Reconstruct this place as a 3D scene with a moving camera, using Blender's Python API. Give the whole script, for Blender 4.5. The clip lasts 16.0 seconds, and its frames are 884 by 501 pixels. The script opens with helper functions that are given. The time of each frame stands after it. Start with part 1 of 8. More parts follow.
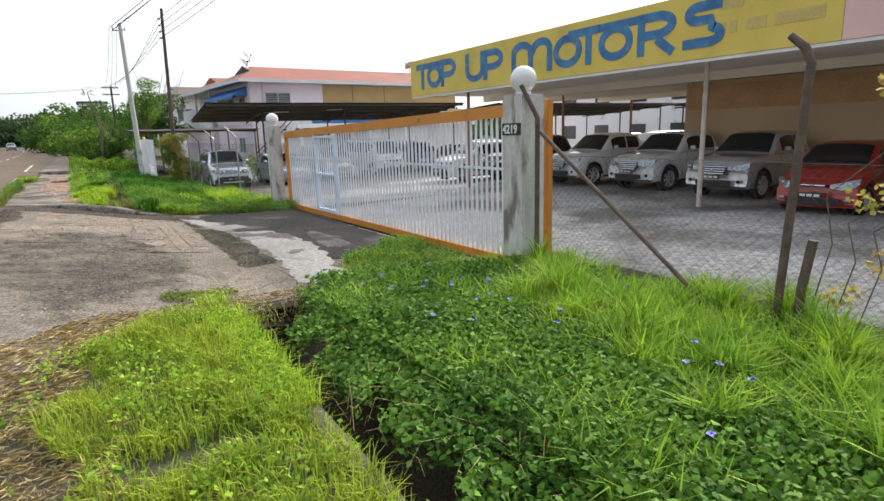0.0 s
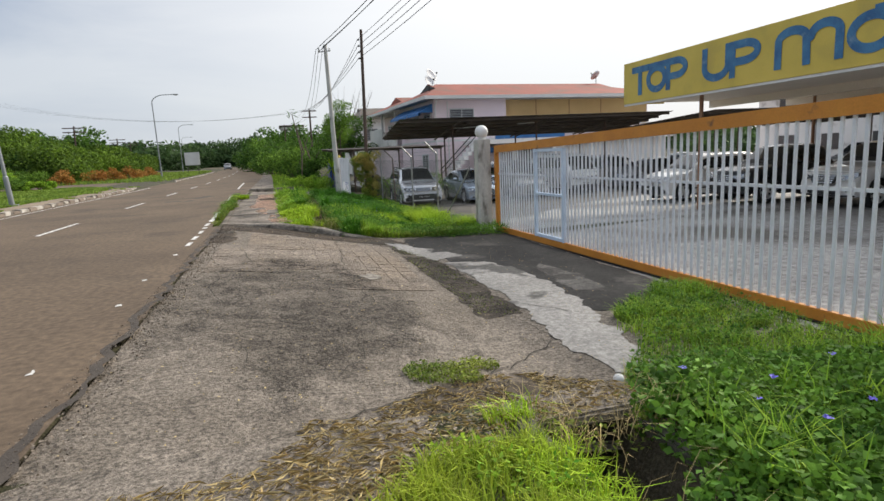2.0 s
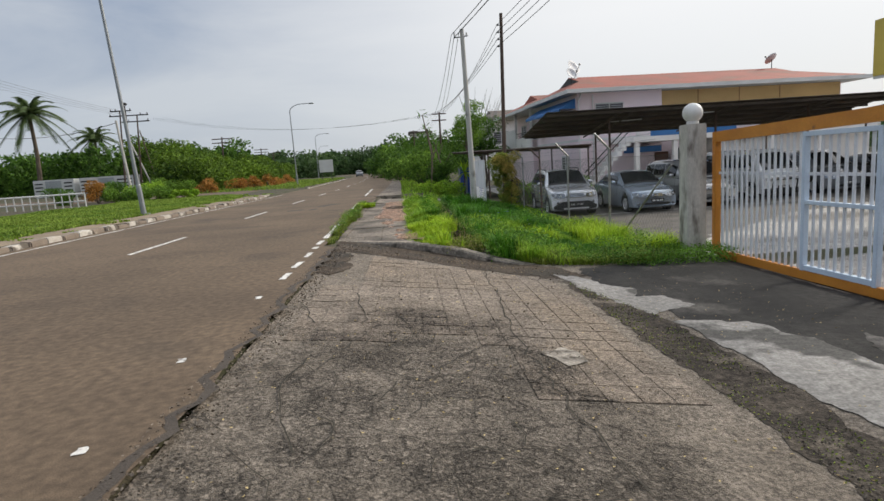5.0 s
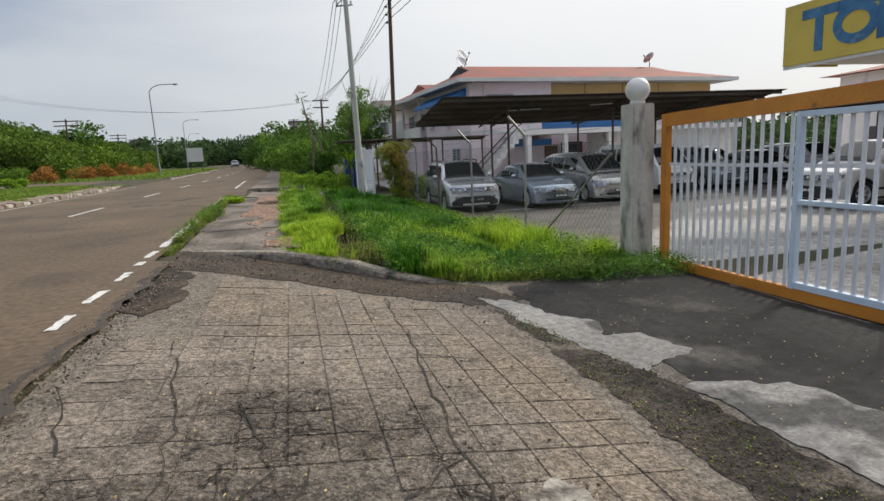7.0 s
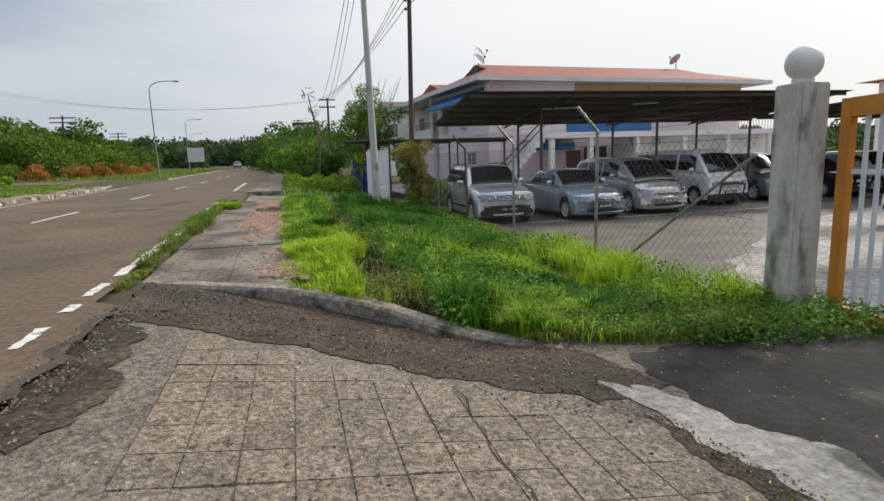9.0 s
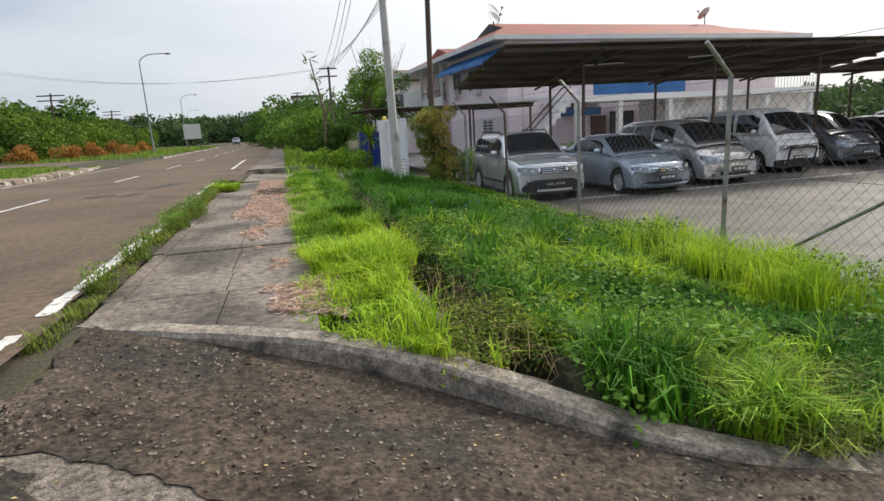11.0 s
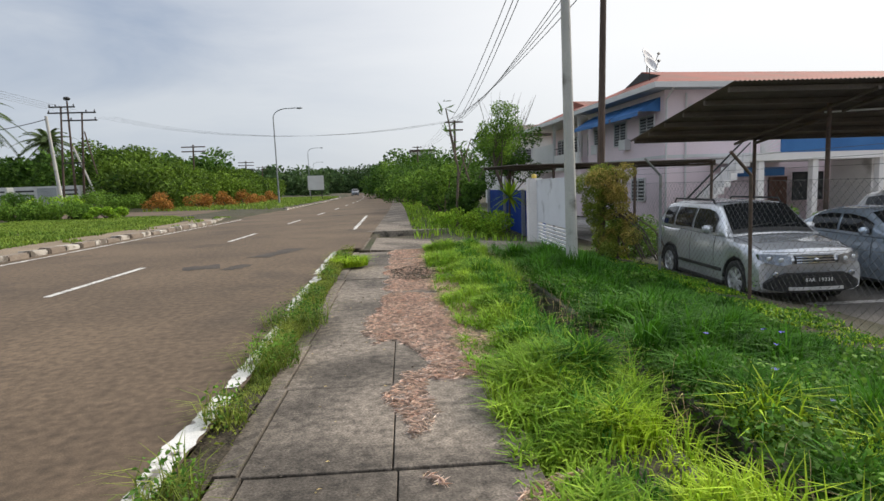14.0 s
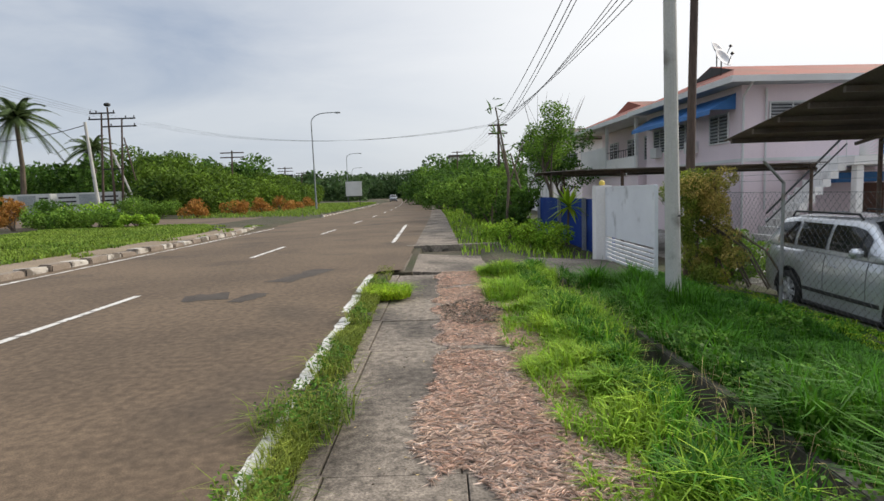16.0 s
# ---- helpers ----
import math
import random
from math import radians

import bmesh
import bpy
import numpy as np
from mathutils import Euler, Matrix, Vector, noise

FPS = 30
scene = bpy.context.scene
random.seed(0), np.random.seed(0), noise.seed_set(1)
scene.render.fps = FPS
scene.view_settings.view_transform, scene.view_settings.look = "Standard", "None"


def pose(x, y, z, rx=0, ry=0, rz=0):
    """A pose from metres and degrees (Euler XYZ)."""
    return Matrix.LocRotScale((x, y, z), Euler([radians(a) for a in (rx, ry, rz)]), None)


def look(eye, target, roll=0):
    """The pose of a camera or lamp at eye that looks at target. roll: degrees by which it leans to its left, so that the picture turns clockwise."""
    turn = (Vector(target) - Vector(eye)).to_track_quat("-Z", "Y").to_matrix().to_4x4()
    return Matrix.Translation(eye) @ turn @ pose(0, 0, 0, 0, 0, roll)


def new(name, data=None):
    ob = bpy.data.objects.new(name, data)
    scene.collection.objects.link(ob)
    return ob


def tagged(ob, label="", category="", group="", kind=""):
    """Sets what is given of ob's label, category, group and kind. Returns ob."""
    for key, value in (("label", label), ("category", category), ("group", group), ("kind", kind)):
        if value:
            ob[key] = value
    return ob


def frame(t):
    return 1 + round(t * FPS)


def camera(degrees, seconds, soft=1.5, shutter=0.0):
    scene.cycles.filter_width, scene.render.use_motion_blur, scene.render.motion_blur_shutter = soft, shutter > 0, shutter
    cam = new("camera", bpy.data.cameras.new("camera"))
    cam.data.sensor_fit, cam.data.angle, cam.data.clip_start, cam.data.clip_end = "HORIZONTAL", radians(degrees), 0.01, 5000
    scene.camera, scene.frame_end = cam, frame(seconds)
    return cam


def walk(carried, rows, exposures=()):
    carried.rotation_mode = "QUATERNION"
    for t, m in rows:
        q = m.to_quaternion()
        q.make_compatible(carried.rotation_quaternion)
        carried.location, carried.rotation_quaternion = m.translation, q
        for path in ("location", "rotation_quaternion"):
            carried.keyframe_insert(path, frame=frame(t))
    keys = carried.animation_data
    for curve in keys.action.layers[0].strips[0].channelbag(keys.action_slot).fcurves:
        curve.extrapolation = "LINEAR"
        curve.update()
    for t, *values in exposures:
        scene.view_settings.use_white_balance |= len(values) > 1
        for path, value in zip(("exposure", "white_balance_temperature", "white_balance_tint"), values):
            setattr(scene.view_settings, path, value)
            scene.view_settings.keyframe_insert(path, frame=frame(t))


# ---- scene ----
cam = camera(75.5, 16.0)
METRES, EYE, TILT, LEAN, TURN = 20.5, 1.5, 0.0, 0.0, -31.6
ROWS = [
    (0.0, 0.0, 0.0, 0.0, -0.34, -11.84, 1.64),
    (0.5, -0.0182, 0.0277, 0.0007, -0.05, -10.62, 1.93),
    (1.0, -0.0392, 0.0542, -0.0009, 3.26, -10.99, 2.65),
    (1.5, -0.0607, 0.0786, -0.0006, 9.37, -10.76, 2.5),
    (2.0, -0.0797, 0.1041, -0.0013, 15.85, -9.65, 2.7),
    (2.5, -0.0986, 0.1312, -0.0023, 19.6, -9.77, 3.64),
    (3.0, -0.114, 0.1565, -0.0019, 20.61, -10.83, 4.47),
    (3.5, -0.1302, 0.183, -0.002, 24.44, -10.68, 4.23),
    (4.0, -0.1478, 0.2109, -0.0046, 28.68, -8.4, 3.83),
    (6.5, -0.2252, 0.3453, -0.0104, 21.52, -9.06, 2.89),
    (7.0, -0.2381, 0.3741, -0.013, 16.77, -9.79, 2.7),
    (7.5, -0.2535, 0.4024, -0.0141, 14.23, -10.97, 2.26),
    (8.0, -0.2689, 0.4289, -0.0155, 13.19, -11.31, 1.84),
    (8.5, -0.2884, 0.4549, -0.015, 15.47, -9.42, 1.72),
    (9.0, -0.3059, 0.4797, -0.0155, 17.07, -9.34, 1.8),
    (11.5, -0.3967, 0.6069, -0.0192, 16.97, -12.82, 3.2),
    (12.0, -0.4176, 0.6346, -0.0179, 16.77, -13.14, 2.91),
    (12.5, -0.438, 0.6606, -0.0155, 18.86, -11.9, 3.19),
    (13.0, -0.4593, 0.6836, -0.0133, 24.68, -8.65, 2.49),
    (13.5, -0.4804, 0.7056, -0.0116, 27.15, -7.01, 1.17),
    (14.0, -0.5007, 0.7276, -0.0081, 27.91, -6.34, 1.88),
    (14.5, -0.5186, 0.7469, -0.0027, 29.01, -5.44, 3.6),
    (15.0, -0.5351, 0.7676, -0.0025, 29.64, -5.36, 3.99),
    (15.5, -0.5511, 0.7916, -0.003, 31.21, -5.76, 2.35),
    (16.0, -0.5684, 0.8164, -0.0037, 31.65, -5.68, 1.86),
]
walk(cam, [(t, pose(0, 0, EYE, TILT, LEAN, TURN) @ pose(METRES * x, METRES * y, METRES * z, 90 + pitch, roll, yaw)) for t, x, y, z, yaw, pitch, roll in ROWS],
     [(0, .45), (0.5, .26), (1, .16), (2.0, 0.0), (4.0, -0.2), (7.0, -0.2), (9.0, -0.15), (11.5, 0.12), (12.0, 0.15), (12.5, 0.1), (13.0, 0.02), (14.0, -0.06), (16.0, -0.05)])

# ---- light ----
world = bpy.data.worlds.new("overcast_sky")
scene.world = world
world.use_nodes = True


def build_world():
    nt = world.node_tree
    nt.nodes.clear()
    N, L = nt.nodes.new, nt.links.new
    out, bg = N("ShaderNodeOutputWorld"), N("ShaderNodeBackground")
    sky = N("ShaderNodeTexSky")
    sky.sky_type, sky.sun_disc = "NISHITA", False
    sky.sun_elevation, sky.sun_rotation = radians(32), radians(70)
    sky.air_density, sky.dust_density = 1.0, 2.0
    skys = N("ShaderNodeVectorMath")
    skys.operation = "SCALE"
    skys.inputs["Scale"].default_value = 0.11
    L(sky.outputs[0], skys.inputs[0])
    tc = N("ShaderNodeTexCoord")
    sep = N("ShaderNodeSeparateXYZ")
    L(tc.outputs["Generated"], sep.inputs[0])
    # cloud deck: whiter towards the hidden sun, grey-blue on the other side
    dot = N("ShaderNodeVectorMath")
    dot.operation = "DOT_PRODUCT"
    L(tc.outputs["Generated"], dot.inputs[0])
    dot.inputs[1].default_value = (0.80, 0.42, 0.42)
    side = N("ShaderNodeMapRange")
    side.interpolation_type = "SMOOTHSTEP"
    side.inputs[1].default_value, side.inputs[2].default_value = 0.10, 0.78
    L(dot.outputs["Value"], side.inputs[0])
    mp = N("ShaderNodeMapping")
    mp.inputs["Scale"].default_value = (1.0, 1.0, 4.0)
    L(tc.outputs["Generated"], mp.inputs[0])
    nz = N("ShaderNodeTexNoise")
    nz.inputs["Scale"].default_value, nz.inputs["Detail"].default_value, nz.inputs["Roughness"].default_value = 1.9, 6, 0.55
    nz.inputs["Distortion"].default_value = 0.4
    L(mp.outputs[0], nz.inputs["Vector"])
    ramp = N("ShaderNodeValToRGB")
    ramp.color_ramp.elements[0].position, ramp.color_ramp.elements[0].color = 0.34, (0.40, 0.48, 0.62, 1)
    ramp.color_ramp.elements[1].position, ramp.color_ramp.elements[1].color = 0.68, (0.70, 0.745, 0.81, 1)
    L(nz.outputs["Fac"], ramp.inputs[0])
    mx = N("ShaderNodeMix")
    mx.data_type = "RGBA"
    L(side.outputs[0], mx.inputs["Factor"])
    L(ramp.outputs[0], mx.inputs["A"])
    mx.inputs["B"].default_value = (1.12, 1.12, 1.12, 1)
    # pale band of haze low on the horizon
    low = N("ShaderNodeMapRange")
    low.inputs[1].default_value, low.inputs[2].default_value = 0.22, 0.0
    low.inputs[3].default_value, low.inputs[4].default_value = 0.0, 0.65
    L(sep.outputs["Z"], low.inputs[0])
    mh = N("ShaderNodeMix")
    mh.data_type = "RGBA"
    L(low.outputs[0], mh.inputs["Factor"])
    L(mx.outputs["Result"], mh.inputs["A"])
    mh.inputs["B"].default_value = (0.72, 0.765, 0.82, 1)
    veil = N("ShaderNodeMix")
    veil.data_type = "RGBA"
    veil.inputs["Factor"].default_value = 0.86
    L(skys.outputs[0], veil.inputs["A"])
    L(mh.outputs["Result"], veil.inputs["B"])
    # an overcast sky is brightest overhead
    zen = N("ShaderNodeMapRange")
    zen.interpolation_type = "SMOOTHSTEP"
    zen.inputs[1].default_value, zen.inputs[2].default_value = 0.42, 1.0
    zen.inputs[3].default_value, zen.inputs[4].default_value = 1.0, 1.7
    L(sep.outputs["Z"], zen.inputs[0])
    lift = N("ShaderNodeVectorMath")
    lift.operation = "SCALE"
    L(veil.outputs["Result"], lift.inputs[0])
    L(zen.outputs[0], lift.inputs["Scale"])
    L(lift.outputs[0], bg.inputs[0])
    bg.inputs[1].default_value = 1.0
    L(bg.outputs[0], out.inputs[0])


build_world()
sun = new("sun", bpy.data.lights.new("sun", "SUN"))
sun.data.energy, sun.data.angle, sun.data.color = 3.5, radians(11), (1.0, 0.93, 0.82)
SUN_FROM = Vector((0.80, 0.42, 0.60)).normalized()
sun.matrix_world = look(SUN_FROM * 50, (0, 0, 0))


# ---- materials ----
def nodes_of(name):
    m = bpy.data.materials.new(name)
    m.use_nodes = True
    nt = m.node_tree
    return m, nt, nt.nodes.new, nt.links.new, nt.nodes["Principled BSDF"]


def surf(name, c1, c2, scale=2.0, fine=60.0, rough=0.8, bump=0.2, metal=0.0, amount=0.35, stain=None, stain_scale=0.6,
         stain_at=(0.55, 0.7), space="Position", stretch=(1, 1, 1), rnd=0.0, coat=0.0, dist=0.01, spec=0.4, fine2=0.0):
    """Two colours over coarse noise, a fine grain in value and relief, stains with a shape of their own, chance by piece."""
    m, nt, N, L, p = nodes_of(name)
    if space == "Position":
        vec = N("ShaderNodeNewGeometry").outputs["Position"]
    else:
        vec = N("ShaderNodeTexCoord").outputs["Object"]
    mp = N("ShaderNodeMapping")
    mp.inputs["Scale"].default_value = stretch
    L(vec, mp.inputs[0])

    def nz(s, d=5):
        n = N("ShaderNodeTexNoise")
        n.inputs["Scale"].default_value, n.inputs["Detail"].default_value = s, d
        L(mp.outputs[0], n.inputs["Vector"])
        return n.outputs["Fac"]

    def mixc(f, a, b, mode="MIX"):
        x = N("ShaderNodeMix")
        x.data_type, x.blend_type = "RGBA", mode
        for v, k in ((f, "Factor"), (a, "A"), (b, "B")):
            if isinstance(v, (int, float)):
                x.inputs[k].default_value = v
            elif isinstance(v, tuple):
                x.inputs[k].default_value = (*v, 1)
            else:
                L(v, x.inputs[k])
        return x.outputs["Result"]

    def rng(v, a, b, c=0.0, d=1.0):
        r = N("ShaderNodeMapRange")
        for i, q in enumerate((a, b, c, d)):
            r.inputs[i + 1].default_value = q
        L(v, r.inputs[0])
        return r.outputs[0]

    col = mixc(rng(nz(scale), 0.35, 0.65), c1, c2)
    if stain:
        col = mixc(rng(nz(stain_scale, 8), *stain_at), col, stain)
    f = nz(fine, 4)
    g = rng(f, 0.3, 0.7, 1 - amount, 1 + amount)
    if fine2:
        g2 = N("ShaderNodeMath")
        g2.operation = "MULTIPLY"
        L(g, g2.inputs[0])
        L(rng(nz(fine2, 6), 0.3, 0.7, 1 - amount, 1 + amount), g2.inputs[1])
        g = g2.outputs[0]
    if rnd:
        oi = N("ShaderNodeObjectInfo")
        g3 = N("ShaderNodeMath")
        g3.operation = "MULTIPLY"
        L(g, g3.inputs[0])
        L(rng(oi.outputs["Random"], 0, 1, 1 - rnd, 1 + rnd), g3.inputs[1])
        g = g3.outputs[0]
    sc = N("ShaderNodeVectorMath")
    sc.operation = "SCALE"
    L(col, sc.inputs[0])
    L(g, sc.inputs["Scale"])
    L(sc.outputs[0], p.inputs["Base Color"])
    p.inputs["Roughness"].default_value, p.inputs["Metallic"].default_value = rough, metal
    p.inputs["Specular IOR Level"].default_value = spec
    p.inputs["Coat Weight"].default_value = coat
    if bump:
        b = N("ShaderNodeBump")
        b.inputs["Strength"].default_value, b.inputs["Distance"].default_value = bump, dist
        L(f, b.inputs["Height"])
        L(b.outputs[0], p.inputs["Normal"])
    return m


def aged(name, c1, c2, dark, wear_at, wear_size, tan=None, rnd=0.0, net_amount=0.85):
    """Old concrete: two tones, a worn heart where the skin has gone to dark pits and pale stones, dirt in blotches."""
    m, nt, N, L, p = nodes_of(name)
    pos = N("ShaderNodeNewGeometry").outputs["Position"]

    def nz(sc, d=5, ro=0.55):
        n = N("ShaderNodeTexNoise")
        n.inputs["Scale"].default_value, n.inputs["Detail"].default_value, n.inputs["Roughness"].default_value = sc, d, ro
        L(pos, n.inputs["Vector"])
        return n.outputs["Fac"]

    def rng(v, a, b, c=0.0, d=1.0):
        q = N("ShaderNodeMapRange")
        for i, x in enumerate((a, b, c, d)):
            q.inputs[i + 1].default_value = x
        L(v, q.inputs[0])
        return q.outputs[0]

    def op(kind, a, b):
        q = N("ShaderNodeMath")
        q.operation = kind
        for i, v in enumerate((a, b)):
            if isinstance(v, (int, float)):
                q.inputs[i].default_value = v
            else:
                L(v, q.inputs[i])
        return q.outputs[0]

    def mixc(f, a, b):
        x = N("ShaderNodeMix")
        x.data_type = "RGBA"
        L(f, x.inputs["Factor"])
        for v, key in ((a, "A"), (b, "B")):
            if isinstance(v, tuple):
                x.inputs[key].default_value = (*v, 1)
            else:
                L(v, x.inputs[key])
        return x.outputs["Result"]
    col = mixc(rng(nz(0.7), 0.36, 0.64), c1, c2)
    if tan:
        col = mixc(rng(nz(0.45, 3), 0.48, 0.62), col, tan)
    mp = N("ShaderNodeMapping")
    mp.inputs["Location"].default_value = (-wear_at[0] / wear_size[0], -wear_at[1] / wear_size[1], 0)
    mp.inputs["Scale"].default_value = (1 / wear_size[0], 1 / wear_size[1], 0)
    L(pos, mp.inputs[0])
    ln = N("ShaderNodeVectorMath")
    ln.operation = "LENGTH"
    L(mp.outputs[0], ln.inputs[0])
    heart = rng(op("ADD", ln.outputs["Value"], rng(nz(1.6, 6, 0.65), 0.3, 0.7, -0.55, 0.55)), 0.65, 1.25, 1.0, 0.12)
    wear = op("MULTIPLY", heart, rng(nz(2.4, 7, 0.7), 0.34, 0.60, 0.25, 1.0))
    stones = rng(nz(42, 4, 0.7), 0.44, 0.58)
    col = mixc(op("MULTIPLY", wear, rng(stones, 0, 1, 0.88, 0.30)), col, dark)
    col = mixc(op("MULTIPLY", rng(nz(3.1, 8, 0.7), 0.56, 0.70), 0.55), col, dark)
    pits = N("ShaderNodeTexVoronoi")
    pits.inputs["Scale"].default_value = 26
    L(pos, pits.inputs["Vector"])
    col = mixc(op("MULTIPLY", rng(pits.outputs["Distance"], 0.10, 0.17, 0.8, 0.0), rng(nz(5.0, 3), 0.52, 0.6)), col, (0.02, 0.017, 0.014))
    net = N("ShaderNodeTexVoronoi")
    net.feature = "DISTANCE_TO_EDGE"
    net.inputs["Scale"].default_value = 5.5
    sway = N("ShaderNodeTexNoise")
    sway.inputs["Scale"].default_value, sway.inputs["Detail"].default_value = 7, 4
    L(pos, sway.inputs["Vector"])
    bent = N("ShaderNodeVectorMath")
    bent.operation = "MULTIPLY_ADD"
    L(sway.outputs["Color"], bent.inputs[0])
    bent.inputs[1].default_value = (0.22, 0.22, 0.0)
    L(pos, bent.inputs[2])
    L(bent.outputs[0], net.inputs["Vector"])
    crackle = rng(net.outputs["Distance"], 0.015, 0.05, 1.0, 0.0)
    col = mixc(op("MULTIPLY", crackle, rng(wear, 0.30, 0.60, 0.0, net_amount)), col, (0.02, 0.017, 0.014))
    g = op("MULTIPLY", rng(nz(34, 4, 0.75), 0.40, 0.60, 0.55, 1.42), rng(nz(13, 5, 0.65), 0.3, 0.7, 0.72, 1.28))
    if rnd:
        g = op("MULTIPLY", g, rng(N("ShaderNodeObjectInfo").outputs["Random"], 0, 1, 1 - rnd, 1 + rnd))
    sc = N("ShaderNodeVectorMath")
    sc.operation = "SCALE"
    L(col, sc.inputs[0])
    L(g, sc.inputs["Scale"])
    L(sc.outputs[0], p.inputs["Base Color"])
    p.inputs["Roughness"].default_value, p.inputs["Specular IOR Level"].default_value = 0.95, 0.25
    b = N("ShaderNodeBump")
    b.inputs["Strength"].default_value, b.inputs["Distance"].default_value = 1.0, 0.014
    L(op("ADD", op("MULTIPLY", stones, op("ADD", wear, 0.25)), op("MULTIPLY", nz(95, 3, 0.6), 0.5)), b.inputs["Height"])
    L(b.outputs[0], p.inputs["Normal"])
    return m


def leafy(name, c1, c2, rough=0.68, trans=0.32, scale=0.5, depth=1.55):
    """Leaves and blades: colour by island and by place, a little light through them."""
    m, nt, N, L, p = nodes_of(name)
    geo = N("ShaderNodeNewGeometry")
    n = N("ShaderNodeTexNoise")
    n.inputs["Scale"].default_value = scale
    L(geo.outputs["Position"], n.inputs["Vector"])
    ad = N("ShaderNodeMath")
    ad.operation = "MULTIPLY_ADD"
    L(geo.outputs["Random Per Island"], ad.inputs[0])
    ad.inputs[1].default_value = 0.55
    r = N("ShaderNodeMapRange")
    r.inputs[1].default_value, r.inputs[2].default_value, r.inputs[3].default_value, r.inputs[4].default_value = 0.35, 0.65, 0, 0.45
    L(n.outputs["Fac"], r.inputs[0])
    L(r.outputs[0], ad.inputs[2])
    x = N("ShaderNodeMix")
    x.data_type = "RGBA"
    L(ad.outputs[0], x.inputs["Factor"])
    x.inputs["A"].default_value, x.inputs["B"].default_value = (*c1, 1), (*c2, 1)
    # every blade has a depth of its own
    h = N("ShaderNodeMath")
    h.operation = "FRACT"
    mu = N("ShaderNodeMath")
    mu.operation = "MULTIPLY"
    L(geo.outputs["Random Per Island"], mu.inputs[0])
    mu.inputs[1].default_value = 37.7
    L(mu.outputs[0], h.inputs[0])
    v = N("ShaderNodeMapRange")
    v.inputs[3].default_value, v.inputs[4].default_value = 0.55, depth
    L(h.outputs[0], v.inputs[0])
    x0 = x
    x = N("ShaderNodeMix")
    x.data_type, x.blend_type = "RGBA", "MULTIPLY"
    x.inputs["Factor"].default_value = 1.0
    L(x0.outputs["Result"], x.inputs["A"])
    L(v.outputs[0], x.inputs["B"])
    L(x.outputs["Result"], p.inputs["Base Color"])
    p.inputs["Roughness"].default_value = rough
    p.inputs["Specular IOR Level"].default_value = 0.2
    tr = N("ShaderNodeBsdfTranslucent")
    L(x.outputs["Result"], tr.inputs["Color"])
    ms = N("ShaderNodeMixShader")
    ms.inputs[0].default_value = trans
    L(p.outputs[0], ms.inputs[1])
    L(tr.outputs[0], ms.inputs[2])
    L(ms.outputs[0], nt.nodes["Material Output"].inputs[0])
    return m


ASPHALT = surf("asphalt", (0.100, 0.070, 0.045), (0.142, 0.100, 0.064), 0.35, 140, 0.92, 0.22, amount=0.32, stain=(0.062, 0.046, 0.032), stain_scale=0.5, stain_at=(0.55, 0.75), dist=0.005, fine2=14)
CONCRETE = aged("weathered_concrete", (0.190, 0.160, 0.128), (0.270, 0.230, 0.188), (0.082, 0.070, 0.058), (-0.2, 9.7), (1.35, 2.4), net_amount=0.6)
SMOOTH_CONC = surf("screeded_concrete", (0.34, 0.318, 0.29), (0.26, 0.243, 0.22), 1.2, 45, 0.85, 0.5, amount=0.28, stain=(0.10, 0.093, 0.083), stain_scale=1.3, stain_at=(0.55, 0.61), dist=0.006, fine2=13)
DARK_CONC = surf("damp_dark_concrete", (0.015, 0.014, 0.013), (0.036, 0.033, 0.030), 1.3, 60, 0.8, 0.6, amount=0.38, stain=(0.105, 0.095, 0.083), stain_scale=0.8, stain_at=(0.58, 0.70), dist=0.006, fine2=12, spec=0.25)
TRENCH = surf("trench_fill", (0.040, 0.033, 0.027), (0.085, 0.070, 0.055), 2.4, 52, 0.95, 1.0, amount=0.55, stain=(0.15, 0.125, 0.098), stain_scale=2.2, stain_at=(0.56, 0.66), dist=0.014, fine2=15, spec=0.2)
PAVE = surf("pavement_concrete", (0.215, 0.180, 0.145), (0.150, 0.127, 0.104), 0.9, 70, 0.93, 0.8, amount=0.46, stain=(0.075, 0.063, 0.051), stain_scale=0.9, stain_at=(0.45, 0.64), dist=0.005, fine2=14)
KERB = surf("mossy_kerb", (0.20, 0.172, 0.138), (0.28, 0.240, 0.195), 2, 60, 0.95, 0.8, amount=0.42, stain=(0.070, 0.062, 0.050), stain_scale=3.5, stain_at=(0.52, 0.66), dist=0.01, fine2=16)
SOIL = surf("soil", (0.085, 0.068, 0.045), (0.055, 0.05, 0.03), 1.5, 40, 0.98, 0.8, amount=0.35, stain=(0.045, 0.05, 0.02), stain_scale=0.5, stain_at=(0.42, 0.6), dist=0.02)
YARD = surf("yard_gravel", (0.42, 0.40, 0.375), (0.32, 0.305, 0.285), 0.5, 90, 0.95, 0.8, amount=0.42, stain=(0.14, 0.13, 0.115), stain_scale=0.35, stain_at=(0.5, 0.65), dist=0.01, fine2=9)
LINE = surf("worn_white_paint", (0.72, 0.70, 0.66), (0.6, 0.58, 0.54), 4, 90, 0.8, 0.3, amount=0.15, stain=(0.2, 0.18, 0.16), stain_scale=9, stain_at=(0.56, 0.63))
PILLAR = surf("aged_plaster", (0.66, 0.63, 0.575), (0.46, 0.435, 0.395), 2.2, 50, 0.9, 0.3, amount=0.12, stain=(0.20, 0.178, 0.155), stain_scale=3.4, stain_at=(0.52, 0.62), stretch=(1, 1, 0.35), fine2=9)
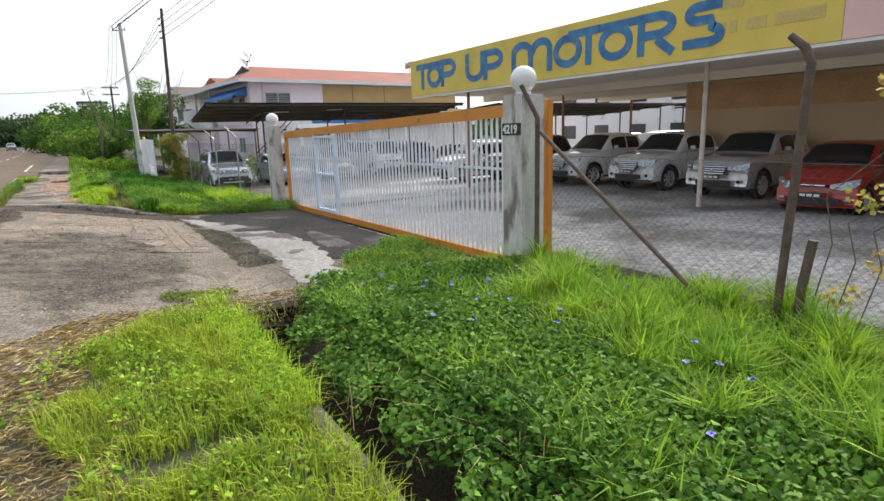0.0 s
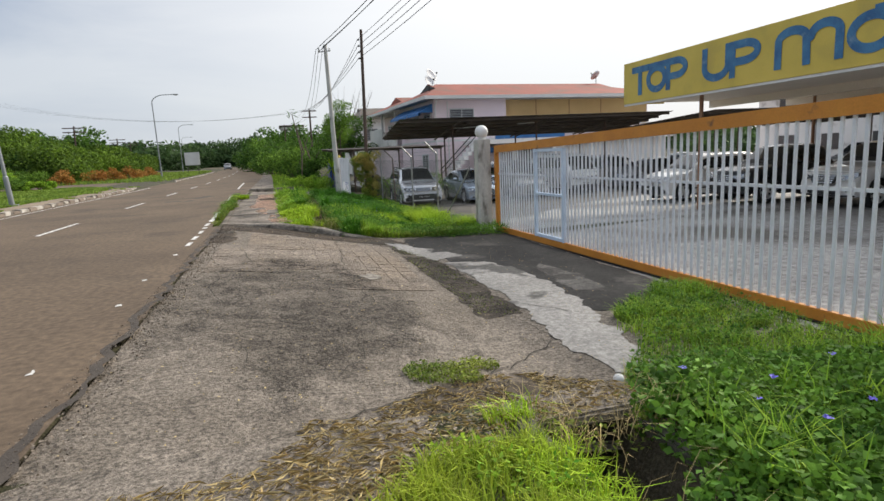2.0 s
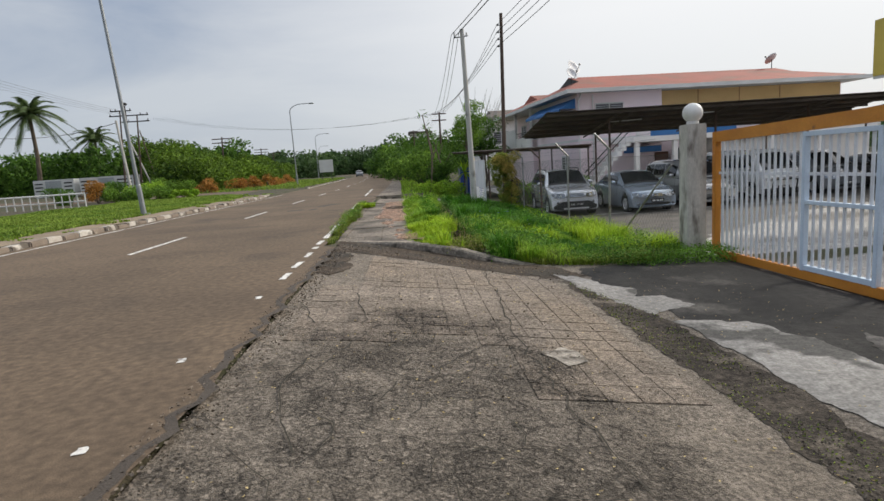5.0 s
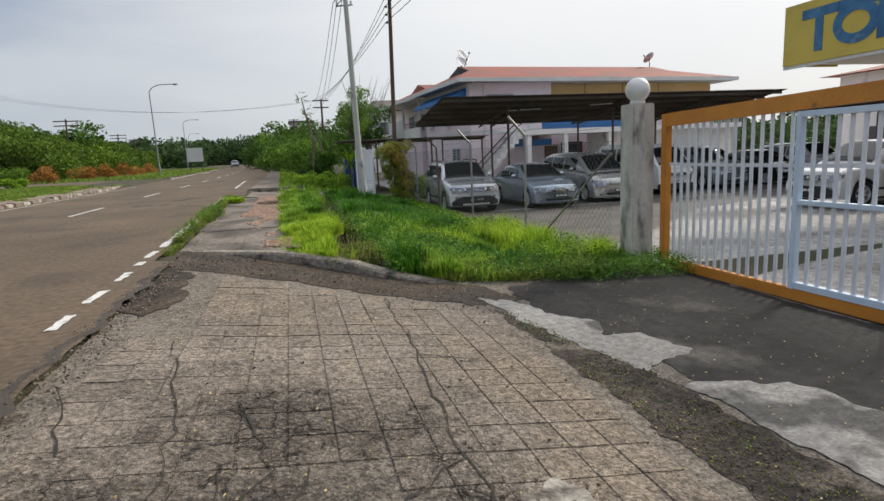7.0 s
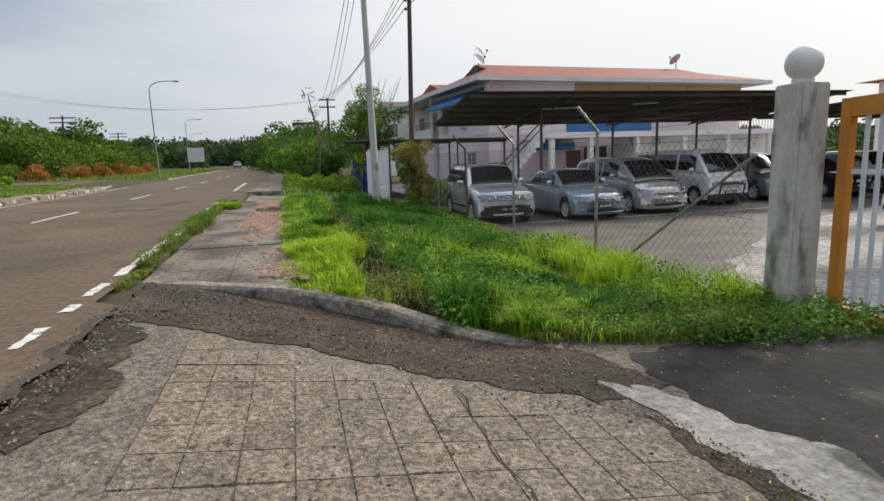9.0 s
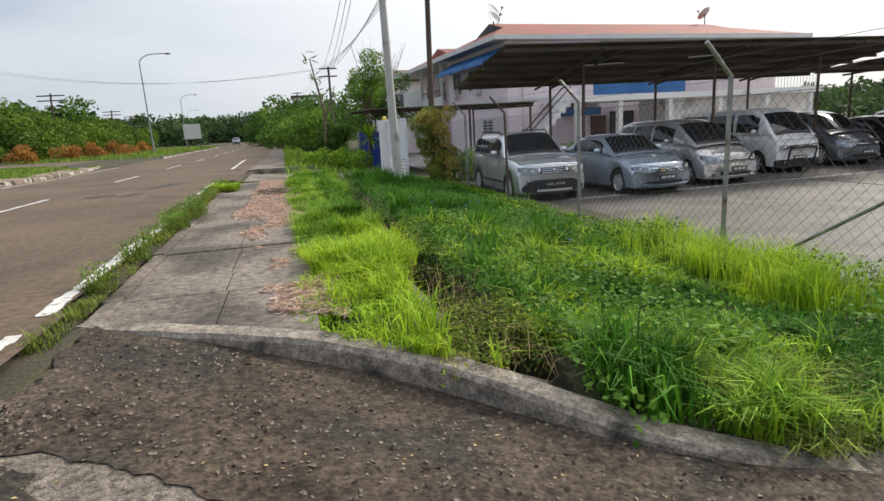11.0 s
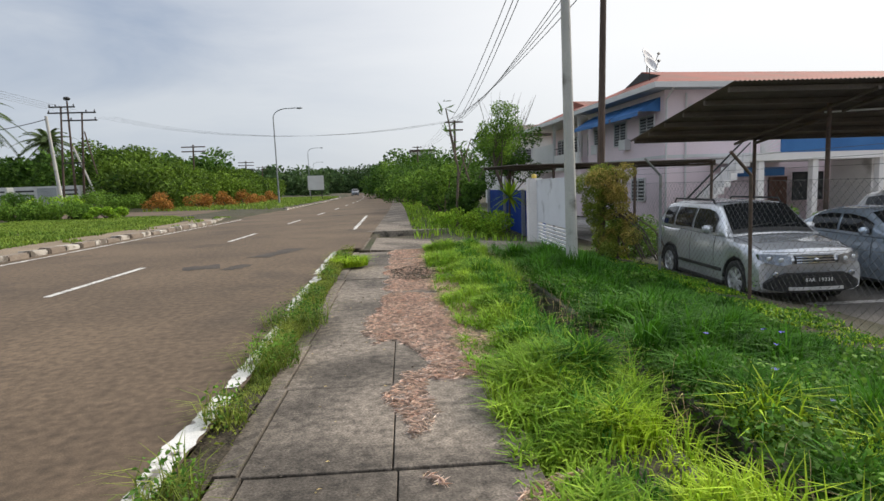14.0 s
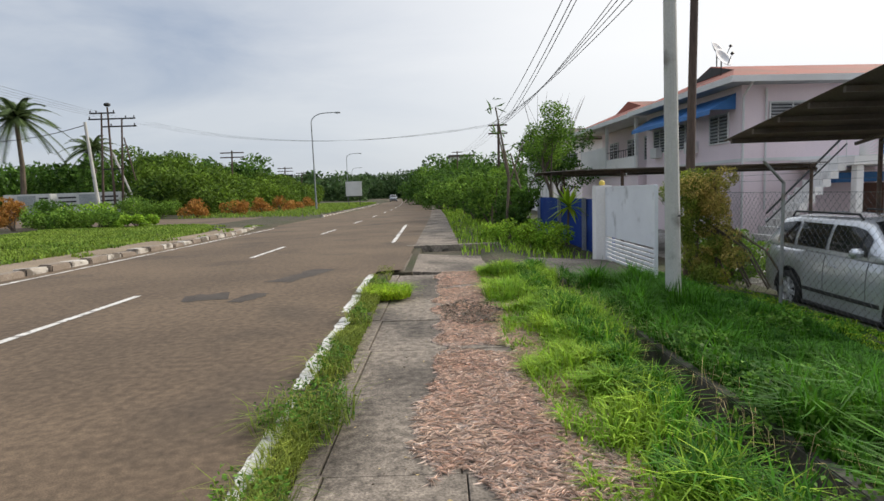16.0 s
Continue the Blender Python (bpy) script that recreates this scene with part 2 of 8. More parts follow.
GLOBE = surf("white_globe", (0.78, 0.77, 0.75), (0.7, 0.69, 0.66), 3, 40, 0.45, 0.0, amount=0.03, stain=(0.5, 0.48, 0.44), stain_scale=3, stain_at=(0.6, 0.8))
ORANGE = surf("orange_paint", (0.60, 0.245, 0.035), (0.52, 0.20, 0.03), 3, 50, 0.5, 0.1, amount=0.08, stain=(0.22, 0.10, 0.04), stain_scale=5, stain_at=(0.64, 0.74))
GATEWHITE = surf("white_gate_paint", (0.74, 0.75, 0.78), (0.66, 0.67, 0.70), 3, 50, 0.45, 0.05, amount=0.05)
GATEBLUE = surf("pale_blue_paint", (0.60, 0.69, 0.79), (0.54, 0.63, 0.74), 3, 50, 0.45, 0.05, amount=0.05)
SIGN = surf("yellow_sign_sheet", (0.66, 0.50, 0.10), (0.58, 0.44, 0.08), 1, 40, 0.5, 0.05, amount=0.05, stain=(0.5, 0.38, 0.09), stain_scale=1.0, stain_at=(0.55, 0.75))
SIGNBLUE = surf("sign_blue", (0.03, 0.115, 0.26), (0.06, 0.20, 0.37), 3, 40, 0.5, 0.0, amount=0.12, stain=(0.16, 0.26, 0.36), stain_scale=3.5, stain_at=(0.6, 0.72))
SIGNPINK = surf("sign_pink", (0.72, 0.46, 0.42), (0.66, 0.42, 0.38), 2, 40, 0.5, 0.0, amount=0.05)
SHEET = surf("rusty_roof_sheet", (0.13, 0.105, 0.083), (0.085, 0.068, 0.055), 1.2, 30, 0.75, 0.2, amount=0.15, stain=(0.12, 0.083, 0.056), stain_scale=1.4, stain_at=(0.55, 0.7))
SOFFIT = surf("canopy_soffit", (0.82, 0.74, 0.64), (0.76, 0.68, 0.58), 0.8, 30, 0.85, 0.1, amount=0.08)
WHITEWALL = surf("cream_wall", (0.85, 0.82, 0.79), (0.79, 0.76, 0.73), 0.7, 30, 0.9, 0.1, amount=0.05, stain=(0.42, 0.39, 0.36), stain_scale=0.8, stain_at=(0.6, 0.75))
PINKWALL = surf("pale_pink_wall", (0.86, 0.72, 0.74), (0.80, 0.67, 0.69), 0.5, 30, 0.9, 0.1, amount=0.05)
TANWALL = surf("tan_boards", (0.62, 0.43, 0.20), (0.55, 0.375, 0.17), 0.6, 30, 0.85, 0.1, amount=0.06)
BLUE = surf("blue_awning", (0.035, 0.14, 0.36), (0.05, 0.18, 0.43), 1, 30, 0.6, 0.05, amount=0.08)
ROOFRED = surf("red_roof", (0.32, 0.095, 0.065), (0.25, 0.08, 0.055), 0.5, 20, 0.75, 0.2, amount=0.15, stain=(0.2, 0.11, 0.08), stain_scale=0.5, stain_at=(0.5, 0.7))
TRIMWHITE = surf("white_trim", (0.70, 0.69, 0.67), (0.62, 0.61, 0.59), 1, 30, 0.6, 0.05, amount=0.04)
GALV = surf("galvanised_pipe", (0.36, 0.36, 0.35), (0.28, 0.28, 0.27), 6, 60, 0.5, 0.1, metal=0.6, amount=0.12, stain=(0.16, 0.09, 0.05), stain_scale=4, stain_at=(0.56, 0.7))
RUST = surf("rusted_steel", (0.14, 0.095, 0.07), (0.085, 0.06, 0.05), 8, 80, 0.85, 0.4, amount=0.3)
POLECONC = surf("spun_concrete_pole", (0.52, 0.51, 0.48), (0.43, 0.42, 0.395), 1.5, 60, 0.85, 0.2, amount=0.1, stain=(0.22, 0.21, 0.19), stain_scale=2, stain_at=(0.58, 0.72))
POLEWOOD = surf("tarred_wood_pole", (0.115, 0.078, 0.06), (0.08, 0.056, 0.045), 3, 40, 0.85, 0.4, amount=0.25, stretch=(1, 1, 0.15))
BLACK = surf("black_rubber", (0.018, 0.018, 0.018), (0.026, 0.026, 0.025), 8, 90, 0.75, 0.2, amount=0.2)
DARKMETAL = surf("dark_metal", (0.05, 0.05, 0.05), (0.035, 0.035, 0.035), 4, 60, 0.55, 0.1, metal=0.4, amount=0.15)
LAMPMETAL = surf("lamp_post_steel", (0.30, 0.32, 0.33), (0.25, 0.265, 0.275), 2, 40, 0.5, 0.05, metal=0.5, amount=0.08)


# ---- mesh helpers ----
def mesh_of(name, verts, faces, material=None, smooth=False):
    me = bpy.data.meshes.new(name)
    me.from_pydata([tuple(v) for v in verts], [], faces)
    if smooth:
        me.polygons.foreach_set("use_smooth", [True] * len(me.polygons))
    if material:
        me.materials.append(material)
    me.update()
    return me


def from_bm(name, bm, material=None, smooth=False):
    me = bpy.data.meshes.new(name)
    bmesh.ops.recalc_face_normals(bm, faces=bm.faces)
    bm.to_mesh(me)
    bm.free()
    if smooth:
        me.polygons.foreach_set("use_smooth", [True] * len(me.polygons))
    if material:
        me.materials.append(material)
    return me


def part(name, bm, material, parent=None, label="", smooth=False):
    ob = new(name, bm if isinstance(bm, bpy.types.Mesh) else from_bm(name, bm, material, smooth))
    if isinstance(bm, bpy.types.Mesh) and material and not bm.materials:
        bm.materials.append(material)
    if parent:
        ob.parent = parent
    return tagged(ob, label)


def thing(name, m, label, category, group="", kind=""):
    ob = new(name)
    ob.empty_display_size = 0.2
    ob.matrix_world = m
    return tagged(ob, label, category, group, kind)


def box(bm, x0, x1, y0, y1, z0, z1, bevel=0.0, m=None):
    r = bmesh.ops.create_cube(bm, size=1.0)
    t = Matrix.Translation(((x0 + x1) / 2, (y0 + y1) / 2, (z0 + z1) / 2)) @ Matrix.Diagonal((x1 - x0, y1 - y0, z1 - z0, 1))
    bmesh.ops.transform(bm, matrix=(m @ t) if m else t, verts=r["verts"])
    if bevel:
        es = list({e for v in r["verts"] for e in v.link_edges})
        bmesh.ops.bevel(bm, geom=es, offset=bevel, segments=2, affect="EDGES")
    return bm


def bx(x0, x1, y0, y1, z0, z1, bevel=0.0, m=None):
    return box(bmesh.new(), x0, x1, y0, y1, z0, z1, bevel, m)


def tube(bm, pts, radii, seg=8, cap=True):
    """A round bar through points, with a radius at each."""
    pts = [Vector(p) for p in pts]
    if isinstance(radii, (int, float)):
        radii = [radii] * len(pts)
    rings = []
    side = None
    for i, p in enumerate(pts):
        d = (pts[min(i + 1, len(pts) - 1)] - pts[max(i - 1, 0)]).normalized()
        if side is None:
            side = d.orthogonal().normalized()
        side = (side - d * side.dot(d)).normalized()
        up = d.cross(side)
        rings.append([bm.verts.new(p + (side * math.cos(a) + up * math.sin(a)) * radii[i]) for a in [2 * math.pi * k / seg for k in range(seg)]])
    for a, b in zip(rings, rings[1:]):
        for k in range(seg):
            bm.faces.new((a[k], a[(k + 1) % seg], b[(k + 1) % seg], b[k]))
    if cap:
        bm.faces.new(rings[0][::-1])
        bm.faces.new(rings[-1])
    return bm


def tb(pts, radii, seg=8):
    return tube(bmesh.new(), pts, radii, seg)


def ball(bm, c, r, seg=16, rings=10, squash=1.0):
    bmesh.ops.create_uvsphere(bm, u_segments=seg, v_segments=rings, radius=r, matrix=Matrix.Translation(c) @ Matrix.Diagonal((1, 1, squash, 1)))
    return bm


def lerp(a, b, f):
    return a + (b - a) * f


def ramp_of(v, *stops):
    """Straight pieces through (at, value) stops."""
    if v <= stops[0][0]:
        return stops[0][1]
    for (a, p), (b, q) in zip(stops, stops[1:]):
        if v <= b:
            return lerp(p, q, (v - a) / (b - a))
    return stops[-1][1]


# ---- ground ----
def centre(y):
    """x of the road's centre line: straight, then a bend to one side."""
    return -5.87 - (0.00048 * (y - 50) ** 2 if y > 50 else 0)


def wob(x, y, s, k=0.0):
    return noise.noise(Vector((x * s, y * s, k)))


DRAIN0, DRAIN1 = (0.98, 1.72), (0.47, 1.02)


def front_y(x):
    """Where the footpath's curved kerb stands."""
    return ramp_of(x, (-2.0, 18.35), (-1.72, 18.2), (-0.38, 17.5), (0.34, 16.95), (1.04, 16.27), (1.6, 15.95))


def drive_z(x, y):
    d = front_y(x) - y
    dip = 0.05 * max(0.0, min(1.0, (1.15 - d) / 0.75)) * ramp_of(x, (-1.75, 0.3), (-0.9, 1.0), (0.6, 1.0), (1.8, 0.0)) if x < 1.8 else 0.0
    return -dip + ramp_of(x, (-1.75, -0.035), (-0.9, -0.10), (2.0, -0.46), (4.7, -0.50), (9, -0.53))


def bank_z(x, y):
    return ramp_of(x, (-2.0, -0.06), (0.5, -0.10), (1.0, -0.26), (2.2, -0.42), (4.4, -0.55), (6, -0.72))


def yard_z(x, y):
    return ramp_of(y, (-30, -0.55), (14, -0.56), (20, -0.70), (27, -0.82), (60, -0.85))


def height(x, y):
    """The lie of the land."""
    c = centre(y) - centre(0)
    u = x - c
    if u < -9.6:
        return ramp_of(u, (-60, 0.9), (-20, 0.25), (-12, 0.18), (-9.9, 0.10), (-9.6, -0.05))
    if -2.58 < x < -1.75 and 18.3 < y < 31.2:
        return -0.16
    if u < -1.75:
        return -0.05
    if y < 5.75:
        if DRAIN0[0] < x < DRAIN0[1]:
            return -0.95
        return ramp_of(x, (-1.75, -0.03), (0.9, -0.06), (1.75, -0.22), (4.0, -0.34), (5.2, -0.50), (8, -0.56))
    if y < (max(16.2, front_y(x) + 0.52) if x < 1.7 else 16.2):
        return drive_z(x, y) - 0.05
    if x > 4.6:
        return max(min(yard_z(x, y), bank_z(x, y)), yard_z(x, y)) if x > 6 else lerp(bank_z(x, y), yard_z(x, y), (x - 4.6) / 1.4)
    if 16.9 < y < 31.2 and DRAIN1[0] < x < DRAIN1[1]:
        return -0.85
    if x < -0.2 and y < 120:
        return -0.16
    return bank_z(x, y)


def spread(a, b, step, extra=()):
    n = max(1, round((b - a) / step))
    return sorted({round(a + (b - a) * i / n, 4) for i in range(n + 1)} | set(extra))


xs = sorted([-900, -400, -200, -120, -80] + spread(-60, -12, 3) + spread(-11, -1.8, 0.7) + [-2.585, -2.575] + spread(-1.75, 6, 0.25, (0.975, 0.98, 1.72, 1.725, 0.465, 0.47, 1.02, 1.025)) + spread(7, 40, 3) + [60, 90, 150, 250, 450, 900])
ys = [-300, -120, -60, -30, -15] + spread(-8, 34, 0.35, (5.745, 5.755, 16.195, 16.205, 16.895, 16.905, 31.195, 31.205)) + spread(36, 120, 4) + [140, 170, 200, 240, 300, 400, 600, 1200]
gv = [(x, y, height(x, y) + (0.02 * wob(x, y, 1.3) if -1.7 < x < 4.6 else 0)) for y in ys for x in xs]
W = len(xs)
gf = [(j * W + i, j * W + i + 1, (j + 1) * W + i + 1, (j + 1) * W + i) for j in range(len(ys) - 1) for i in range(W - 1)]
ground = new("ground", mesh_of("ground", gv, gf, SOIL))
tagged(ground, "brown soil with patchy weeds under the grass", "ground", kind="structure")


def strip(name, material, y_list, left, right, zf, label, category, n=8, kind="structure", thick=0.0):
    """A sheet between two edges given as functions of y."""
    v, f = [], []
    for y in y_list:
        a, b = left(y), right(y)
        for i in range(n + 1):
            x = lerp(a, b, i / n)
            v.append((x, y, zf(x, y)))
    w = n + 1
    for j in range(len(y_list) - 1):
        for i in range(n):
            f.append((j * w + i, j * w + i + 1, (j + 1) * w + i + 1, (j + 1) * w + i))
    if thick:
        k = len(v)
        ring = [i for i in range(w)] + [j * w + n for j in range(1, len(y_list))] + [(len(y_list) - 1) * w + i for i in range(n - 1, -1, -1)] + [j * w for j in range(len(y_list) - 2, 0, -1)]
        for i in ring:
            v.append((v[i][0], v[i][1], v[i][2] - thick))
        for q in range(len(ring)):
            f.append((ring[q], k + q, k + (q + 1) % len(ring), ring[(q + 1) % len(ring)]))
    return tagged(new(name, mesh_of(name, v, f, material)), label, category, kind=kind)


far_ys = spread(-60, 0, 6) + spread(0.2, 40, 0.2) + spread(42, 260, 4)
road = strip("road", ASPHALT, far_ys, lambda y: centre(y) - 3.95, lambda y: centre(y) + 4.15 + (0.09 * wob(0, y, 2.1) + 0.05 * wob(0, y, 7.0) if 2 < y < 17 else 0) - (0.25 if y > 17 else 0) if not 18.4 < y < 31.2 else ramp_of(y, (14, -1.98), (22, -2.11), (30, -2.43)) + 0.04 * wob(0, y, 2.6),
             lambda x, y: 0.012 - 0.0012 * (x - centre(y)) ** 2 * 0.3, "worn brown-grey asphalt two-lane road", "road", 10)
verge_edge = strip("verge_edge", surf("tan_dust", (0.27, 0.21, 0.145), (0.2, 0.155, 0.105), 1.2, 40, 0.95, 0.6, amount=0.3), spread(-8, 47, 1.0), lambda y: -11.0 + 0.25 * wob(1, y, 0.6), lambda y: -10.05, lambda x, y: height(x, y) + 0.02, "strip of tan dust and gravel behind the far kerb", "verge", 3)
driveway = strip("driveway", CONCRETE, spread(5.6, 18.5, 0.16), lambda y: -1.72, lambda y: ramp_of(y, (15.9, 4.9), (16.4, 1.9), (17.0, 1.0), (18.5, -0.4)), lambda x, y: drive_z(x, y) + 0.012 * wob(x, y, 1.1), "cracked grey concrete driveway apron sloping to the gate", "driveway", 60)
shoulder = strip("drive_shoulder", CONCRETE, spread(-12, 5.75, 0.25), lambda y: -1.72, lambda y: ramp_of(y, (1.5, -1.15), (3.6, -0.85), (4.6, -0.55), (5.6, 0.45)) + 0.12 * wob(0, y, 1.7), lambda x, y: max(height(x, y), -0.05) + 0.012, "cracked concrete shoulder with dry grass", "shoulder", 6)
yard = strip("yard", YARD, spread(-25, 60, 2.5), lambda y: 5.0 if y > 16 else (4.95 if y > 5.5 else 5.4), lambda y: 60, lambda x, y: yard_z(x, y) + 0.03, "grey gravel and concrete car yard", "yard", 24)


LETTERS = (("T", 0.5, 0.95, 0.94), ("O", 1.3, 1.1, 0.94), ("P", 2.3, 1.05, 0.94), ("U", 3.9, 1.15, 0.94), ("P", 4.95, 1.1, 0.94), ("M", 6.42, 1.9, 0.94),
           ("O", 8.28, 1.15, 0.94), ("T", 9.25, 0.75, 0.94), ("O", 9.95, 1.15, 0.94), ("R", 11.18, 1.15, 0.94), ("S", 12.42, 1.05, 0.94))
# ---- road marks, kerbs, pavement, drains ----
def ribbon(name, pts, w, material, label, category, zf, lift=0.004, jag=0.3, step=0.12, kind="structure", seed=1):
    """A narrow flat strip along points on the ground, with uneven edges."""
    rr = random.Random(seed)
    v, f = [], []
    path = []
    for (a, b) in zip(pts, pts[1:]):
        a, b = Vector(a), Vector(b)
        n = max(1, int((b - a).length / step))
        path += [a.lerp(b, i / n) for i in range(n)]
    path.append(Vector(pts[-1]))
    for i, p in enumerate(path):
        d = (path[min(i + 1, len(path) - 1)] - path[max(i - 1, 0)]).normalized()
        s = Vector((-d.y, d.x))
        l, r = [w / 2 * max(0.05, 1 + jag * (1.3 * wob(p.x, p.y, 2.6, seed + q) + 0.7 * wob(p.x, p.y, 11.0, seed + q) + 0.25 * rr.uniform(-1, 1))) for q in (0.3, 7.7)]
        for q in (p + s * l, p - s * r):
            v.append((q.x, q.y, zf(q.x, q.y) + lift))
    for i in range(len(path) - 1):
        f.append((2 * i, 2 * i + 1, 2 * i + 3, 2 * i + 2))
    return tagged(new(name, mesh_of(name, v, f, material)), label, category, kind=kind)


def road_z(x, y):
    return 0.012 - 0.0012 * (x - centre(y)) ** 2 * 0.3


for k in range(-3, 22):
    y0 = 17.95 + 8.14 * k
    ribbon("lane_dash", [(centre(y0), y0), (centre(y0 + 2.9), y0 + 2.9)], 0.11, LINE, "worn white centre line dash on asphalt", "road marking", road_z, 0.006, 0.12, seed=k)
rr = random.Random(5)
y0 = 14.0
while y0 < 47:
    l = rr.uniform(1.2, 3.6) if y0 > 18 else rr.uniform(0.25, 0.6)
    if not (30.2 < y0 < 35.5):
        x0 = ramp_of(y0, (14, -2.05), (22, -2.18), (30, -2.5), (46, -2.9))
        ribbon("edge_line", [(x0, y0), (x0 - 0.02 * l, y0 + l)], 0.115 if y0 > 17 else 0.10, LINE, "broken flaking white road edge line", "road marking", road_z, 0.006, 0.55, 0.05, seed=int(y0 * 10))
    y0 += l + (rr.uniform(0.1, 0.45) if y0 > 18 else rr.uniform(0.2, 0.5))
ribbon("edge_line", [(-9.35, -10), (-9.35, 48)], 0.08, LINE, "faded thin white edge line by the far kerb", "road marking", road_z, 0.005, 0.8, 0.3, seed=8)
for n, (x, y, l) in enumerate(((-2.30, 5.55, 0.30), (-2.22, 5.95, 0.12), (-2.18, 7.35, 0.14), (-2.1, 9.4, 0.10), (-2.12, 10.8, 0.12), (-2.08, 12.9, 0.16))):
    ribbon("paint_flake", [(x, y), (x - 0.02, y + 0.8 * l)], 0.065, LINE, "flake of old white paint on asphalt", "road marking", road_z, 0.005, 1.1, 0.025, seed=60 + n)
TAR = surf("tar_patch", (0.055, 0.044, 0.035), (0.075, 0.06, 0.047), 3, 90, 0.85, 0.5, amount=0.25)
ribbon("tar_patch", [(-5.0, 28.6), (-4.4, 28.8)], 0.5, TAR, "dark sunken patch in the asphalt", "road patch", road_z, 0.004, 0.5, 0.1, seed=3)
ribbon("tar_patch", [(-4.0, 30.0), (-3.5, 31.6)], 0.45, TAR, "dark sunken patch in the asphalt", "road patch", road_z, 0.004, 0.5, 0.1, seed=4)
ribbon("tar_patch", [(-4.1, 28.2), (-3.9, 28.9)], 0.25, TAR, "dark sunken patch in the asphalt", "road patch", road_z, 0.004, 0.5, 0.1, seed=6)

# crumbling asphalt edge along the apron
rr = random.Random(9)
edge = [(-1.74 + 0.08 * rr.uniform(-1, 1), 3 + 0.2 * i) for i in range(70)]
ribbon("broken_edge", edge, 0.075, TAR, "dark crumbled edge between asphalt and concrete", "road edge", lambda x, y: 0.0, 0.008, 0.6, 0.06, seed=2)

# far kerb: black and white blocks, worn, one by one
KERBW = surf("flaked_kerb_paint", (0.56, 0.53, 0.48), (0.42, 0.38, 0.33), 3, 50, 0.9, 0.4, amount=0.2, stain=(0.13, 0.11, 0.09), stain_scale=2.6, stain_at=(0.48, 0.58))
KERBB = surf("dirty_kerb", (0.21, 0.17, 0.135), (0.27, 0.22, 0.175), 3, 50, 0.95, 0.4, amount=0.25, stain=(0.35, 0.32, 0.28), stain_scale=3, stain_at=(0.62, 0.72))
far_kerb = thing("kerb_far", Matrix.Identity(4), "worn black and white painted road kerb", "kerb", kind="structure")
blocks = []
for mt in (KERBW, KERBB):
    bm = bx(-0.16, 0.16, -0.34, 0.34, -0.1, 0.13, 0.03)
    blocks.append(from_bm("kerb_block", bm, mt))
rr = random.Random(3)
for a, b in ((-8, 48.2), (62, 118)):
    y0, k = a, 0
    while y0 < b:
        ob = new("kerb_block", blocks[k % 2])
        ob.parent = far_kerb
        slope = (centre(y0 + 0.5) - centre(y0 - 0.5))
        ob.matrix_local = pose(centre(y0) - 4.05 - (0.02 * max(0, y0 - 43) ** 2 if y0 < 49 else 0) + rr.uniform(-.03, .03), y0, 0.01 + rr.uniform(-.03, .02), rr.uniform(-3, 3), rr.uniform(-4, 4), -math.degrees(math.atan(slope)) + rr.uniform(-4, 4))
        y0, k = y0 + 0.72, k + 1

# pavement slabs, with a narrow kerb strip along the road side
pavement = thing("pavement", Matrix.Identity(4), "grey concrete slab footpath with open joints", "pavement", kind="structure")
def slab(x0, x1, y0, y1, z=-0.08, cut=False):
    bm = bmesh.new()
    c = [(x0, max(y0, front_y(x0) + 0.17) if cut else y0), (x1, max(y0, front_y(x1) + 0.17) if cut else y0), (x1, y1), (x0, y1)]
    lo = [bm.verts.new((x, y, z - 0.14)) for x, y in c]
    hi = [bm.verts.new((x, y, z)) for x, y in c]
    bm.faces.new(hi)
    for i in range(4):
        bm.faces.new((lo[i], lo[(i + 1) % 4], hi[(i + 1) % 4], hi[i]))
    bmesh.ops.bevel(bm, geom=[e for e in bm.edges if e.verts[0] in hi and e.verts[1] in hi], offset=0.004, segments=1, affect="EDGES")
    part("slab", bm, PAVE, pavement)


def pave_l(y):
    return ramp_of(y, (17, -1.86), (31, -2.16))


rr = random.Random(4)
cuts = [17.2, 18.95, 19.6, 20.85, 22.1, 23.3, 24.6, 25.8, 27.1, 28.4, 29.7, 31.0]
for a, b in zip(cuts, cuts[1:]):
    l = pave_l((a + b) / 2)
    mid = ramp_of((a + b) / 2, (18, -0.97), (31, -1.25))
    dz = rr.uniform(-0.006, 0.006)
    slab(l, l + 0.13, a + 0.003, b - 0.003, -0.065 + dz, a < 18)
    slab(l + 0.140, mid - 0.004, a + 0.003, b - 0.003, -0.08 + dz, a < 18)
    slab(mid + 0.004, -0.30, a + 0.003, b - 0.003, -0.08 + dz + rr.uniform(-.004, .004), a < 18)

GUTTER_SOIL = surf("gutter_soil", (0.042, 0.033, 0.022), (0.075, 0.06, 0.04), 5, 60, 0.97, 0.9, amount=0.5, dist=0.015, fine2=16)
strip("gutter_soil", GUTTER_SOIL, spread(18.0, 31.3, 0.1), lambda y: ramp_of(y, (14, -2.02), (22, -2.15), (30, -2.47)), lambda y: pave_l(y) + 0.01, lambda x, y: -0.045 + 0.02 * wob(x, y, 5), "dark soil strip between road and footpath", "soil", 5)

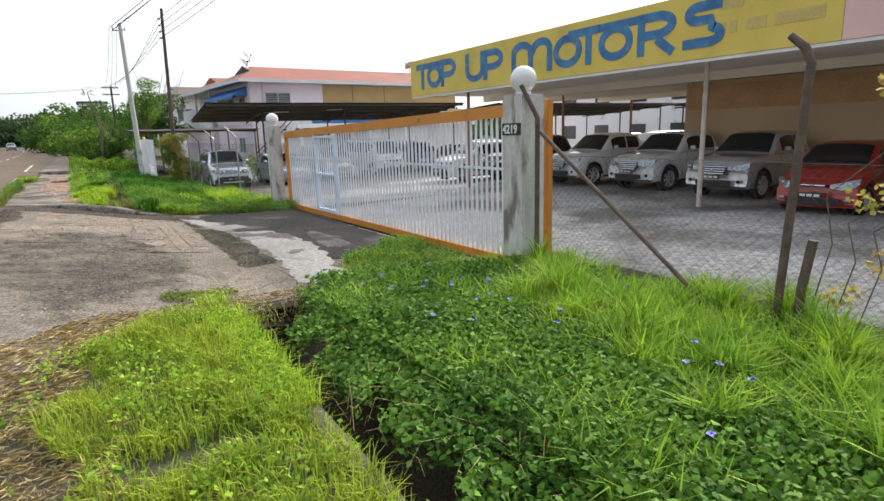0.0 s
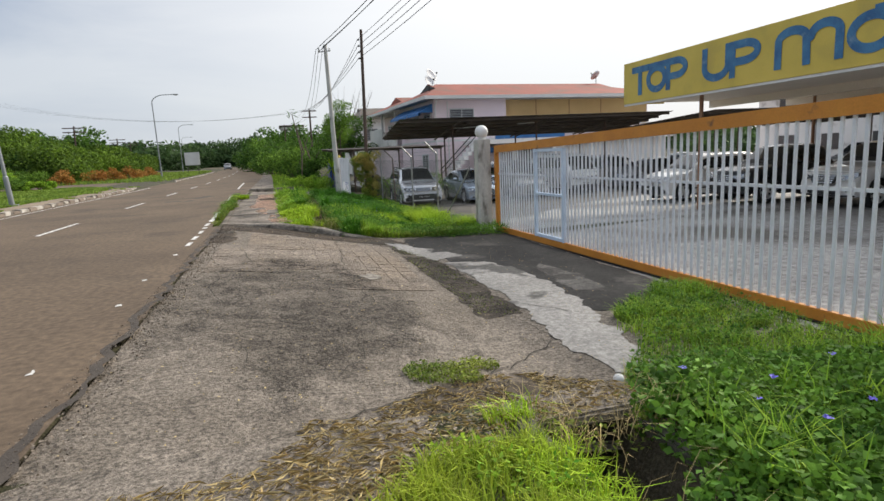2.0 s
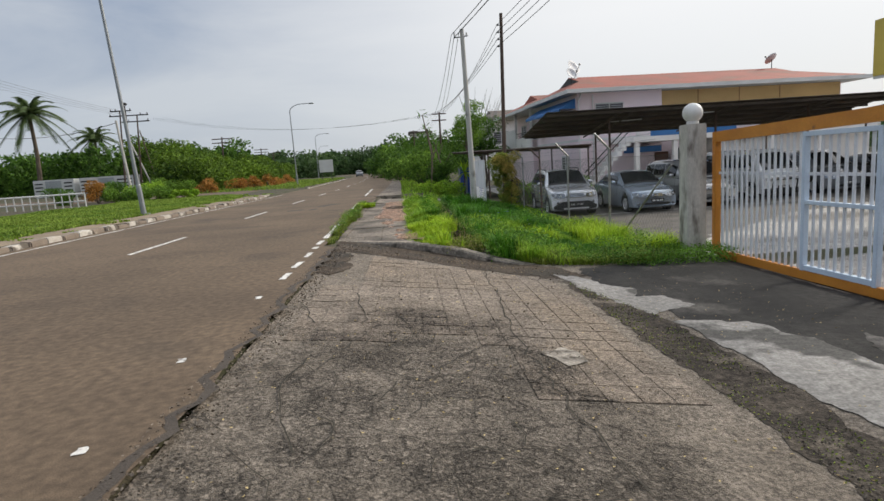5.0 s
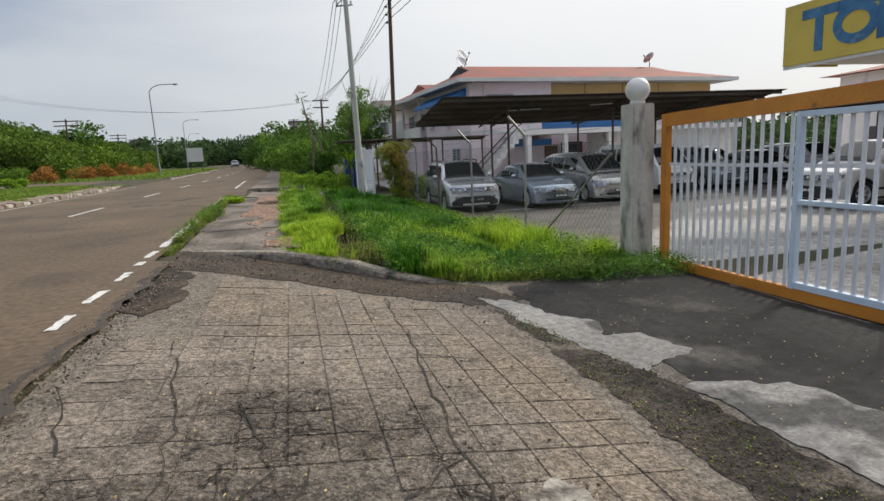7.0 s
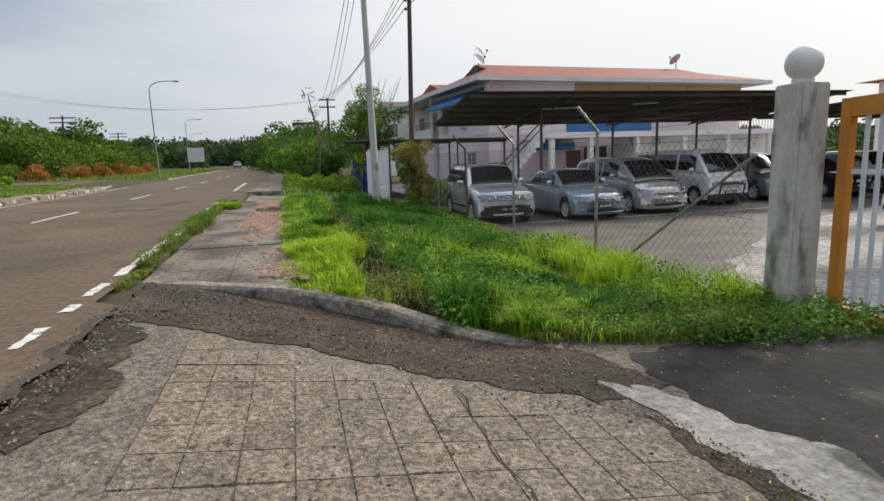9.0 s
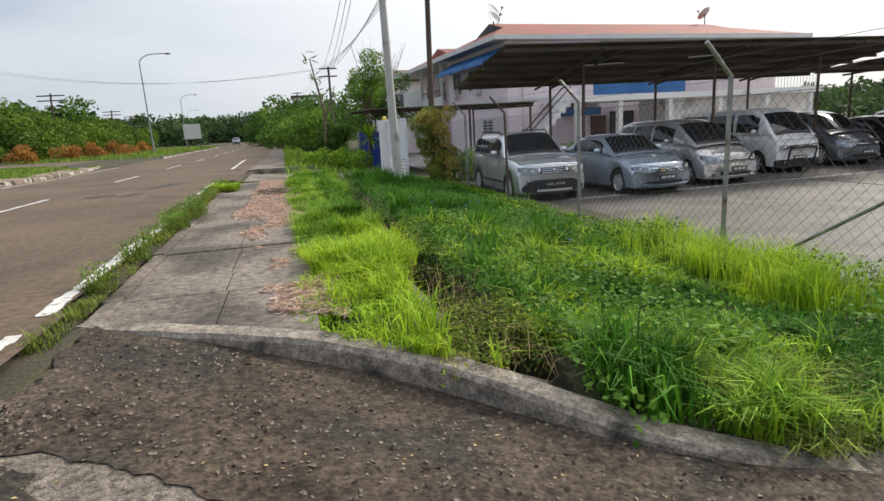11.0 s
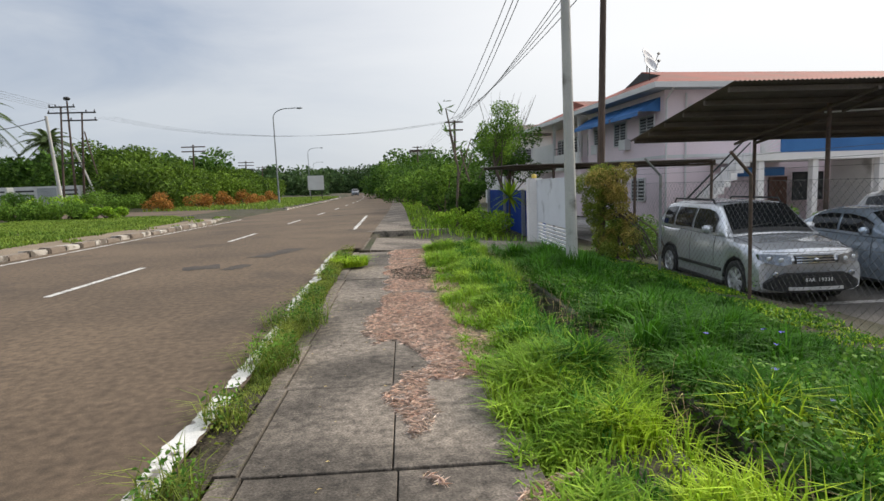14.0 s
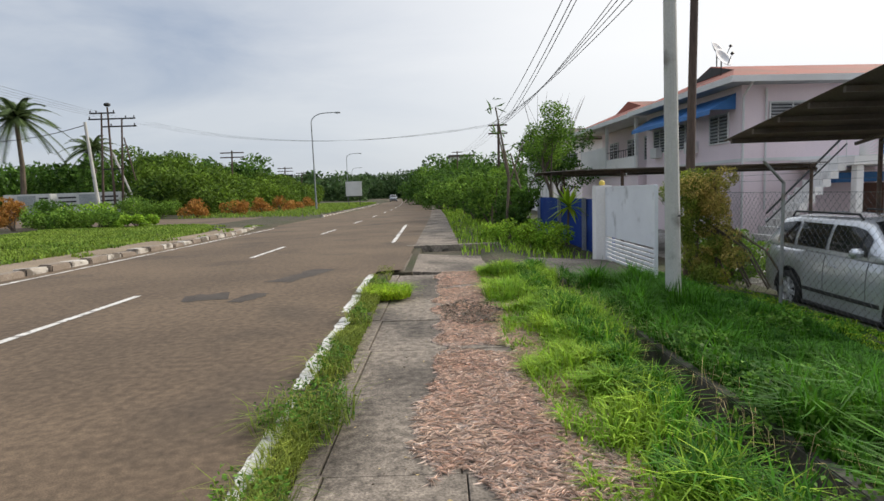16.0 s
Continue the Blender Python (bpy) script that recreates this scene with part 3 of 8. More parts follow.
# kerb nose that sweeps down from the pavement to the apron
bm = bmesh.new()
rings = []
nose = [(-1.9, 18.30, -0.05), (-1.72, 18.18, -0.055), (-1.0, 17.86, -0.072), (-0.38, 17.5, -0.082), (0.0, 17.24, -0.12), (0.34, 16.95, -0.15), (0.7, 16.6, -0.22), (1.04, 16.27, -0.30), (1.35, 16.08, -0.36), (1.6, 15.95, -0.40), (1.9, 15.85, -0.44)]
nose = [tuple(Vector(a).lerp(Vector(b), k / 5)) for a, b in zip(nose, nose[1:]) for k in range(5)] + [nose[-1]]
for i, (x, y, z) in enumerate(nose):
    d = (Vector(nose[min(i + 4, 50)][:2]) - Vector(nose[max(i - 4, 0)][:2])).normalized()
    s = Vector((-d.y, d.x))
    jz = 0.008 * wob(x, y, 3) + 0.006 * wob(x, y, 9)
    prof = [(-0.02, -0.5), (0.0, 0.0 - 0.03), (0.025, 0.0), (0.16, 0.005), (0.19, -0.03), (0.2, -0.3)]
    rings.append([bm.verts.new((x + s.x * o, y + s.y * o, z + h + jz)) for o, h in prof])
for a, b in zip(rings, rings[1:]):
    for k in range(5):
        bm.faces.new((a[k], b[k], b[k + 1], a[k + 1]))
bm.faces.new(rings[0]), bm.faces.new(rings[-1][::-1])
tagged(part("kerb_nose", bm, KERB), "dark mossy concrete kerb curving down to the drive", "kerb", kind="structure")

# open drains with concrete walls
DRAINWALL = surf("drain_wall", (0.12, 0.11, 0.09), (0.075, 0.07, 0.055), 2, 60, 0.95, 0.5, amount=0.3, stain=(0.03, 0.04, 0.015), stain_scale=2, stain_at=(0.5, 0.62))
def drain(x0, x1, y0, y1, ztop0, ztop1):
    bm = bmesh.new()
    box(bm, x0 - 0.11, x0 + 0.01, y0, y1, -1.0, ztop0, 0.01)
    box(bm, x1 - 0.01, x1 + 0.09, y0, y1, -1.0, ztop1, 0.01)
    box(bm, x0 - 0.05, x1 + 0.05, y0, y1, -1.05, -0.88)
    tagged(part("drain", bm, DRAINWALL), "open concrete roadside drain with mossy walls", "drain", kind="structure")


drain(*DRAIN0, -14, 5.74, -0.045, -0.19)
drain(*DRAIN1, 17.5, 31.2, -0.09, -0.22)
tagged(part("drain_mouth", bx(0.80, 1.85, 5.60, 5.98, -0.22, -0.13, 0.02), CONCRETE), "broken concrete drain headwall at the drive's edge", "headwall", kind="structure")
# upright sheet closing the drain; the hole's darkness is painted as near-black colour
DARKHOLE = surf("hole_shade", (0.02, 0.018, 0.014), (0.03, 0.027, 0.02), 3, 50, 0.6, 0.4, amount=0.3)
tagged(part("drain_end", bx(0.87, 1.81, 5.72, 5.76, -1.0, -0.225), DARKHOLE), "near-black sheet painted as the unlit culvert mouth", "culvert", kind="structure")

# drive: scored square tiles, patches, cracks
def dz_at(x, y):
    return drive_z(x, y) + 0.012 * wob(x, y, 1.1)


def patch(name, material, outline, label, lift=0.006, cell=0.05):
    """A thin spread of another surface on the drive, with a ragged rim."""
    pts = [Vector(p) for p in outline]
    n = len(pts)
    rim = []
    for i in range(n):
        a, b = pts[i], pts[(i + 1) % n]
        m = max(1, int((b - a).length / cell))
        for k in range(m):
            p = a.lerp(b, k / m)
            s = Vector((-(b - a).y, (b - a).x)).normalized()
            rim.append(p + s * (0.09 * wob(p.x, p.y, 3.0) + 0.05 * wob(p.x, p.y, 9) + 0.03 * wob(p.x, p.y, 21) + 0.016 * wob(p.x, p.y, 47)))
    bm = bmesh.new()
    vs = [bm.verts.new((p.x, p.y, 0)) for p in rim]
    bm.faces.new(vs)
    bmesh.ops.triangulate(bm, faces=bm.faces)
    for _ in range(3):
        es = [e for e in bm.edges if e.calc_length() > 0.3]
        if es:
            bmesh.ops.subdivide_edges(bm, edges=es, cuts=1)
            bmesh.ops.triangulate(bm, faces=[f for f in bm.faces if len(f.verts) > 3])
    for v in bm.verts:
        v.co.z = dz_at(v.co.x, v.co.y) + lift
    for f in bm.faces:
        if f.normal.z < 0:
            f.normal_flip()
    me = bpy.data.meshes.new(name)
    bm.to_mesh(me)
    bm.free()
    me.materials.append(material)
    return tagged(new(name, me), label, "ground patch", kind="structure")


DIRT = surf("dirt_film", (0.060, 0.047, 0.034), (0.105, 0.085, 0.063), 3, 50, 0.97, 0.8, amount=0.45, stain=(0.17, 0.14, 0.11), stain_scale=2.6, stain_at=(0.52, 0.66), dist=0.01, fine2=14, spec=0.2)
patch("dirt_film", DIRT, [(0.35, 6.35), (0.85, 6.8), (1.5, 6.95), (2.15, 6.5), (2.0, 6.02), (1.0, 6.0), (0.5, 6.05)], "film of brown dirt on the concrete above the drain", 0.005)
GRITTY = surf("gutter_grit", (0.048, 0.035, 0.025), (0.085, 0.064, 0.046), 2, 45, 0.85, 0.9, spec=0.2, amount=0.55, stain=(0.045, 0.038, 0.03), stain_scale=1.5, stain_at=(0.5, 0.62), dist=0.01, fine2=18)
patch("gutter", GRITTY, [(-1.75, 18.22), (-1.0, 17.92), (-0.3, 17.5), (0.4, 16.95), (1.1, 16.28), (2.1, 15.75), (2.3, 15.0), (1.6, 14.75), (0.66, 15.25), (-0.36, 15.9), (-1.4, 16.5), (-1.75, 16.6)], "damp gritty gutter strip below the kerb", 0.007)
patch("rough_edge", GRITTY, [(-1.74, 16.6), (-1.4, 16.4), (-1.25, 14.9), (-1.5, 14.4), (-1.74, 14.6)], "damp dark grit where the drive meets the road", 0.010)
patch("light_band", SMOOTH_CONC, [(2.41, 6.76), (2.85, 6.95), (3.05, 8.0), (3.28, 9.0), (3.42, 10.4), (3.36, 11.3), (3.1, 12.15), (2.72, 12.3), (2.42, 12.36), (2.5, 11.3), (2.47, 9.0), (2.27, 7.65)], "pale smooth cement band across the drive", 0.009)
patch("light_band", SMOOTH_CONC, [(2.34, 12.65), (2.92, 12.93), (2.8, 13.45), (2.45, 13.5), (2.62, 14.0), (2.3, 14.35), (2.15, 15.0), (1.8, 15.15), (1.95, 14.1), (2.2, 13.2)], "pale smooth cement lobe across the drive", 0.009)
patch("light_band", surf("grey_smear", (0.12, 0.11, 0.10), (0.075, 0.07, 0.062), 2, 45, 0.9, 0.5, amount=0.35, stain=(0.045, 0.04, 0.035), stain_scale=2.5, stain_at=(0.5, 0.6), fine2=13), [(3.5, 9.6), (3.9, 9.3), (4.1, 10.4), (3.9, 11.6), (3.65, 11.2)], "thin grey cement smear before the gate", 0.010)
patch("dark_band", TRENCH, [(1.85, 8.7), (2.4, 8.8), (2.46, 10.5), (2.38, 12.5), (2.1, 14.2), (1.8, 14.6), (1.82, 12.5), (1.86, 10.5)], "dark worn trench strip across the drive", 0.005)
patch("dark_apron", DARK_CONC, [(3.1, 8.7), (4.0, 8.2), (4.86, 8.4), (4.86, 16.0), (4.0, 15.9), (2.35, 15.6), (2.25, 14.6), (2.5, 13.0), (2.6, 12.0), (2.8, 10.4)], "dark stained concrete before the gate", 0.006)
SPALL = surf("pale_spalled_concrete", (0.30, 0.27, 0.23), (0.22, 0.195, 0.165), 4, 40, 0.95, 0.8, amount=0.35, stain=(0.10, 0.085, 0.07), stain_scale=6, stain_at=(0.5, 0.6), dist=0.01, fine2=15)
patch("spalled_patch", SPALL, [(0.74, 11.2), (0.98, 11.4), (1.08, 11.05), (0.85, 10.85)], "pale flaked patch of bare concrete", 0.014)
CRACK = surf("crack_dirt", (0.03, 0.026, 0.02), (0.045, 0.04, 0.03), 8, 60, 0.98, 0.3, amount=0.3)
rr = random.Random(11)


def crack(pts, w=0.016):
    out = []
    for a, b in zip(pts, pts[1:]):
        n = max(2, int(math.dist(a, b) / 0.14))
        out += [(lerp(a[0], b[0], i / n) + rr.uniform(-.035, .035), lerp(a[1], b[1], i / n) + rr.uniform(-.035, .035)) for i in range(n)]
    out.append(pts[-1])
    ribbon("crack", out, w * 0.62, CRACK, "dirt-filled crack in the concrete", "crack", dz_at, 0.013, 0.8, 0.05, seed=rr.randint(0, 999))


for c in ([(0.72, 15.0), (0.7, 13.2), (0.6, 12.4), (0.57, 11.6), (0.65, 10.1), (0.8, 8.9), (1.2, 8.2)], [(1.5, 7.1), (2.3, 7.8), (2.2, 8.7), (1.95, 8.9)],
          [(-0.5, 6.0), (0.4, 6.45), (0.65, 6.6)], [(-1.7, 10.6), (-0.9, 10.9), (-0.3, 10.5)], [(-1.2, 10.3), (-0.8, 11.6), (-0.9, 12.6), (-1.1, 13.6)],
          [(1.5, 7.1), (1.2, 6.9), (0.9, 7.3)], [(-1.7, 8.6), (-0.6, 8.2), (0.4, 8.6), (0.8, 8.9)], [(-0.3, 10.5), (0.1, 11.2), (0.57, 11.6)], [(0.7, 13.2), (1.2, 13.0), (1.8, 13.3)],
          [(-1.3, 11.9), (-1.6, 12.8)], [(2.5, 9.2), (3.0, 8.6)], [(-1.0, 9.4), (-1.3, 10.2), (-1.2, 10.9)], [(-0.7, 11.0), (-0.35, 11.6), (-0.5, 12.3)]):
    crack(c)
for _ in range(16):
    x, y, a = rr.uniform(-1.6, 0.8), rr.uniform(7.0, 9.8), rr.uniform(0, 6.28)
    pts = [(x, y)]
    for _k in range(rr.randint(1, 3)):
        a += rr.uniform(-0.9, 0.9)
        x, y = max(-1.65, x + 0.45 * math.cos(a)), y + 0.45 * math.sin(a)
        pts.append((x, y))
    crack(pts, 0.010)
for _ in range(22):
    x, y, a = rr.uniform(-1.1, 0.5), rr.uniform(9.2, 12.2), rr.choice((0.2, 1.6, 2.4, 3.3, 4.8)) + rr.uniform(-.3, .3)
    crack([(x, y), (x + 0.3 * math.cos(a), y + 0.3 * math.sin(a)), (x + 0.5 * math.cos(a + .5), y + 0.5 * math.sin(a + .5))], 0.012)

# ---- gate, pillars, sign ----
def gate_pillar(x0, x1, y0, y1, top, lean, label):
    th = thing("gate_pillar", pose((x0 + x1) / 2, (y0 + y1) / 2, -0.56, 0, lean), label, "gate pillar", "gate pillars")
    w, d = (x1 - x0) / 2, (y1 - y0) / 2
    part("shaft", bx(-w, w, -d, d, 0, top + 0.56, 0.015), PILLAR, th)
    bm = bmesh.new()
    tube(bm, [(0, 0, top + 0.55), (0, 0, top + 0.60), (0, 0, top + 0.62)], [0.1, 0.1, 0.07], 14)
    part("collar", bm, TRIMWHITE, th)
    part("globe", ball(bmesh.new(), (0, 0, top + 0.75), 0.165, 24, 16), GLOBE, th, "white round globe lamp", True)
    return th


p1 = gate_pillar(4.69, 5.05, 5.62, 6.04, 1.92, 0, "weathered grey cement gate pillar with white globe and number plate")
gate_pillar(4.43, 4.76, 16.10, 16.43, 1.76, 0, "weathered grey cement gate pillar with white globe, stained")


def letters(txt, size, depth, m, material, parent, name="lettering", label="", sx=1.0, bold=0.0):
    cu = bpy.data.curves.new(name, "FONT")
    cu.body, cu.size, cu.extrude, cu.offset, cu.resolution_u = txt, size, depth, bold, 3
    tmp = bpy.data.objects.new(name, cu)
    scene.collection.objects.link(tmp)
    me = bpy.data.meshes.new_from_object(tmp.evaluated_get(bpy.context.evaluated_depsgraph_get()))
    bpy.data.objects.remove(tmp)
    me.materials.clear()
    me.materials.append(material)
    ob = new(name, me)
    if parent:
        ob.parent = parent
    ob.matrix_local = m @ Matrix.Diagonal((sx, 1, 1, 1))
    return tagged(ob, label)


PLATEBLACK = surf("black_plate", (0.02, 0.02, 0.02), (0.03, 0.03, 0.03), 3, 40, 0.5, 0, amount=0.1)
PLATEWHITE = surf("white_figures", (0.75, 0.75, 0.73), (0.68, 0.68, 0.66), 3, 40, 0.5, 0, amount=0.05)
plate = part("number_plate", bx(-0.19, -0.18, -0.17, 0.20, 1.98, 2.13, 0.002), PLATEBLACK, p1, "black house number plate")
letters("4219", 0.15, 0.003, pose(-0.195, 0.18, 2.005, 90, 0, -90), PLATEWHITE, p1, "house_number", "white raised figures 4219", 0.98, 0.004)

GX = 5.14
gate = thing("sliding_gate", pose(5.496, 0, 0, 0, 0, 2.25), "long sliding gate with orange frame and white bars", "gate")
GY0, GY1 = 5.76, 16.05
def gtop(y):
    return ramp_of(y, (GY0, 1.86), (GY1, 1.60))


bm = bmesh.new()
for (ya, za, zb) in ((GY0, -0.46, 1.86), (GY1 - 0.1, -0.46, 1.60)):
    part("gate_stile", bx(-0.05, 0.05, ya, ya + 0.1, za, zb, 0.006), ORANGE, gate)
bm = bmesh.new()
v = [bm.verts.new((x, y, gtop(y) + h)) for y in (GY0 + 0.1, GY1 - 0.1) for x in (-0.045, 0.045) for h in (-0.17, 0.0)]
for q in ((0, 1, 3, 2), (4, 6, 7, 5), (0, 2, 6, 4), (1, 5, 7, 3), (0, 4, 5, 1), (2, 3, 7, 6)):
    bm.faces.new([v[i] for i in q])
part("top_rail", bm, ORANGE, gate)
part("bottom_rail", bx(-0.04, 0.04, GY0 + 0.1, GY1 - 0.1, -0.50, -0.37, 0.008), ORANGE, gate)
D0, D1 = 12.72, 13.95
for ya, yb, za, zb in ((D0, D0 + 0.06, -0.38, 1.47), (D1 - 0.06, D1, -0.38, 1.47), (D0 + .06, D1 - .06, 1.41, 1.47), (D0 + .06, D1 - .06, -0.37, -0.30), (D0 + .06, D1 - .06, 0.52, 0.57)):
    part("wicket_frame", bx(-0.045, 0.03, ya, yb, za, zb, 0.004), GATEBLUE, gate, "pale blue steel frame")
bar = from_bm("bar", bx(-0.012, 0.012, -0.019, 0.019, 0, 1, 0.002), GATEWHITE)
y = GY0 + 0.2
while y < GY1 - 0.15:
    ob = new("bar", bar)
    ob.parent = gate
    inwick = D0 - 0.03 < y < D1 + 0.03
    if not (abs(y - D0 - .03) < 0.05 or abs(y - D1 + .03) < 0.05):
        z1 = 1.42 if inwick else gtop(y) - 0.16
        ob.matrix_local = Matrix.Translation((0, y, -0.38)) @ Matrix.Diagonal((1, 1, z1 + 0.38, 1))
    else:
        bpy.data.objects.remove(ob)
    y += 0.128
part("mid_rail", bx(0.014, 0.028, GY0 + 0.1, GY1 - 0.1, 0.90, 0.94), GATEWHITE, gate)
track = tagged(part("gate_track", bx(-0.06, 0.06, 5.2, 16.4, -0.56, -0.505), DARK_CONC), "dark concrete strip with the gate's rail", "gate track", kind="structure")
track.matrix_world = pose(5.496, 0, 0, 0, 0, 2.25)
for yy in (6.4, 10.8, 15.4):
    bm = bmesh.new()
    bmesh.ops.create_cone(bm, cap_ends=True, segments=14, radius1=0.05, radius2=0.05, depth=0.03, matrix=pose(0, yy, -0.478, 0, 90))
    part("roller", bm, DARKMETAL, gate)

# sign and the wide canopy behind it
canopy = thing("showroom_canopy", pose(11.6, 0, 0), "wide flat canopy with a yellow painted sign fascia", "canopy")
SY0, SY1 = -9.0, 20.86
part("fascia", bx(0, 0.10, 5.25, SY1, 2.86, 4.22, 0.004), SIGN, canopy, "yellow painted sign board")
part("fascia_end", bx(0, 0.10, SY0, 5.244, 2.86, 4.22, 0.004), SIGNPINK, canopy, "pale pink end of the fascia")
part("fascia_return", bx(0.104, 1.6, SY1 - 0.08, SY1, 2.86, 4.20, 0.004), SIGN, canopy)
part("soffit", bx(0.104, 13.0, SY0, SY1 - 0.09, 2.90, 3.05), SOFFIT, canopy, "dusty beige canopy underside")
part("eave_lip", bx(0.02, 0.09, SY0, SY1, 2.79, 2.856), TRIMWHITE, canopy)
for xx in (3.5, 7.0, 10.5):
    part("beam", bx(xx, xx + 0.14, SY0, SY1 - 0.1, 2.66, 2.896), SOFFIT, canopy)
POSTWHITE = surf("cream_post", (0.62, 0.56, 0.47), (0.5, 0.43, 0.35), 3, 40, 0.7, 0.1, amount=0.08, stain=(0.3, 0.2, 0.14), stain_scale=3, stain_at=(0.6, 0.7))
POSTBROWN = surf("brown_post", (0.30, 0.17, 0.10), (0.24, 0.13, 0.08), 3, 40, 0.7, 0.1, amount=0.08)
for (xx, yy, mt) in ((1.25, 8.65, POSTWHITE), (0.5, 17.55, POSTBROWN), (1.25, 0.2, POSTWHITE), (7.0, 19.5, POSTBROWN), (7.0, 13.0, POSTBROWN), (11.5, 19.5, POSTBROWN), (11.5, 13.0, POSTBROWN)):
    part("post", tb([(xx, yy, -0.62), (xx, yy, 2.9)], 0.06, 12), mt, canopy)
# the sign's painted words, letter by letter in thick joined strokes
def stroke_letter(ch, x, h, w, s):
    """Bars and arcs of a broad rounded alphabet; u to the right, v up."""
    st = s / 2
    def ell(a0, a1, cx, cy, rx, ry, n=18):
        return [(cx + rx * math.cos(radians(lerp(a0, a1, i / n))), cy + ry * math.sin(radians(lerp(a0, a1, i / n)))) for i in range(n + 1)]
    T = {
        "T": [[(0, h - st), (w, h - st)], [(w * 0.5, 0), (w * 0.5, h - s)]],
        "O": [ell(0, 360, w / 2, h * 0.46, w / 2 - st, h * 0.46 - st, 28)],
        "P": [[(st, 0), (st, h - s)], [(0, h - st), (w * 0.5, h - st)] + ell(90, -90, w * 0.5, h * 0.66, w * 0.5 - st, h * 0.34 - st)[1:] + [(s, h * 0.32 + st)]],
        "U": [[(st, h), (st, h * 0.42)] + ell(180, 360, w / 2, h * 0.42, w / 2 - st, h * 0.42 - st) + [(w - st, h)]],
        "M": [[(st, 0), (st, h * 0.6)] + ell(180, 0, w * 0.27, h * 0.66, w * 0.27 - st, h * 0.34 - st) + [(w * 0.5, 0.0)], [(w * 0.5, h * 0.6)] + ell(180, 0, w * 0.75, h * 0.66, w * 0.25 - st, h * 0.34 - st) + [(w - st, 0)]],
        "R": [[(st, 0), (st, h - s)], [(0, h - st), (w * 0.5, h - st)] + ell(90, -90, w * 0.5, h * 0.68, w * 0.46 - st, h * 0.32 - st)[1:] + [(s, h * 0.36 + st)], [(w * 0.5, h * 0.36), (w - st, 0)]],
        "S": [[(w - st, h - st), (w * 0.35, h - st)] + ell(90, 270, w * 0.35, h * 0.74, w * 0.33 - st, h * 0.26 - st)[1:] + [(w * 0.65, h * 0.48 + st)] + ell(90, -90, w * 0.65, h * 0.26, w * 0.33 - st, h * 0.26 - st)[1:] + [(0, st)]],
    }
    bm = bmesh.new()
    for lay, line in enumerate(T[ch]):
        lo, hi = [], []
        P = [Vector(p) for p in line]
        closed = (P[0] - P[-1]).length < 1e-4
        for i, p in enumerate(P):
            a, b = P[max(i - 1, 0)], P[min(i + 1, len(P) - 1)]
            if closed and i in (0, len(P) - 1):
                a, b = P[-2], P[1]
            d = (b - a).normalized()
            nrm = Vector((-d.y, d.x))
            hi.append(bm.verts.new((x + (p + nrm * st).x, (p + nrm * st).y, 0.0008 * lay)))
            lo.append(bm.verts.new((x + (p - nrm * st).x, (p - nrm * st).y, 0.0008 * lay)))
        for i in range(len(P) - 1):
            bm.faces.new((lo[i], lo[i + 1], hi[i + 1], hi[i]))
    bmesh.ops.remove_doubles(bm, verts=bm.verts, dist=0.001)
    r = bmesh.ops.extrude_face_region(bm, geom=bm.faces[:])
    bmesh.ops.translate(bm, vec=(0, 0, 0.008), verts=[e for e in r["geom"] if isinstance(e, bmesh.types.BMVert)])
    return bm


# each letter: distance from the sign's end, width, height
for turn, (ch, at, w, h) in enumerate(LETTERS):
    ob = part("letter", stroke_letter(ch, 0, h, w * 0.95, 0.205), SIGNBLUE, canopy, "painted blue sign letter")
    ob.matrix_local = pose(-0.0065 - 0.0012 * (turn % 3), SY1 - at, 2.86 + 0.5 * (1.36 - h) + 0.02, 90, 0, -90)
for a, b, z in ((7.6, 7.45, 3.18), (7.35, 7.2, 3.18), (7.0, 6.6, 3.18), (6.45, 5.55, 3.18), (7.6, 7.1, 3.66)):
    part("faded_figure", bx(-0.008, -0.002, b, a, z + 0.12, z + 0.34, 0.0), surf("faded_sign_paint", (0.56, 0.42, 0.13), (0.48, 0.36, 0.12), 9, 40, 0.6, 0, amount=0.1), canopy, "faded unreadable painted figures")
for a, b in ((0.5, 2.85), (4.9, 5.5), (8.85, 11.75)):
    part("letter_bar", bx(-0.0035, -0.0015, SY1 - b, SY1 - a, 3.825, 4.03), SIGNBLUE, canopy, "painted blue bar joining the sign letters")

# office and back of the car lot
office = thing("office", pose(18.5, 0, -0.55), "tan-walled low office under the canopy", "building", kind="")
part("wall", bx(0, 6, -9, 13.2, 0, 3.42), surf("tan_render", (0.72, 0.53, 0.33), (0.66, 0.48, 0.29), 0.6, 30, 0.85, 0.1, amount=0.08), office)
part("window", bx(-0.03, -0.002, 0.5, 4.2, 1.0, 2.3, 0.01), surf("dark_window", (0.03, 0.035, 0.04), (0.05, 0.055, 0.06), 1, 20, 0.15, 0, amount=0.1, spec=0.6), office, "dark glass office window")
for yy in (1.7, 2.95):
    part("mullion", bx(-0.05, -0.032, yy, yy + 0.06, 1.0, 2.3), POSTWHITE, office)
part("signband", bx(-0.06, -0.004, -8, 13.1, 2.5, 3.3, 0.01), surf("orange_band", (0.66, 0.42, 0.22), (0.58, 0.35, 0.18), 1, 20, 0.6, 0, amount=0.1), office, "orange-brown name band")


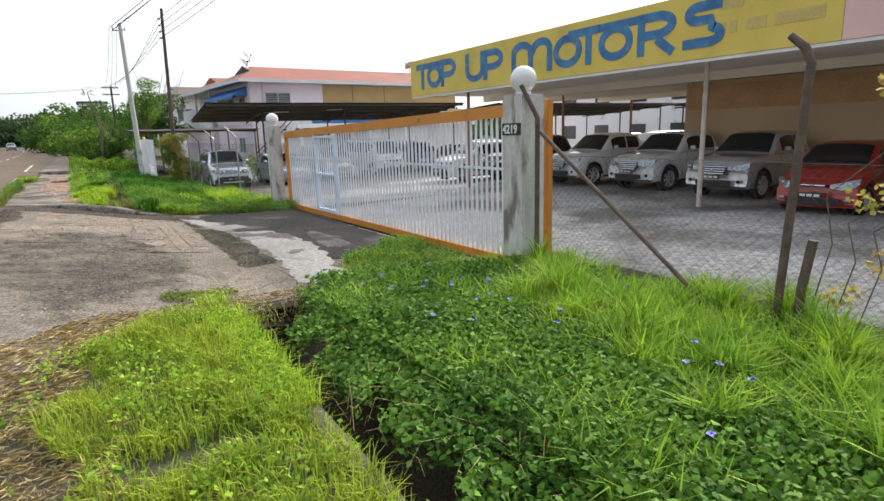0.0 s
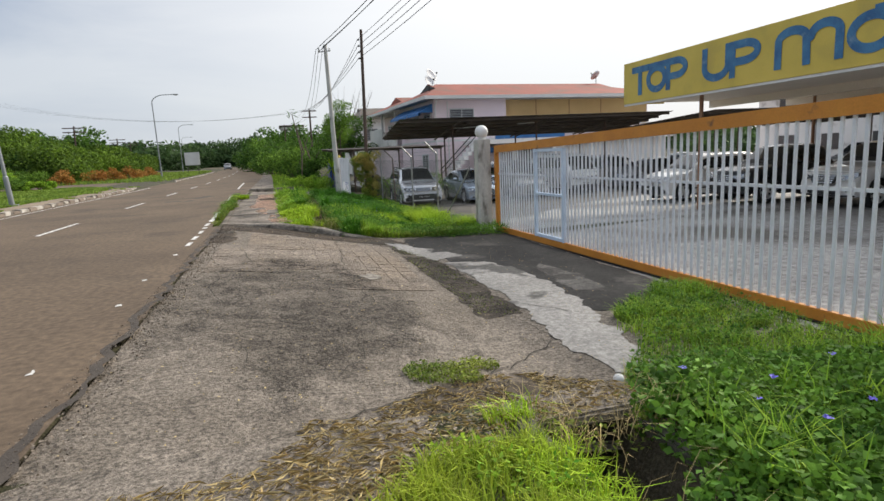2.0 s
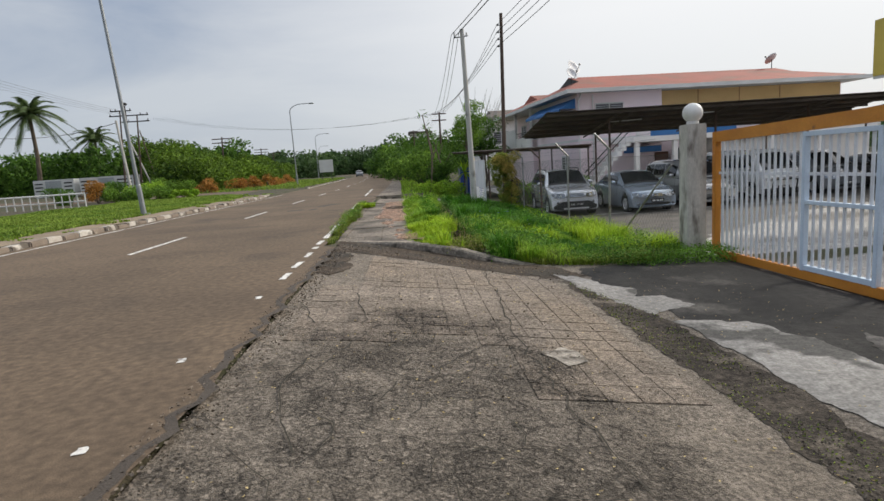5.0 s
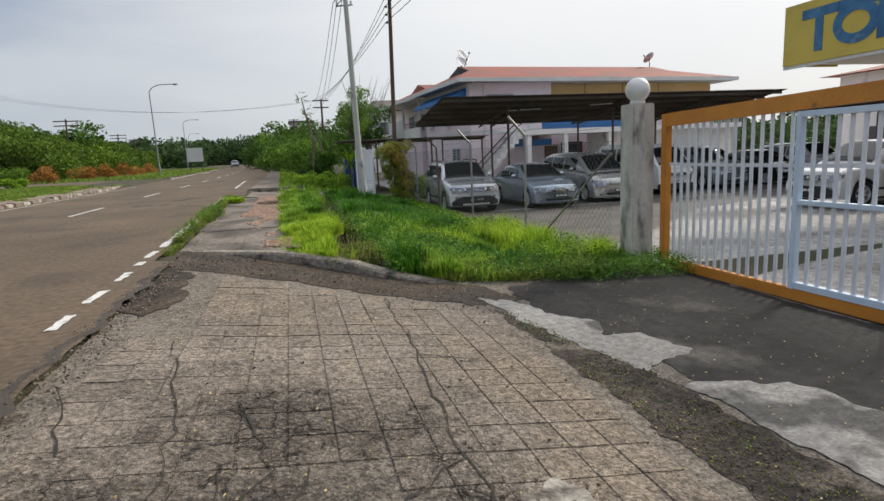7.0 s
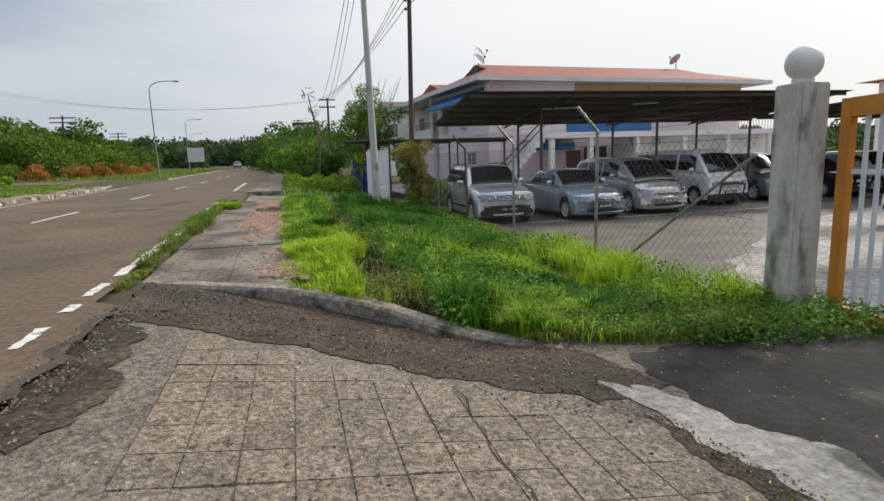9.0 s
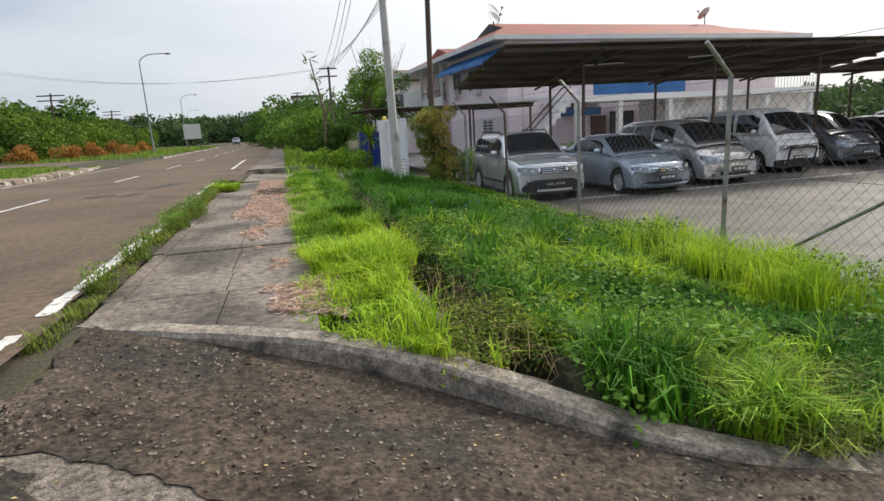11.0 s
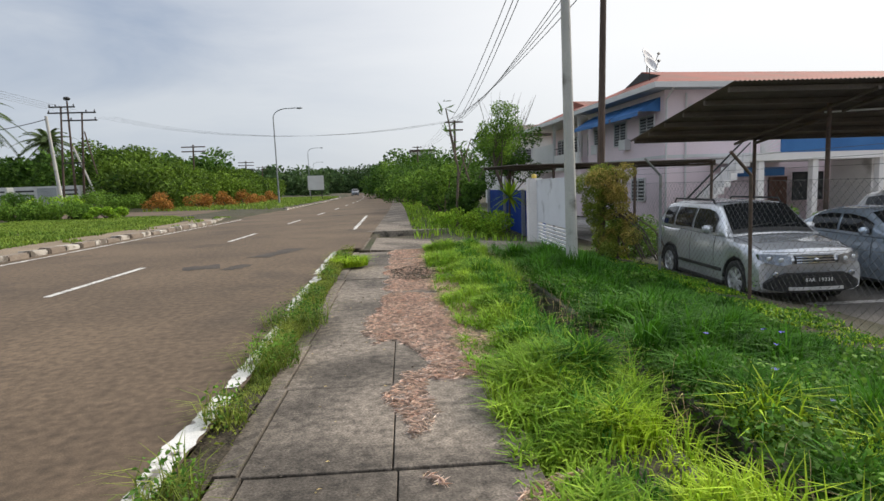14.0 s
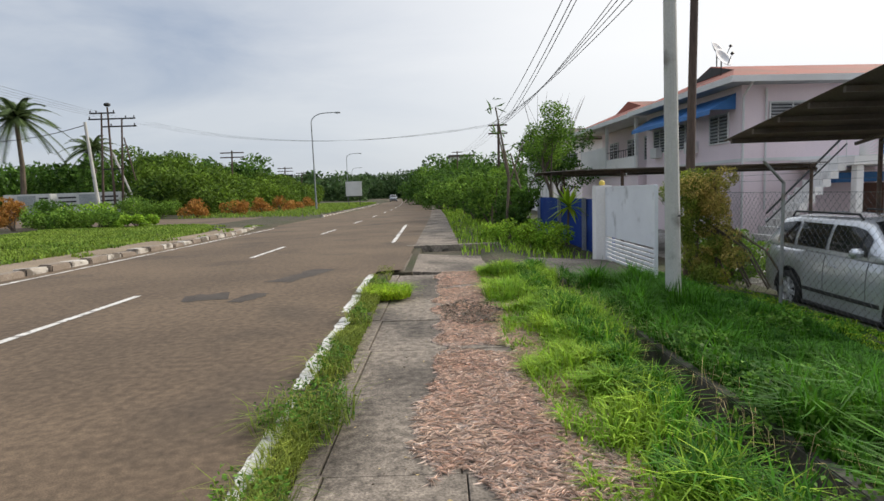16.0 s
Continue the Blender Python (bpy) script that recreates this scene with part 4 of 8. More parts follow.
def sheet_roof(bm, x0, x1, y0, y1, z0, z1, wave=0.09, amp=0.014, along="x"):
    """Corrugated sheets between a low far edge and a high near edge; ridges run up the slope."""
    n = int((x1 - x0) / wave * 4)
    top, bot = [], []
    for j in range(2):
        y, z = (y0, z0) if j == 0 else (y1, z1)
        top.append([bm.verts.new((x0 + (x1 - x0) * i / n, y, z + amp * math.sin(2 * math.pi * i / 4))) for i in range(n + 1)])
        bot.append([bm.verts.new((x0 + (x1 - x0) * i / n, y, z + amp * math.sin(2 * math.pi * i / 4) - 0.004)) for i in range(n + 1)])
    for i in range(n):
        bm.faces.new((top[0][i], top[0][i + 1], top[1][i + 1], top[1][i]))
        bm.faces.new((bot[0][i], bot[1][i], bot[1][i + 1], bot[0][i + 1]))
        for a, b in ((top[0], bot[0]), (top[1], bot[1])):
            bm.faces.new((a[i], b[i], b[i + 1], a[i + 1]))
    return bm


def carport(x0, x1, yn, zn, yf, zf, posts, label, ground_z, purlins=6):
    th = thing("carport", Matrix.Identity(4), label, "carport")
    part("roof_sheet", sheet_roof(bmesh.new(), x0, x1, yn, yf, zn, zf), SHEET, th, "rusty brown corrugated sheets")
    for k in range(purlins):
        f = (k + 0.3) / (purlins - 0.4)
        y, z = lerp(yn, yf, f), lerp(zn, zf, f) - 0.02
        part("purlin", bx(x0 + 0.05, x1 - 0.05, y - 0.03, y + 0.03, z - 0.10, z - 0.005), SHEET, th)
    for (px, py) in posts:
        zt = lerp(zn, zf, (py - yn) / (yf - yn)) - 0.04
        part("post", tb([(px, py, ground_z), (px, py, zt)], 0.045, 10), RUST, th, "rust-brown steel post")
        part("base_plate", bx(px - 0.1, px + 0.1, py - 0.1, py + 0.1, ground_z, ground_z + 0.02), RUST, th)
    for px in sorted({p[0] for p in posts}):
        bm = bmesh.new()
        tube(bm, [(px, yn + 0.1, zn - 0.16), (px, yf - 0.1, zf - 0.16)], 0.04, 8)
        part("rafter", bm, SHEET, th)
    return th


cp = carport(5.05, 19.3, 28.25, 3.06, 33.1, 2.38, [(8.45, 33.0), (7.9, 29.6), (12.3, 29.6), (12.6, 33.0), (16.2, 29.6), (16.6, 33.0)], "open carport with rusty corrugated roof on thin posts", -0.83)
for xa, xb, yy, zz in ((8.1, 9.3, 30.0, 2.66), (11.2, 12.0, 29.4, 2.74)):
    part("tube_light", tb([(xa, yy, zz), (xb, yy - 0.25, zz + 0.02)], 0.02, 8), TRIMWHITE, cp, "white fluorescent tube")
carport(19.6, 36, 25.6, 2.9, 33.5, 2.45, [(21.5, 26.2), (24.4, 26.2), (30, 26.2), (34, 26.2), (21.5, 33.0), (26, 33.0), (30, 33.0), (34, 33.0)], "far carport with dark sheet roof", -0.82, 5)
carport(26, 38, 8.0, 2.75, 20.0, 2.5, [(27, 9), (32, 9), (27, 14), (32, 14), (27, 19.4), (32, 19.4)], "far carport with dark sheet roof", -0.6, 5)

# damp ground round the cars; its dark colour also carries the carport's shade
DAMPSHADE = surf("damp_shaded_yard", (0.060, 0.054, 0.047), (0.120, 0.106, 0.092), 0.9, 50, 0.7, 0.5, amount=0.35, stain=(0.12, 0.105, 0.088), stain_scale=1.1, stain_at=(0.55, 0.66), dist=0.006)
strip("damp_ground", DAMPSHADE, spread(18.4, 33.0, 0.2), lambda y: 5.02, lambda y: ramp_of(y, (18.4, 5.4), (20, 7.5), (23, 11.0), (25, 16.0), (26.6, 21.0)) + 0.6 * wob(0, y, 1.3) + 0.3 * wob(0, y, 4), lambda x, y: yard_z(x, y) + 0.036, "damp ground with the carport's shade put into its dark colour", "ground patch", 40)

# ---- fence ----
WIRE = surf("chain_link_wire", (0.17, 0.165, 0.155), (0.11, 0.10, 0.085), 8, 60, 0.5, 0, metal=0.7, amount=0.2)


RUSTWIRE = surf("rusted_wire", (0.16, 0.12, 0.09), (0.10, 0.075, 0.06), 8, 60, 0.8, 0, metal=0.3, amount=0.2)


def chain_link(y0, y1, x, z0, z1, pitch, lean=0.0, material=WIRE, thick=0.0012):
    """Two sets of slanting wires, bent round one another."""
    v, f = [], []
    h = z1 - z0
    def wire(a, b, off):
        k = len(v)
        d = (Vector(b) - Vector(a)).normalized()
        s1 = d.orthogonal().normalized() * thick
        s2 = d.cross(s1)
        for p in (a, b):
            for t in (s1, -0.5 * s1 + 0.87 * s2, -0.5 * s1 - 0.87 * s2):
                v.append(Vector(p) + t + Vector((off, 0, 0)))
        for i in range(3):
            j = (i + 1) % 3
            f.append((k + i, k + j, k + 3 + j, k + 3 + i))
    y = y0 - h
    while y < y1:
        for sgn, off in ((1, 0.003), (-1, -0.003)):
            a, b = (y, z0), (y + h, z1)
            lo, hi = max(y, y0), min(y + h, y1)
            if hi > lo:
                za, zb = z0 + (lo - y), z0 + (hi - y)
                if sgn < 0:
                    za, zb = z1 - (lo - y), z1 - (hi - y)
                wire((x + lean * (za - z0), lo, za), (x + lean * (zb - z0), hi, zb), off)
        y += pitch
    return mesh_of("chain_link", v, f, material)


fence = thing("chain_link_fence", Matrix.Identity(4), "chain-link fence on cranked galvanised posts", "fence")
part("chain_link", chain_link(16.5, 31.6, 4.34, -0.5, 1.28, 0.125, 0.0, WIRE, 0.0019), None, fence)
rr = random.Random(7)
for yy, mt, top, ln in ((19.6, GALV, 1.48, 0.01), (23.03, GALV, 1.40, 0.0), (26.42, RUST, 1.36, -0.03), (29.55, GALV, 1.42, 0.0)):
    part("post", tb([(4.30, yy, -0.75), (4.30 + ln, yy, top), (4.30 + ln - 0.34, yy - 0.02, top + 0.36)], [0.027, 0.027, 0.024], 10), mt, fence)
part("brace", tb([(4.36, 16.55, 1.1), (4.36, 19.2, -0.55)], 0.018, 8), GALV, fence)
for zz in (1.27, 0.45):
    part("line_wire", tb([(4.335, 16.5, zz), (4.335, 31.6, zz)], 0.003, 5), WIRE, fence)
for k in range(3):
    part("barbed_wire", tb([(4.2 - 0.1 * k, 16.6, 1.46 + 0.1 * k), (4.2 - 0.1 * k, 24, 1.43 + 0.1 * k), (4.2 - 0.1 * k, 31.5, 1.47 + 0.1 * k)], 0.003, 4), WIRE, fence)

fence2 = thing("chain_link_fence", Matrix.Identity(4), "old sagging chain-link fence with rusted posts beside the drive", "fence")
part("chain_link", chain_link(-7, 5.55, 5.12, -0.42, 1.15, 0.085, 0.0, RUSTWIRE, 0.0013), None, fence2)
part("post", tb([(5.0, 2.56, -0.55), (5.06, 2.49, 1.95), (5.06, 2.55, 2.08), (5.04, 2.66, 2.18)], [0.036, 0.036, 0.036, 0.032], 10), RUST, fence2)
part("post", tb([(4.82, 5.50, -0.5), (4.82, 5.50, 1.62), (4.66, 5.62, 2.02)], [0.032, 0.032, 0.028], 10), RUST, fence2)
part("stub_post", tb([(5.06, 2.40, -0.55), (5.04, 2.38, 0.1), (5.07, 2.34, 0.52)], [0.045, 0.04, 0.042], 8), RUST, fence2)
part("brace", tb([(4.80, 5.42, 1.45), (4.93, 2.88, -0.42)], 0.024, 8), RUST, fence2)
part("post", tb([(5.1, -1.0, -0.55), (5.1, -1.0, 1.7)], 0.045, 8), RUST, fence2)
part("line_wire", tb([(5.1, -7, 1.15), (5.1, 5.55, 1.15)], 0.003, 5), WIRE, fence2)

# ---- house ----
GLASSD = surf("louvre_dark", (0.04, 0.042, 0.045), (0.06, 0.062, 0.065), 2, 30, 0.25, 0, amount=0.1)
LOUVRE = surf("louvre_glass", (0.36, 0.36, 0.36), (0.26, 0.265, 0.27), 3, 30, 0.3, 0, amount=0.1)


def louvre_window(parent, m, w, h, n=8):
    win = new("window")
    win.parent = parent
    win.matrix_local = m
    part("pane", bx(-w / 2, w / 2, -0.02, 0.02, 0, h), GLASSD, win)
    for a, b, c, d in ((-w / 2 - .06, w / 2 + .06, h, h + .06), (-w / 2 - .06, w / 2 + .06, -.06, 0), (-w / 2 - .06, -w / 2, 0, h), (w / 2, w / 2 + .06, 0, h), (-.03, .03, 0, h)):
        part("frame", bx(a, b, -0.05, 0.02, c, d), TRIMWHITE, win)
    for i in range(n):
        z = (i + 0.5) * h / n
        part("louvre", bx(-w / 2 + .02, w / 2 - .02, -0.06, -0.045, -0.045, 0.045, 0, pose(0, 0, z, -35)), LOUVRE, win)
    return win


def hip_roof(x0, x1, y0, y1, z, rx0, rx1, ry, rz, gab=1.2):
    """A hipped roof with small gables high on both ends."""
    bm = bmesh.new()
    V = lambda *p: bm.verts.new(p)
    e = [V(x0, y0, z), V(x1, y0, z), V(x1, y1, z), V(x0, y1, z)]
    f = 0.62
    ga, gb = V(rx0, lerp(y0, ry, f), lerp(z, rz, f)), V(rx0, lerp(y1, ry, f), lerp(z, rz, f))
    gc, gd = V(rx1, lerp(y0, ry, f), lerp(z, rz, f)), V(rx1, lerp(y1, ry, f), lerp(z, rz, f))
    ra, rb = V(rx0, ry, rz), V(rx1, ry, rz)
    bm.faces.new((e[0], e[1], gc, rb, ra, ga)), bm.faces.new((e[2], e[3], gb, ra, rb, gd))
    bm.faces.new((e[3], e[0], ga, gb)), bm.faces.new((e[1], e[2], gd, gc))
    bm.faces.new((ga, ra, gb)), bm.faces.new((gc, gd, rb))
    bm.faces.new(e[::-1])
    bmesh.ops.triangulate(bm, faces=bm.faces)
    return bm


HTURN = Matrix.Translation((-0.019, 0.201, 0.087)) @ Matrix.Scale(0.94, 4) @ Matrix.Translation((11.5, 46, 0)) @ pose(0, 0, 0, 0, 0, 4.5) @ Matrix.Translation((-11.1, -46, 0))
house = thing("house", HTURN, "two-storey pale pink house with a red hipped roof", "house")
HX, HY, HZ = 11.1, 46.0, -1.02
part("wall", bx(HX, 17.2, HY, 55.2, HZ, 5.56), PINKWALL, house, "pale pink rendered wall")
part("wall", bx(17.2, 31.8, HY + 0.9, 55.2, HZ, 5.56), PINKWALL, house)
part("cladding", bx(17.22, 31.7, HY + 0.86, HY + 0.898, 3.3, 5.55), TANWALL, house, "tan timber board cladding")
for xx in (20.4, 23.6, 26.8):
    part("board_joint", bx(xx, xx + 0.06, HY + 0.84, HY + 0.858, 3.3, 5.55), surf("brown_batten", (0.3, 0.17, 0.08), (0.26, 0.15, 0.07), 2, 20, 0.8, 0), house)
part("roof", hip_roof(10.1, 32.5, 45.0, 55.4, 5.75, 12.1, 29.0, 50.2, 7.2), ROOFRED, house, "faded red hipped roof")
part("soffit", bx(10.15, 32.45, 45.05, 55.35, 5.57, 5.61), surf("soffit_grey", (0.40, 0.42, 0.43), (0.34, 0.36, 0.37), 1, 20, 0.8, 0, amount=0.05), house)
for a in ((10.03, 32.57, 44.92, 45.0, 5.51, 5.76), (10.03, 10.1, 45.0, 55.4, 5.51, 5.76), (32.5, 32.57, 45.0, 55.4, 5.51, 5.76)):
    part("fascia", bx(*a), TRIMWHITE, house, "white fascia and gutter")
part("gable_vent", mesh_of("gable_vent", [(12.06, 48.3, 6.66), (12.06, 52.1, 6.66), (12.06, 50.2, 7.14), (12.08, 48.3, 6.66), (12.08, 52.1, 6.66), (12.08, 50.2, 7.14)], [(0, 1, 2), (3, 5, 4), (0, 3, 4, 1), (1, 4, 5, 2), (2, 5, 3, 0)], DARKMETAL), None, house)
part("string_course", bx(HX - 0.03, 17.23, HY - 0.04, HY - 0.003, 2.35, 2.5), TRIMWHITE, house)
part("string_course", bx(HX - 0.04, HX - 0.003, HY, 55.2, 2.35, 2.5), TRIMWHITE, house)
part("downpipe", tb([(HX + 0.05, HY - 0.7, 5.57), (HX + 0.05, HY - 0.08, 5.1), (HX + 0.05, HY - 0.08, -0.6)], 0.05, 8), TRIMWHITE, house)
part("downpipe", tb([(12.15, HY - 0.08, 5.4), (12.15, HY - 0.08, 0.3)], 0.045, 8), TRIMWHITE, house)
louvre_window(house, pose(13.35, HY - 0.03, 3.75), 1.95, 1.05, 8)
for yy in (47.6, 50.6, 53.4):
    louvre_window(house, pose(HX - 0.03, yy, 3.3, 0, 0, -90), 1.4, 1.2, 8)
louvre_window(house, pose(HX - 0.03, 48.5, 0.3, 0, 0, -90), 1.4, 1.1, 6)
for y0, y1 in ((46.4, 49.4), (49.6, 54.6)):
    bm = bmesh.new()
    q = [bm.verts.new(p) for p in ((HX, y0, 5.3), (HX, y1, 5.3), (HX - 1.15, y1, 4.62), (HX - 1.15, y0, 4.62), (HX - 1.17, y1, 4.42), (HX - 1.17, y0, 4.42), (HX, y0, 4.62), (HX, y1, 4.62))]
    for fc in ((0, 1, 2, 3), (3, 2, 4, 5), (0, 3, 6), (1, 7, 2)):
        bm.faces.new([q[i] for i in fc])
    part("awning", bm, BLUE, house, "blue fabric window awning")
for yy in (49.4, 53.2):
    part("air_conditioner", bx(HX - 0.35, HX - 0.004, yy, yy + 0.8, 3.0, 3.55, 0.02), TRIMWHITE, house, "white air conditioner unit")
# verandah, blue parapet, stair
part("verandah_slab", bx(13.4, 31, 42.6, HY - 0.045, 2.0, 2.32, 0.01), WHITEWALL, house, "white concrete verandah slab")
part("parapet", bx(14.6, 20.5, 42.62, 42.7, 2.33, 3.25, 0.01), BLUE, house, "blue sheet balcony parapet")
for xx in (13.6, 16.2, 19.5, 23.0, 26.5, 30.0):
    part("column", bx(xx, xx + 0.28, 42.7, 42.98, HZ, 1.995, 0.01), WHITEWALL, house)
part("ground_wall", bx(20.0, 31.0, 43.6, 45.95, HZ, 1.99), WHITEWALL, house)
part("door", bx(16.6, 17.6, 45.90, 45.96, HZ, 1.3, 0.01), surf("brown_door", (0.12, 0.05, 0.03), (0.1, 0.04, 0.025), 2, 30, 0.5, 0), house, "dark brown door")
part("window", bx(17.9, 19.6, 45.90, 45.96, 0.1, 1.5, 0.01), GLASSD, house, "dark ground-floor window")
part("blue_awning", bx(14.3, 16.4, 44.6, 45.9, 1.35, 1.75, 0.02), BLUE, house, "blue awning over the ground-floor door")
for k in range(10):
    f = k / 9
    part("step", bx(lerp(10.4, 13.1, f), lerp(10.4, 13.1, f) + 0.32, 43.0, 44.1, lerp(-0.65, 2.0, f) - 0.2, lerp(-0.65, 2.0, f) + 0.1), WHITEWALL, house)
bm = bmesh.new()
tube(bm, [(10.3, 43.0, 0.3), (13.4, 43.0, 3.2), (14.4, 43.0, 3.2)], 0.04, 8)
part("handrail", bm, DARKMETAL, house)
part("handrail", tb([(10.3, 43.0, -0.05), (13.4, 43.0, 2.8)], 0.03, 8), DARKMETAL, house)
for k in range(9):
    x = lerp(10.7, 13.4, k / 8)
    z = lerp(-0.4, 2.3, k / 8)
    part("baluster", tb([(x, 43.0, z), (x, 43.0, z + 0.85)], 0.018, 6), TRIMWHITE, house)
for k in range(9):
    a = radians(lerp(0, 90, k / 8))
    part("baluster", tb([(13.6, 42.6, 2.35), (13.6 + 0.95 * math.cos(a), 42.6, 2.35 + 0.95 * math.sin(a))], 0.02, 6), TRIMWHITE, house)
for k in range(40):
    part("baluster", tb([(20.8 + 0.25 * k, 42.65, 2.32), (20.8 + 0.25 * k, 42.65, 3.15)], 0.02, 5), TRIMWHITE, house)
part("top_rail", bx(20.6, 30.9, 42.61, 42.69, 3.15, 3.22), TRIMWHITE, house)


DISHGREY = surf("dish_paint", (0.62, 0.63, 0.64), (0.54, 0.55, 0.56), 3, 40, 0.6, 0, amount=0.08)


def dish(x, y, z, r, az, el):
    th = thing("satellite_dish", HTURN @ pose(x, y, z), "grey satellite dish on the roof ridge", "satellite dish", "roof dishes")
    bm = bmesh.new()
    M = pose(0, 0, 0.75, 0, 0, az) @ pose(0, 0, 0, 90 - el)
    rings = []
    for i in range(6):
        a = i / 5 * 0.98 + 0.02
        rings.append([bm.verts.new(M @ Vector((r * a * math.cos(k * math.pi / 8), r * a * math.sin(k * math.pi / 8), 0.28 * r * a * a))) for k in range(16)])
    for p, q in zip(rings, rings[1:]):
        for k in range(16):
            bm.faces.new((p[k], p[(k + 1) % 16], q[(k + 1) % 16], q[k]))
    bm.faces.new(rings[0])
    ob = part("reflector", bm, DISHGREY, th, "", True)
    mod = ob.modifiers.new("thick", "SOLIDIFY")
    mod.thickness = 0.02
    part("mast", tb([(0, 0, -0.05), (0, 0, 0.75)], 0.03, 8), DARKMETAL, th)
    bm = bmesh.new()
    tube(bm, [M @ Vector((0, -r * 0.9, 0.2 * r)), M @ Vector((0, -r * 0.3, r * 1.1))], 0.018, 6)
    box(bm, -0.05, 0.05, -0.05, 0.05, -0.06, 0.06, 0, M @ Matrix.Translation((0, -r * 0.3, r * 1.1)))
    part("feed_arm", bm, DARKMETAL, th)
    return th


dish(11.7, 48.6, 6.45, 0.50, 25, 30)
dish(12.4, 50.2, 7.13, 0.60, 35, 30)
dish(28.7, 50.2, 7.13, 0.50, 200, 45)

# wing and neighbours behind
wing = thing("house_wing", HTURN, "rear pale pink wing with a white balcony and red roof", "house")
part("wall", bx(12.4, 20, 55.7, 66, -0.85, 5.5), PINKWALL, wing)
part("roof", hip_roof(10.2, 21, 55.45, 66.8, 5.72, 12.4, 18.6, 61.1, 7.25), ROOFRED, wing, "faded red hipped roof")
part("soffit", bx(10.25, 20.95, 55.5, 66.75, 5.54, 5.58), TRIMWHITE, wing)
part("fascia", bx(10.12, 10.19, 55.45, 66.8, 5.48, 5.73), TRIMWHITE, wing, "white fascia board")
part("balcony_floor", bx(10.7, 12.39, 55.7, 66, 2.2, 2.4), WHITEWALL, wing)
part("balcony_wall", bx(10.7, 10.8, 55.7, 60.6, 2.41, 3.3, 0.01), WHITEWALL, wing, "low white balcony wall")
part("balcony_wall", bx(10.7, 10.8, 60.8, 66, 2.41, 4.2, 0.01), WHITEWALL, wing)
part("ground_wall", bx(10.8, 12.39, 55.7, 66, -0.85, 2.19), PINKWALL, wing)
for yy in (55.8, 60.6, 65.8):
    part("column", bx(10.68, 10.86, yy, yy + 0.16, 2.41, 5.53), TRIMWHITE, wing)
for k in range(12):
    part("baluster", tb([(10.75, 55.95 + 0.37 * k, 3.3), (10.75, 55.95 + 0.37 * k, 3.75)], 0.018, 5), DARKMETAL, wing)
part("handrail", tb([(10.75, 55.8, 3.76), (10.75, 60.7, 3.76)], 0.025, 6), DARKMETAL, wing)
for yy in (57.5, 60.2, 63.5):
    louvre_window(wing, pose(12.36, yy, 3.2, 0, 0, -90), 1.5, 1.4, 7)
nb = thing("neighbour_house", Matrix.Identity(4), "grey two-storey house with a dark flat roof among trees", "house")
part("wall", bx(9.5, 18, 78, 92, -0.9, 6.3), WHITEWALL, nb)
part("roof", bx(8.6, 19, 77, 93, 6.3, 6.7, 0.05), SHEET, nb)
part("roof", hip_roof(9, 18.6, 77.4, 92.6, 6.705, 11, 16.5, 85, 8.2), SHEET, nb)
for yy in (80, 84, 88):
    louvre_window(nb, pose(9.46, yy, 3.6, 0, 0, -90), 1.8, 1.4, 6)
for xx in (11.5, 15.5):
    louvre_window(nb, pose(xx, 77.96, 3.6), 1.8, 1.4, 6)
far = thing("far_block", Matrix.Identity(4), "pale distant building above the bushes", "building")
part("wall", bx(0.8, 6.0, 150, 158, -1, 9.6), WHITEWALL, far)
part("roof", bx(0.4, 6.4, 149.6, 158.4, 9.6, 10.0, 0.05), SHEET, far)
for xx in (1.8, 3.4, 5.0):
    for zz in (5.0, 7.6):
        part("window", bx(xx - 0.5, xx + 0.5, 149.95, 149.99, zz, zz + 1.3), GLASSD, far)
back = thing("rear_building", Matrix.Identity(4), "white two-storey building behind the car lot", "building")
part("wall", bx(40, 56, 14, 44, -0.8, 5.4), WHITEWALL, back)
part("roof", hip_roof(39, 57, 13, 45, 5.4, 44, 52, 29, 7.2), ROOFRED, back)
for yy in (17, 21, 25, 29, 33, 37, 41):
    for zz in (0.4, 3.4):
        part("window", bx(39.95, 39.99, yy - 0.8, yy + 0.8, zz, zz + 1.2), GLASSD, back)

# ---- neighbour's gate, blue fence, small carport ----
WHITESHEET = surf("white_gate_sheet", (0.80, 0.81, 0.83), (0.74, 0.75, 0.77), 1.2, 40, 0.55, 0.05, amount=0.05, stain=(0.42, 0.42, 0.42), stain_scale=1.6, stain_at=(0.6, 0.75))
wg = thing("white_gate", pose(3.0, 0, 0), "white sheet metal gate with slatted foot", "gate")
part("panel", bx(-0.02, 0.02, 31.55, 34.85, 0.22, 1.42, 0.006), WHITESHEET, wg)
for k in range(6):
    part("slat", bx(-0.02, 0.02, 31.55, 34.85, -0.36 + 0.095 * k, -0.30 + 0.095 * k, 0, None), WHITESHEET, wg)
for yy in (31.5, 34.85):
    part("stile", bx(-0.035, 0.035, yy, yy + 0.06, -0.4, 1.45, 0.004), WHITESHEET, wg)
part("top_rail", bx(-0.03, 0.03, 31.56, 34.85, 1.42, 1.47), WHITESHEET, wg)
wp = thing("gate_post", pose(2.95, 35.15, -0.5), "square white plastered gate post", "gate post")
part("shaft", bx(-0.2, 0.2, -0.2, 0.2, 0, 2.0, 0.01), WHITEWALL, wp)
part("light", ball(bmesh.new(), (0, 0, 2.06), 0.08, 12, 8), SIGN, wp, "small yellow lamp", True)
bf = thing("blue_fence", pose(3.35, 0, 0), "blue corrugated sheet fence on pale posts", "fence")
bm = bmesh.new()
n = 300
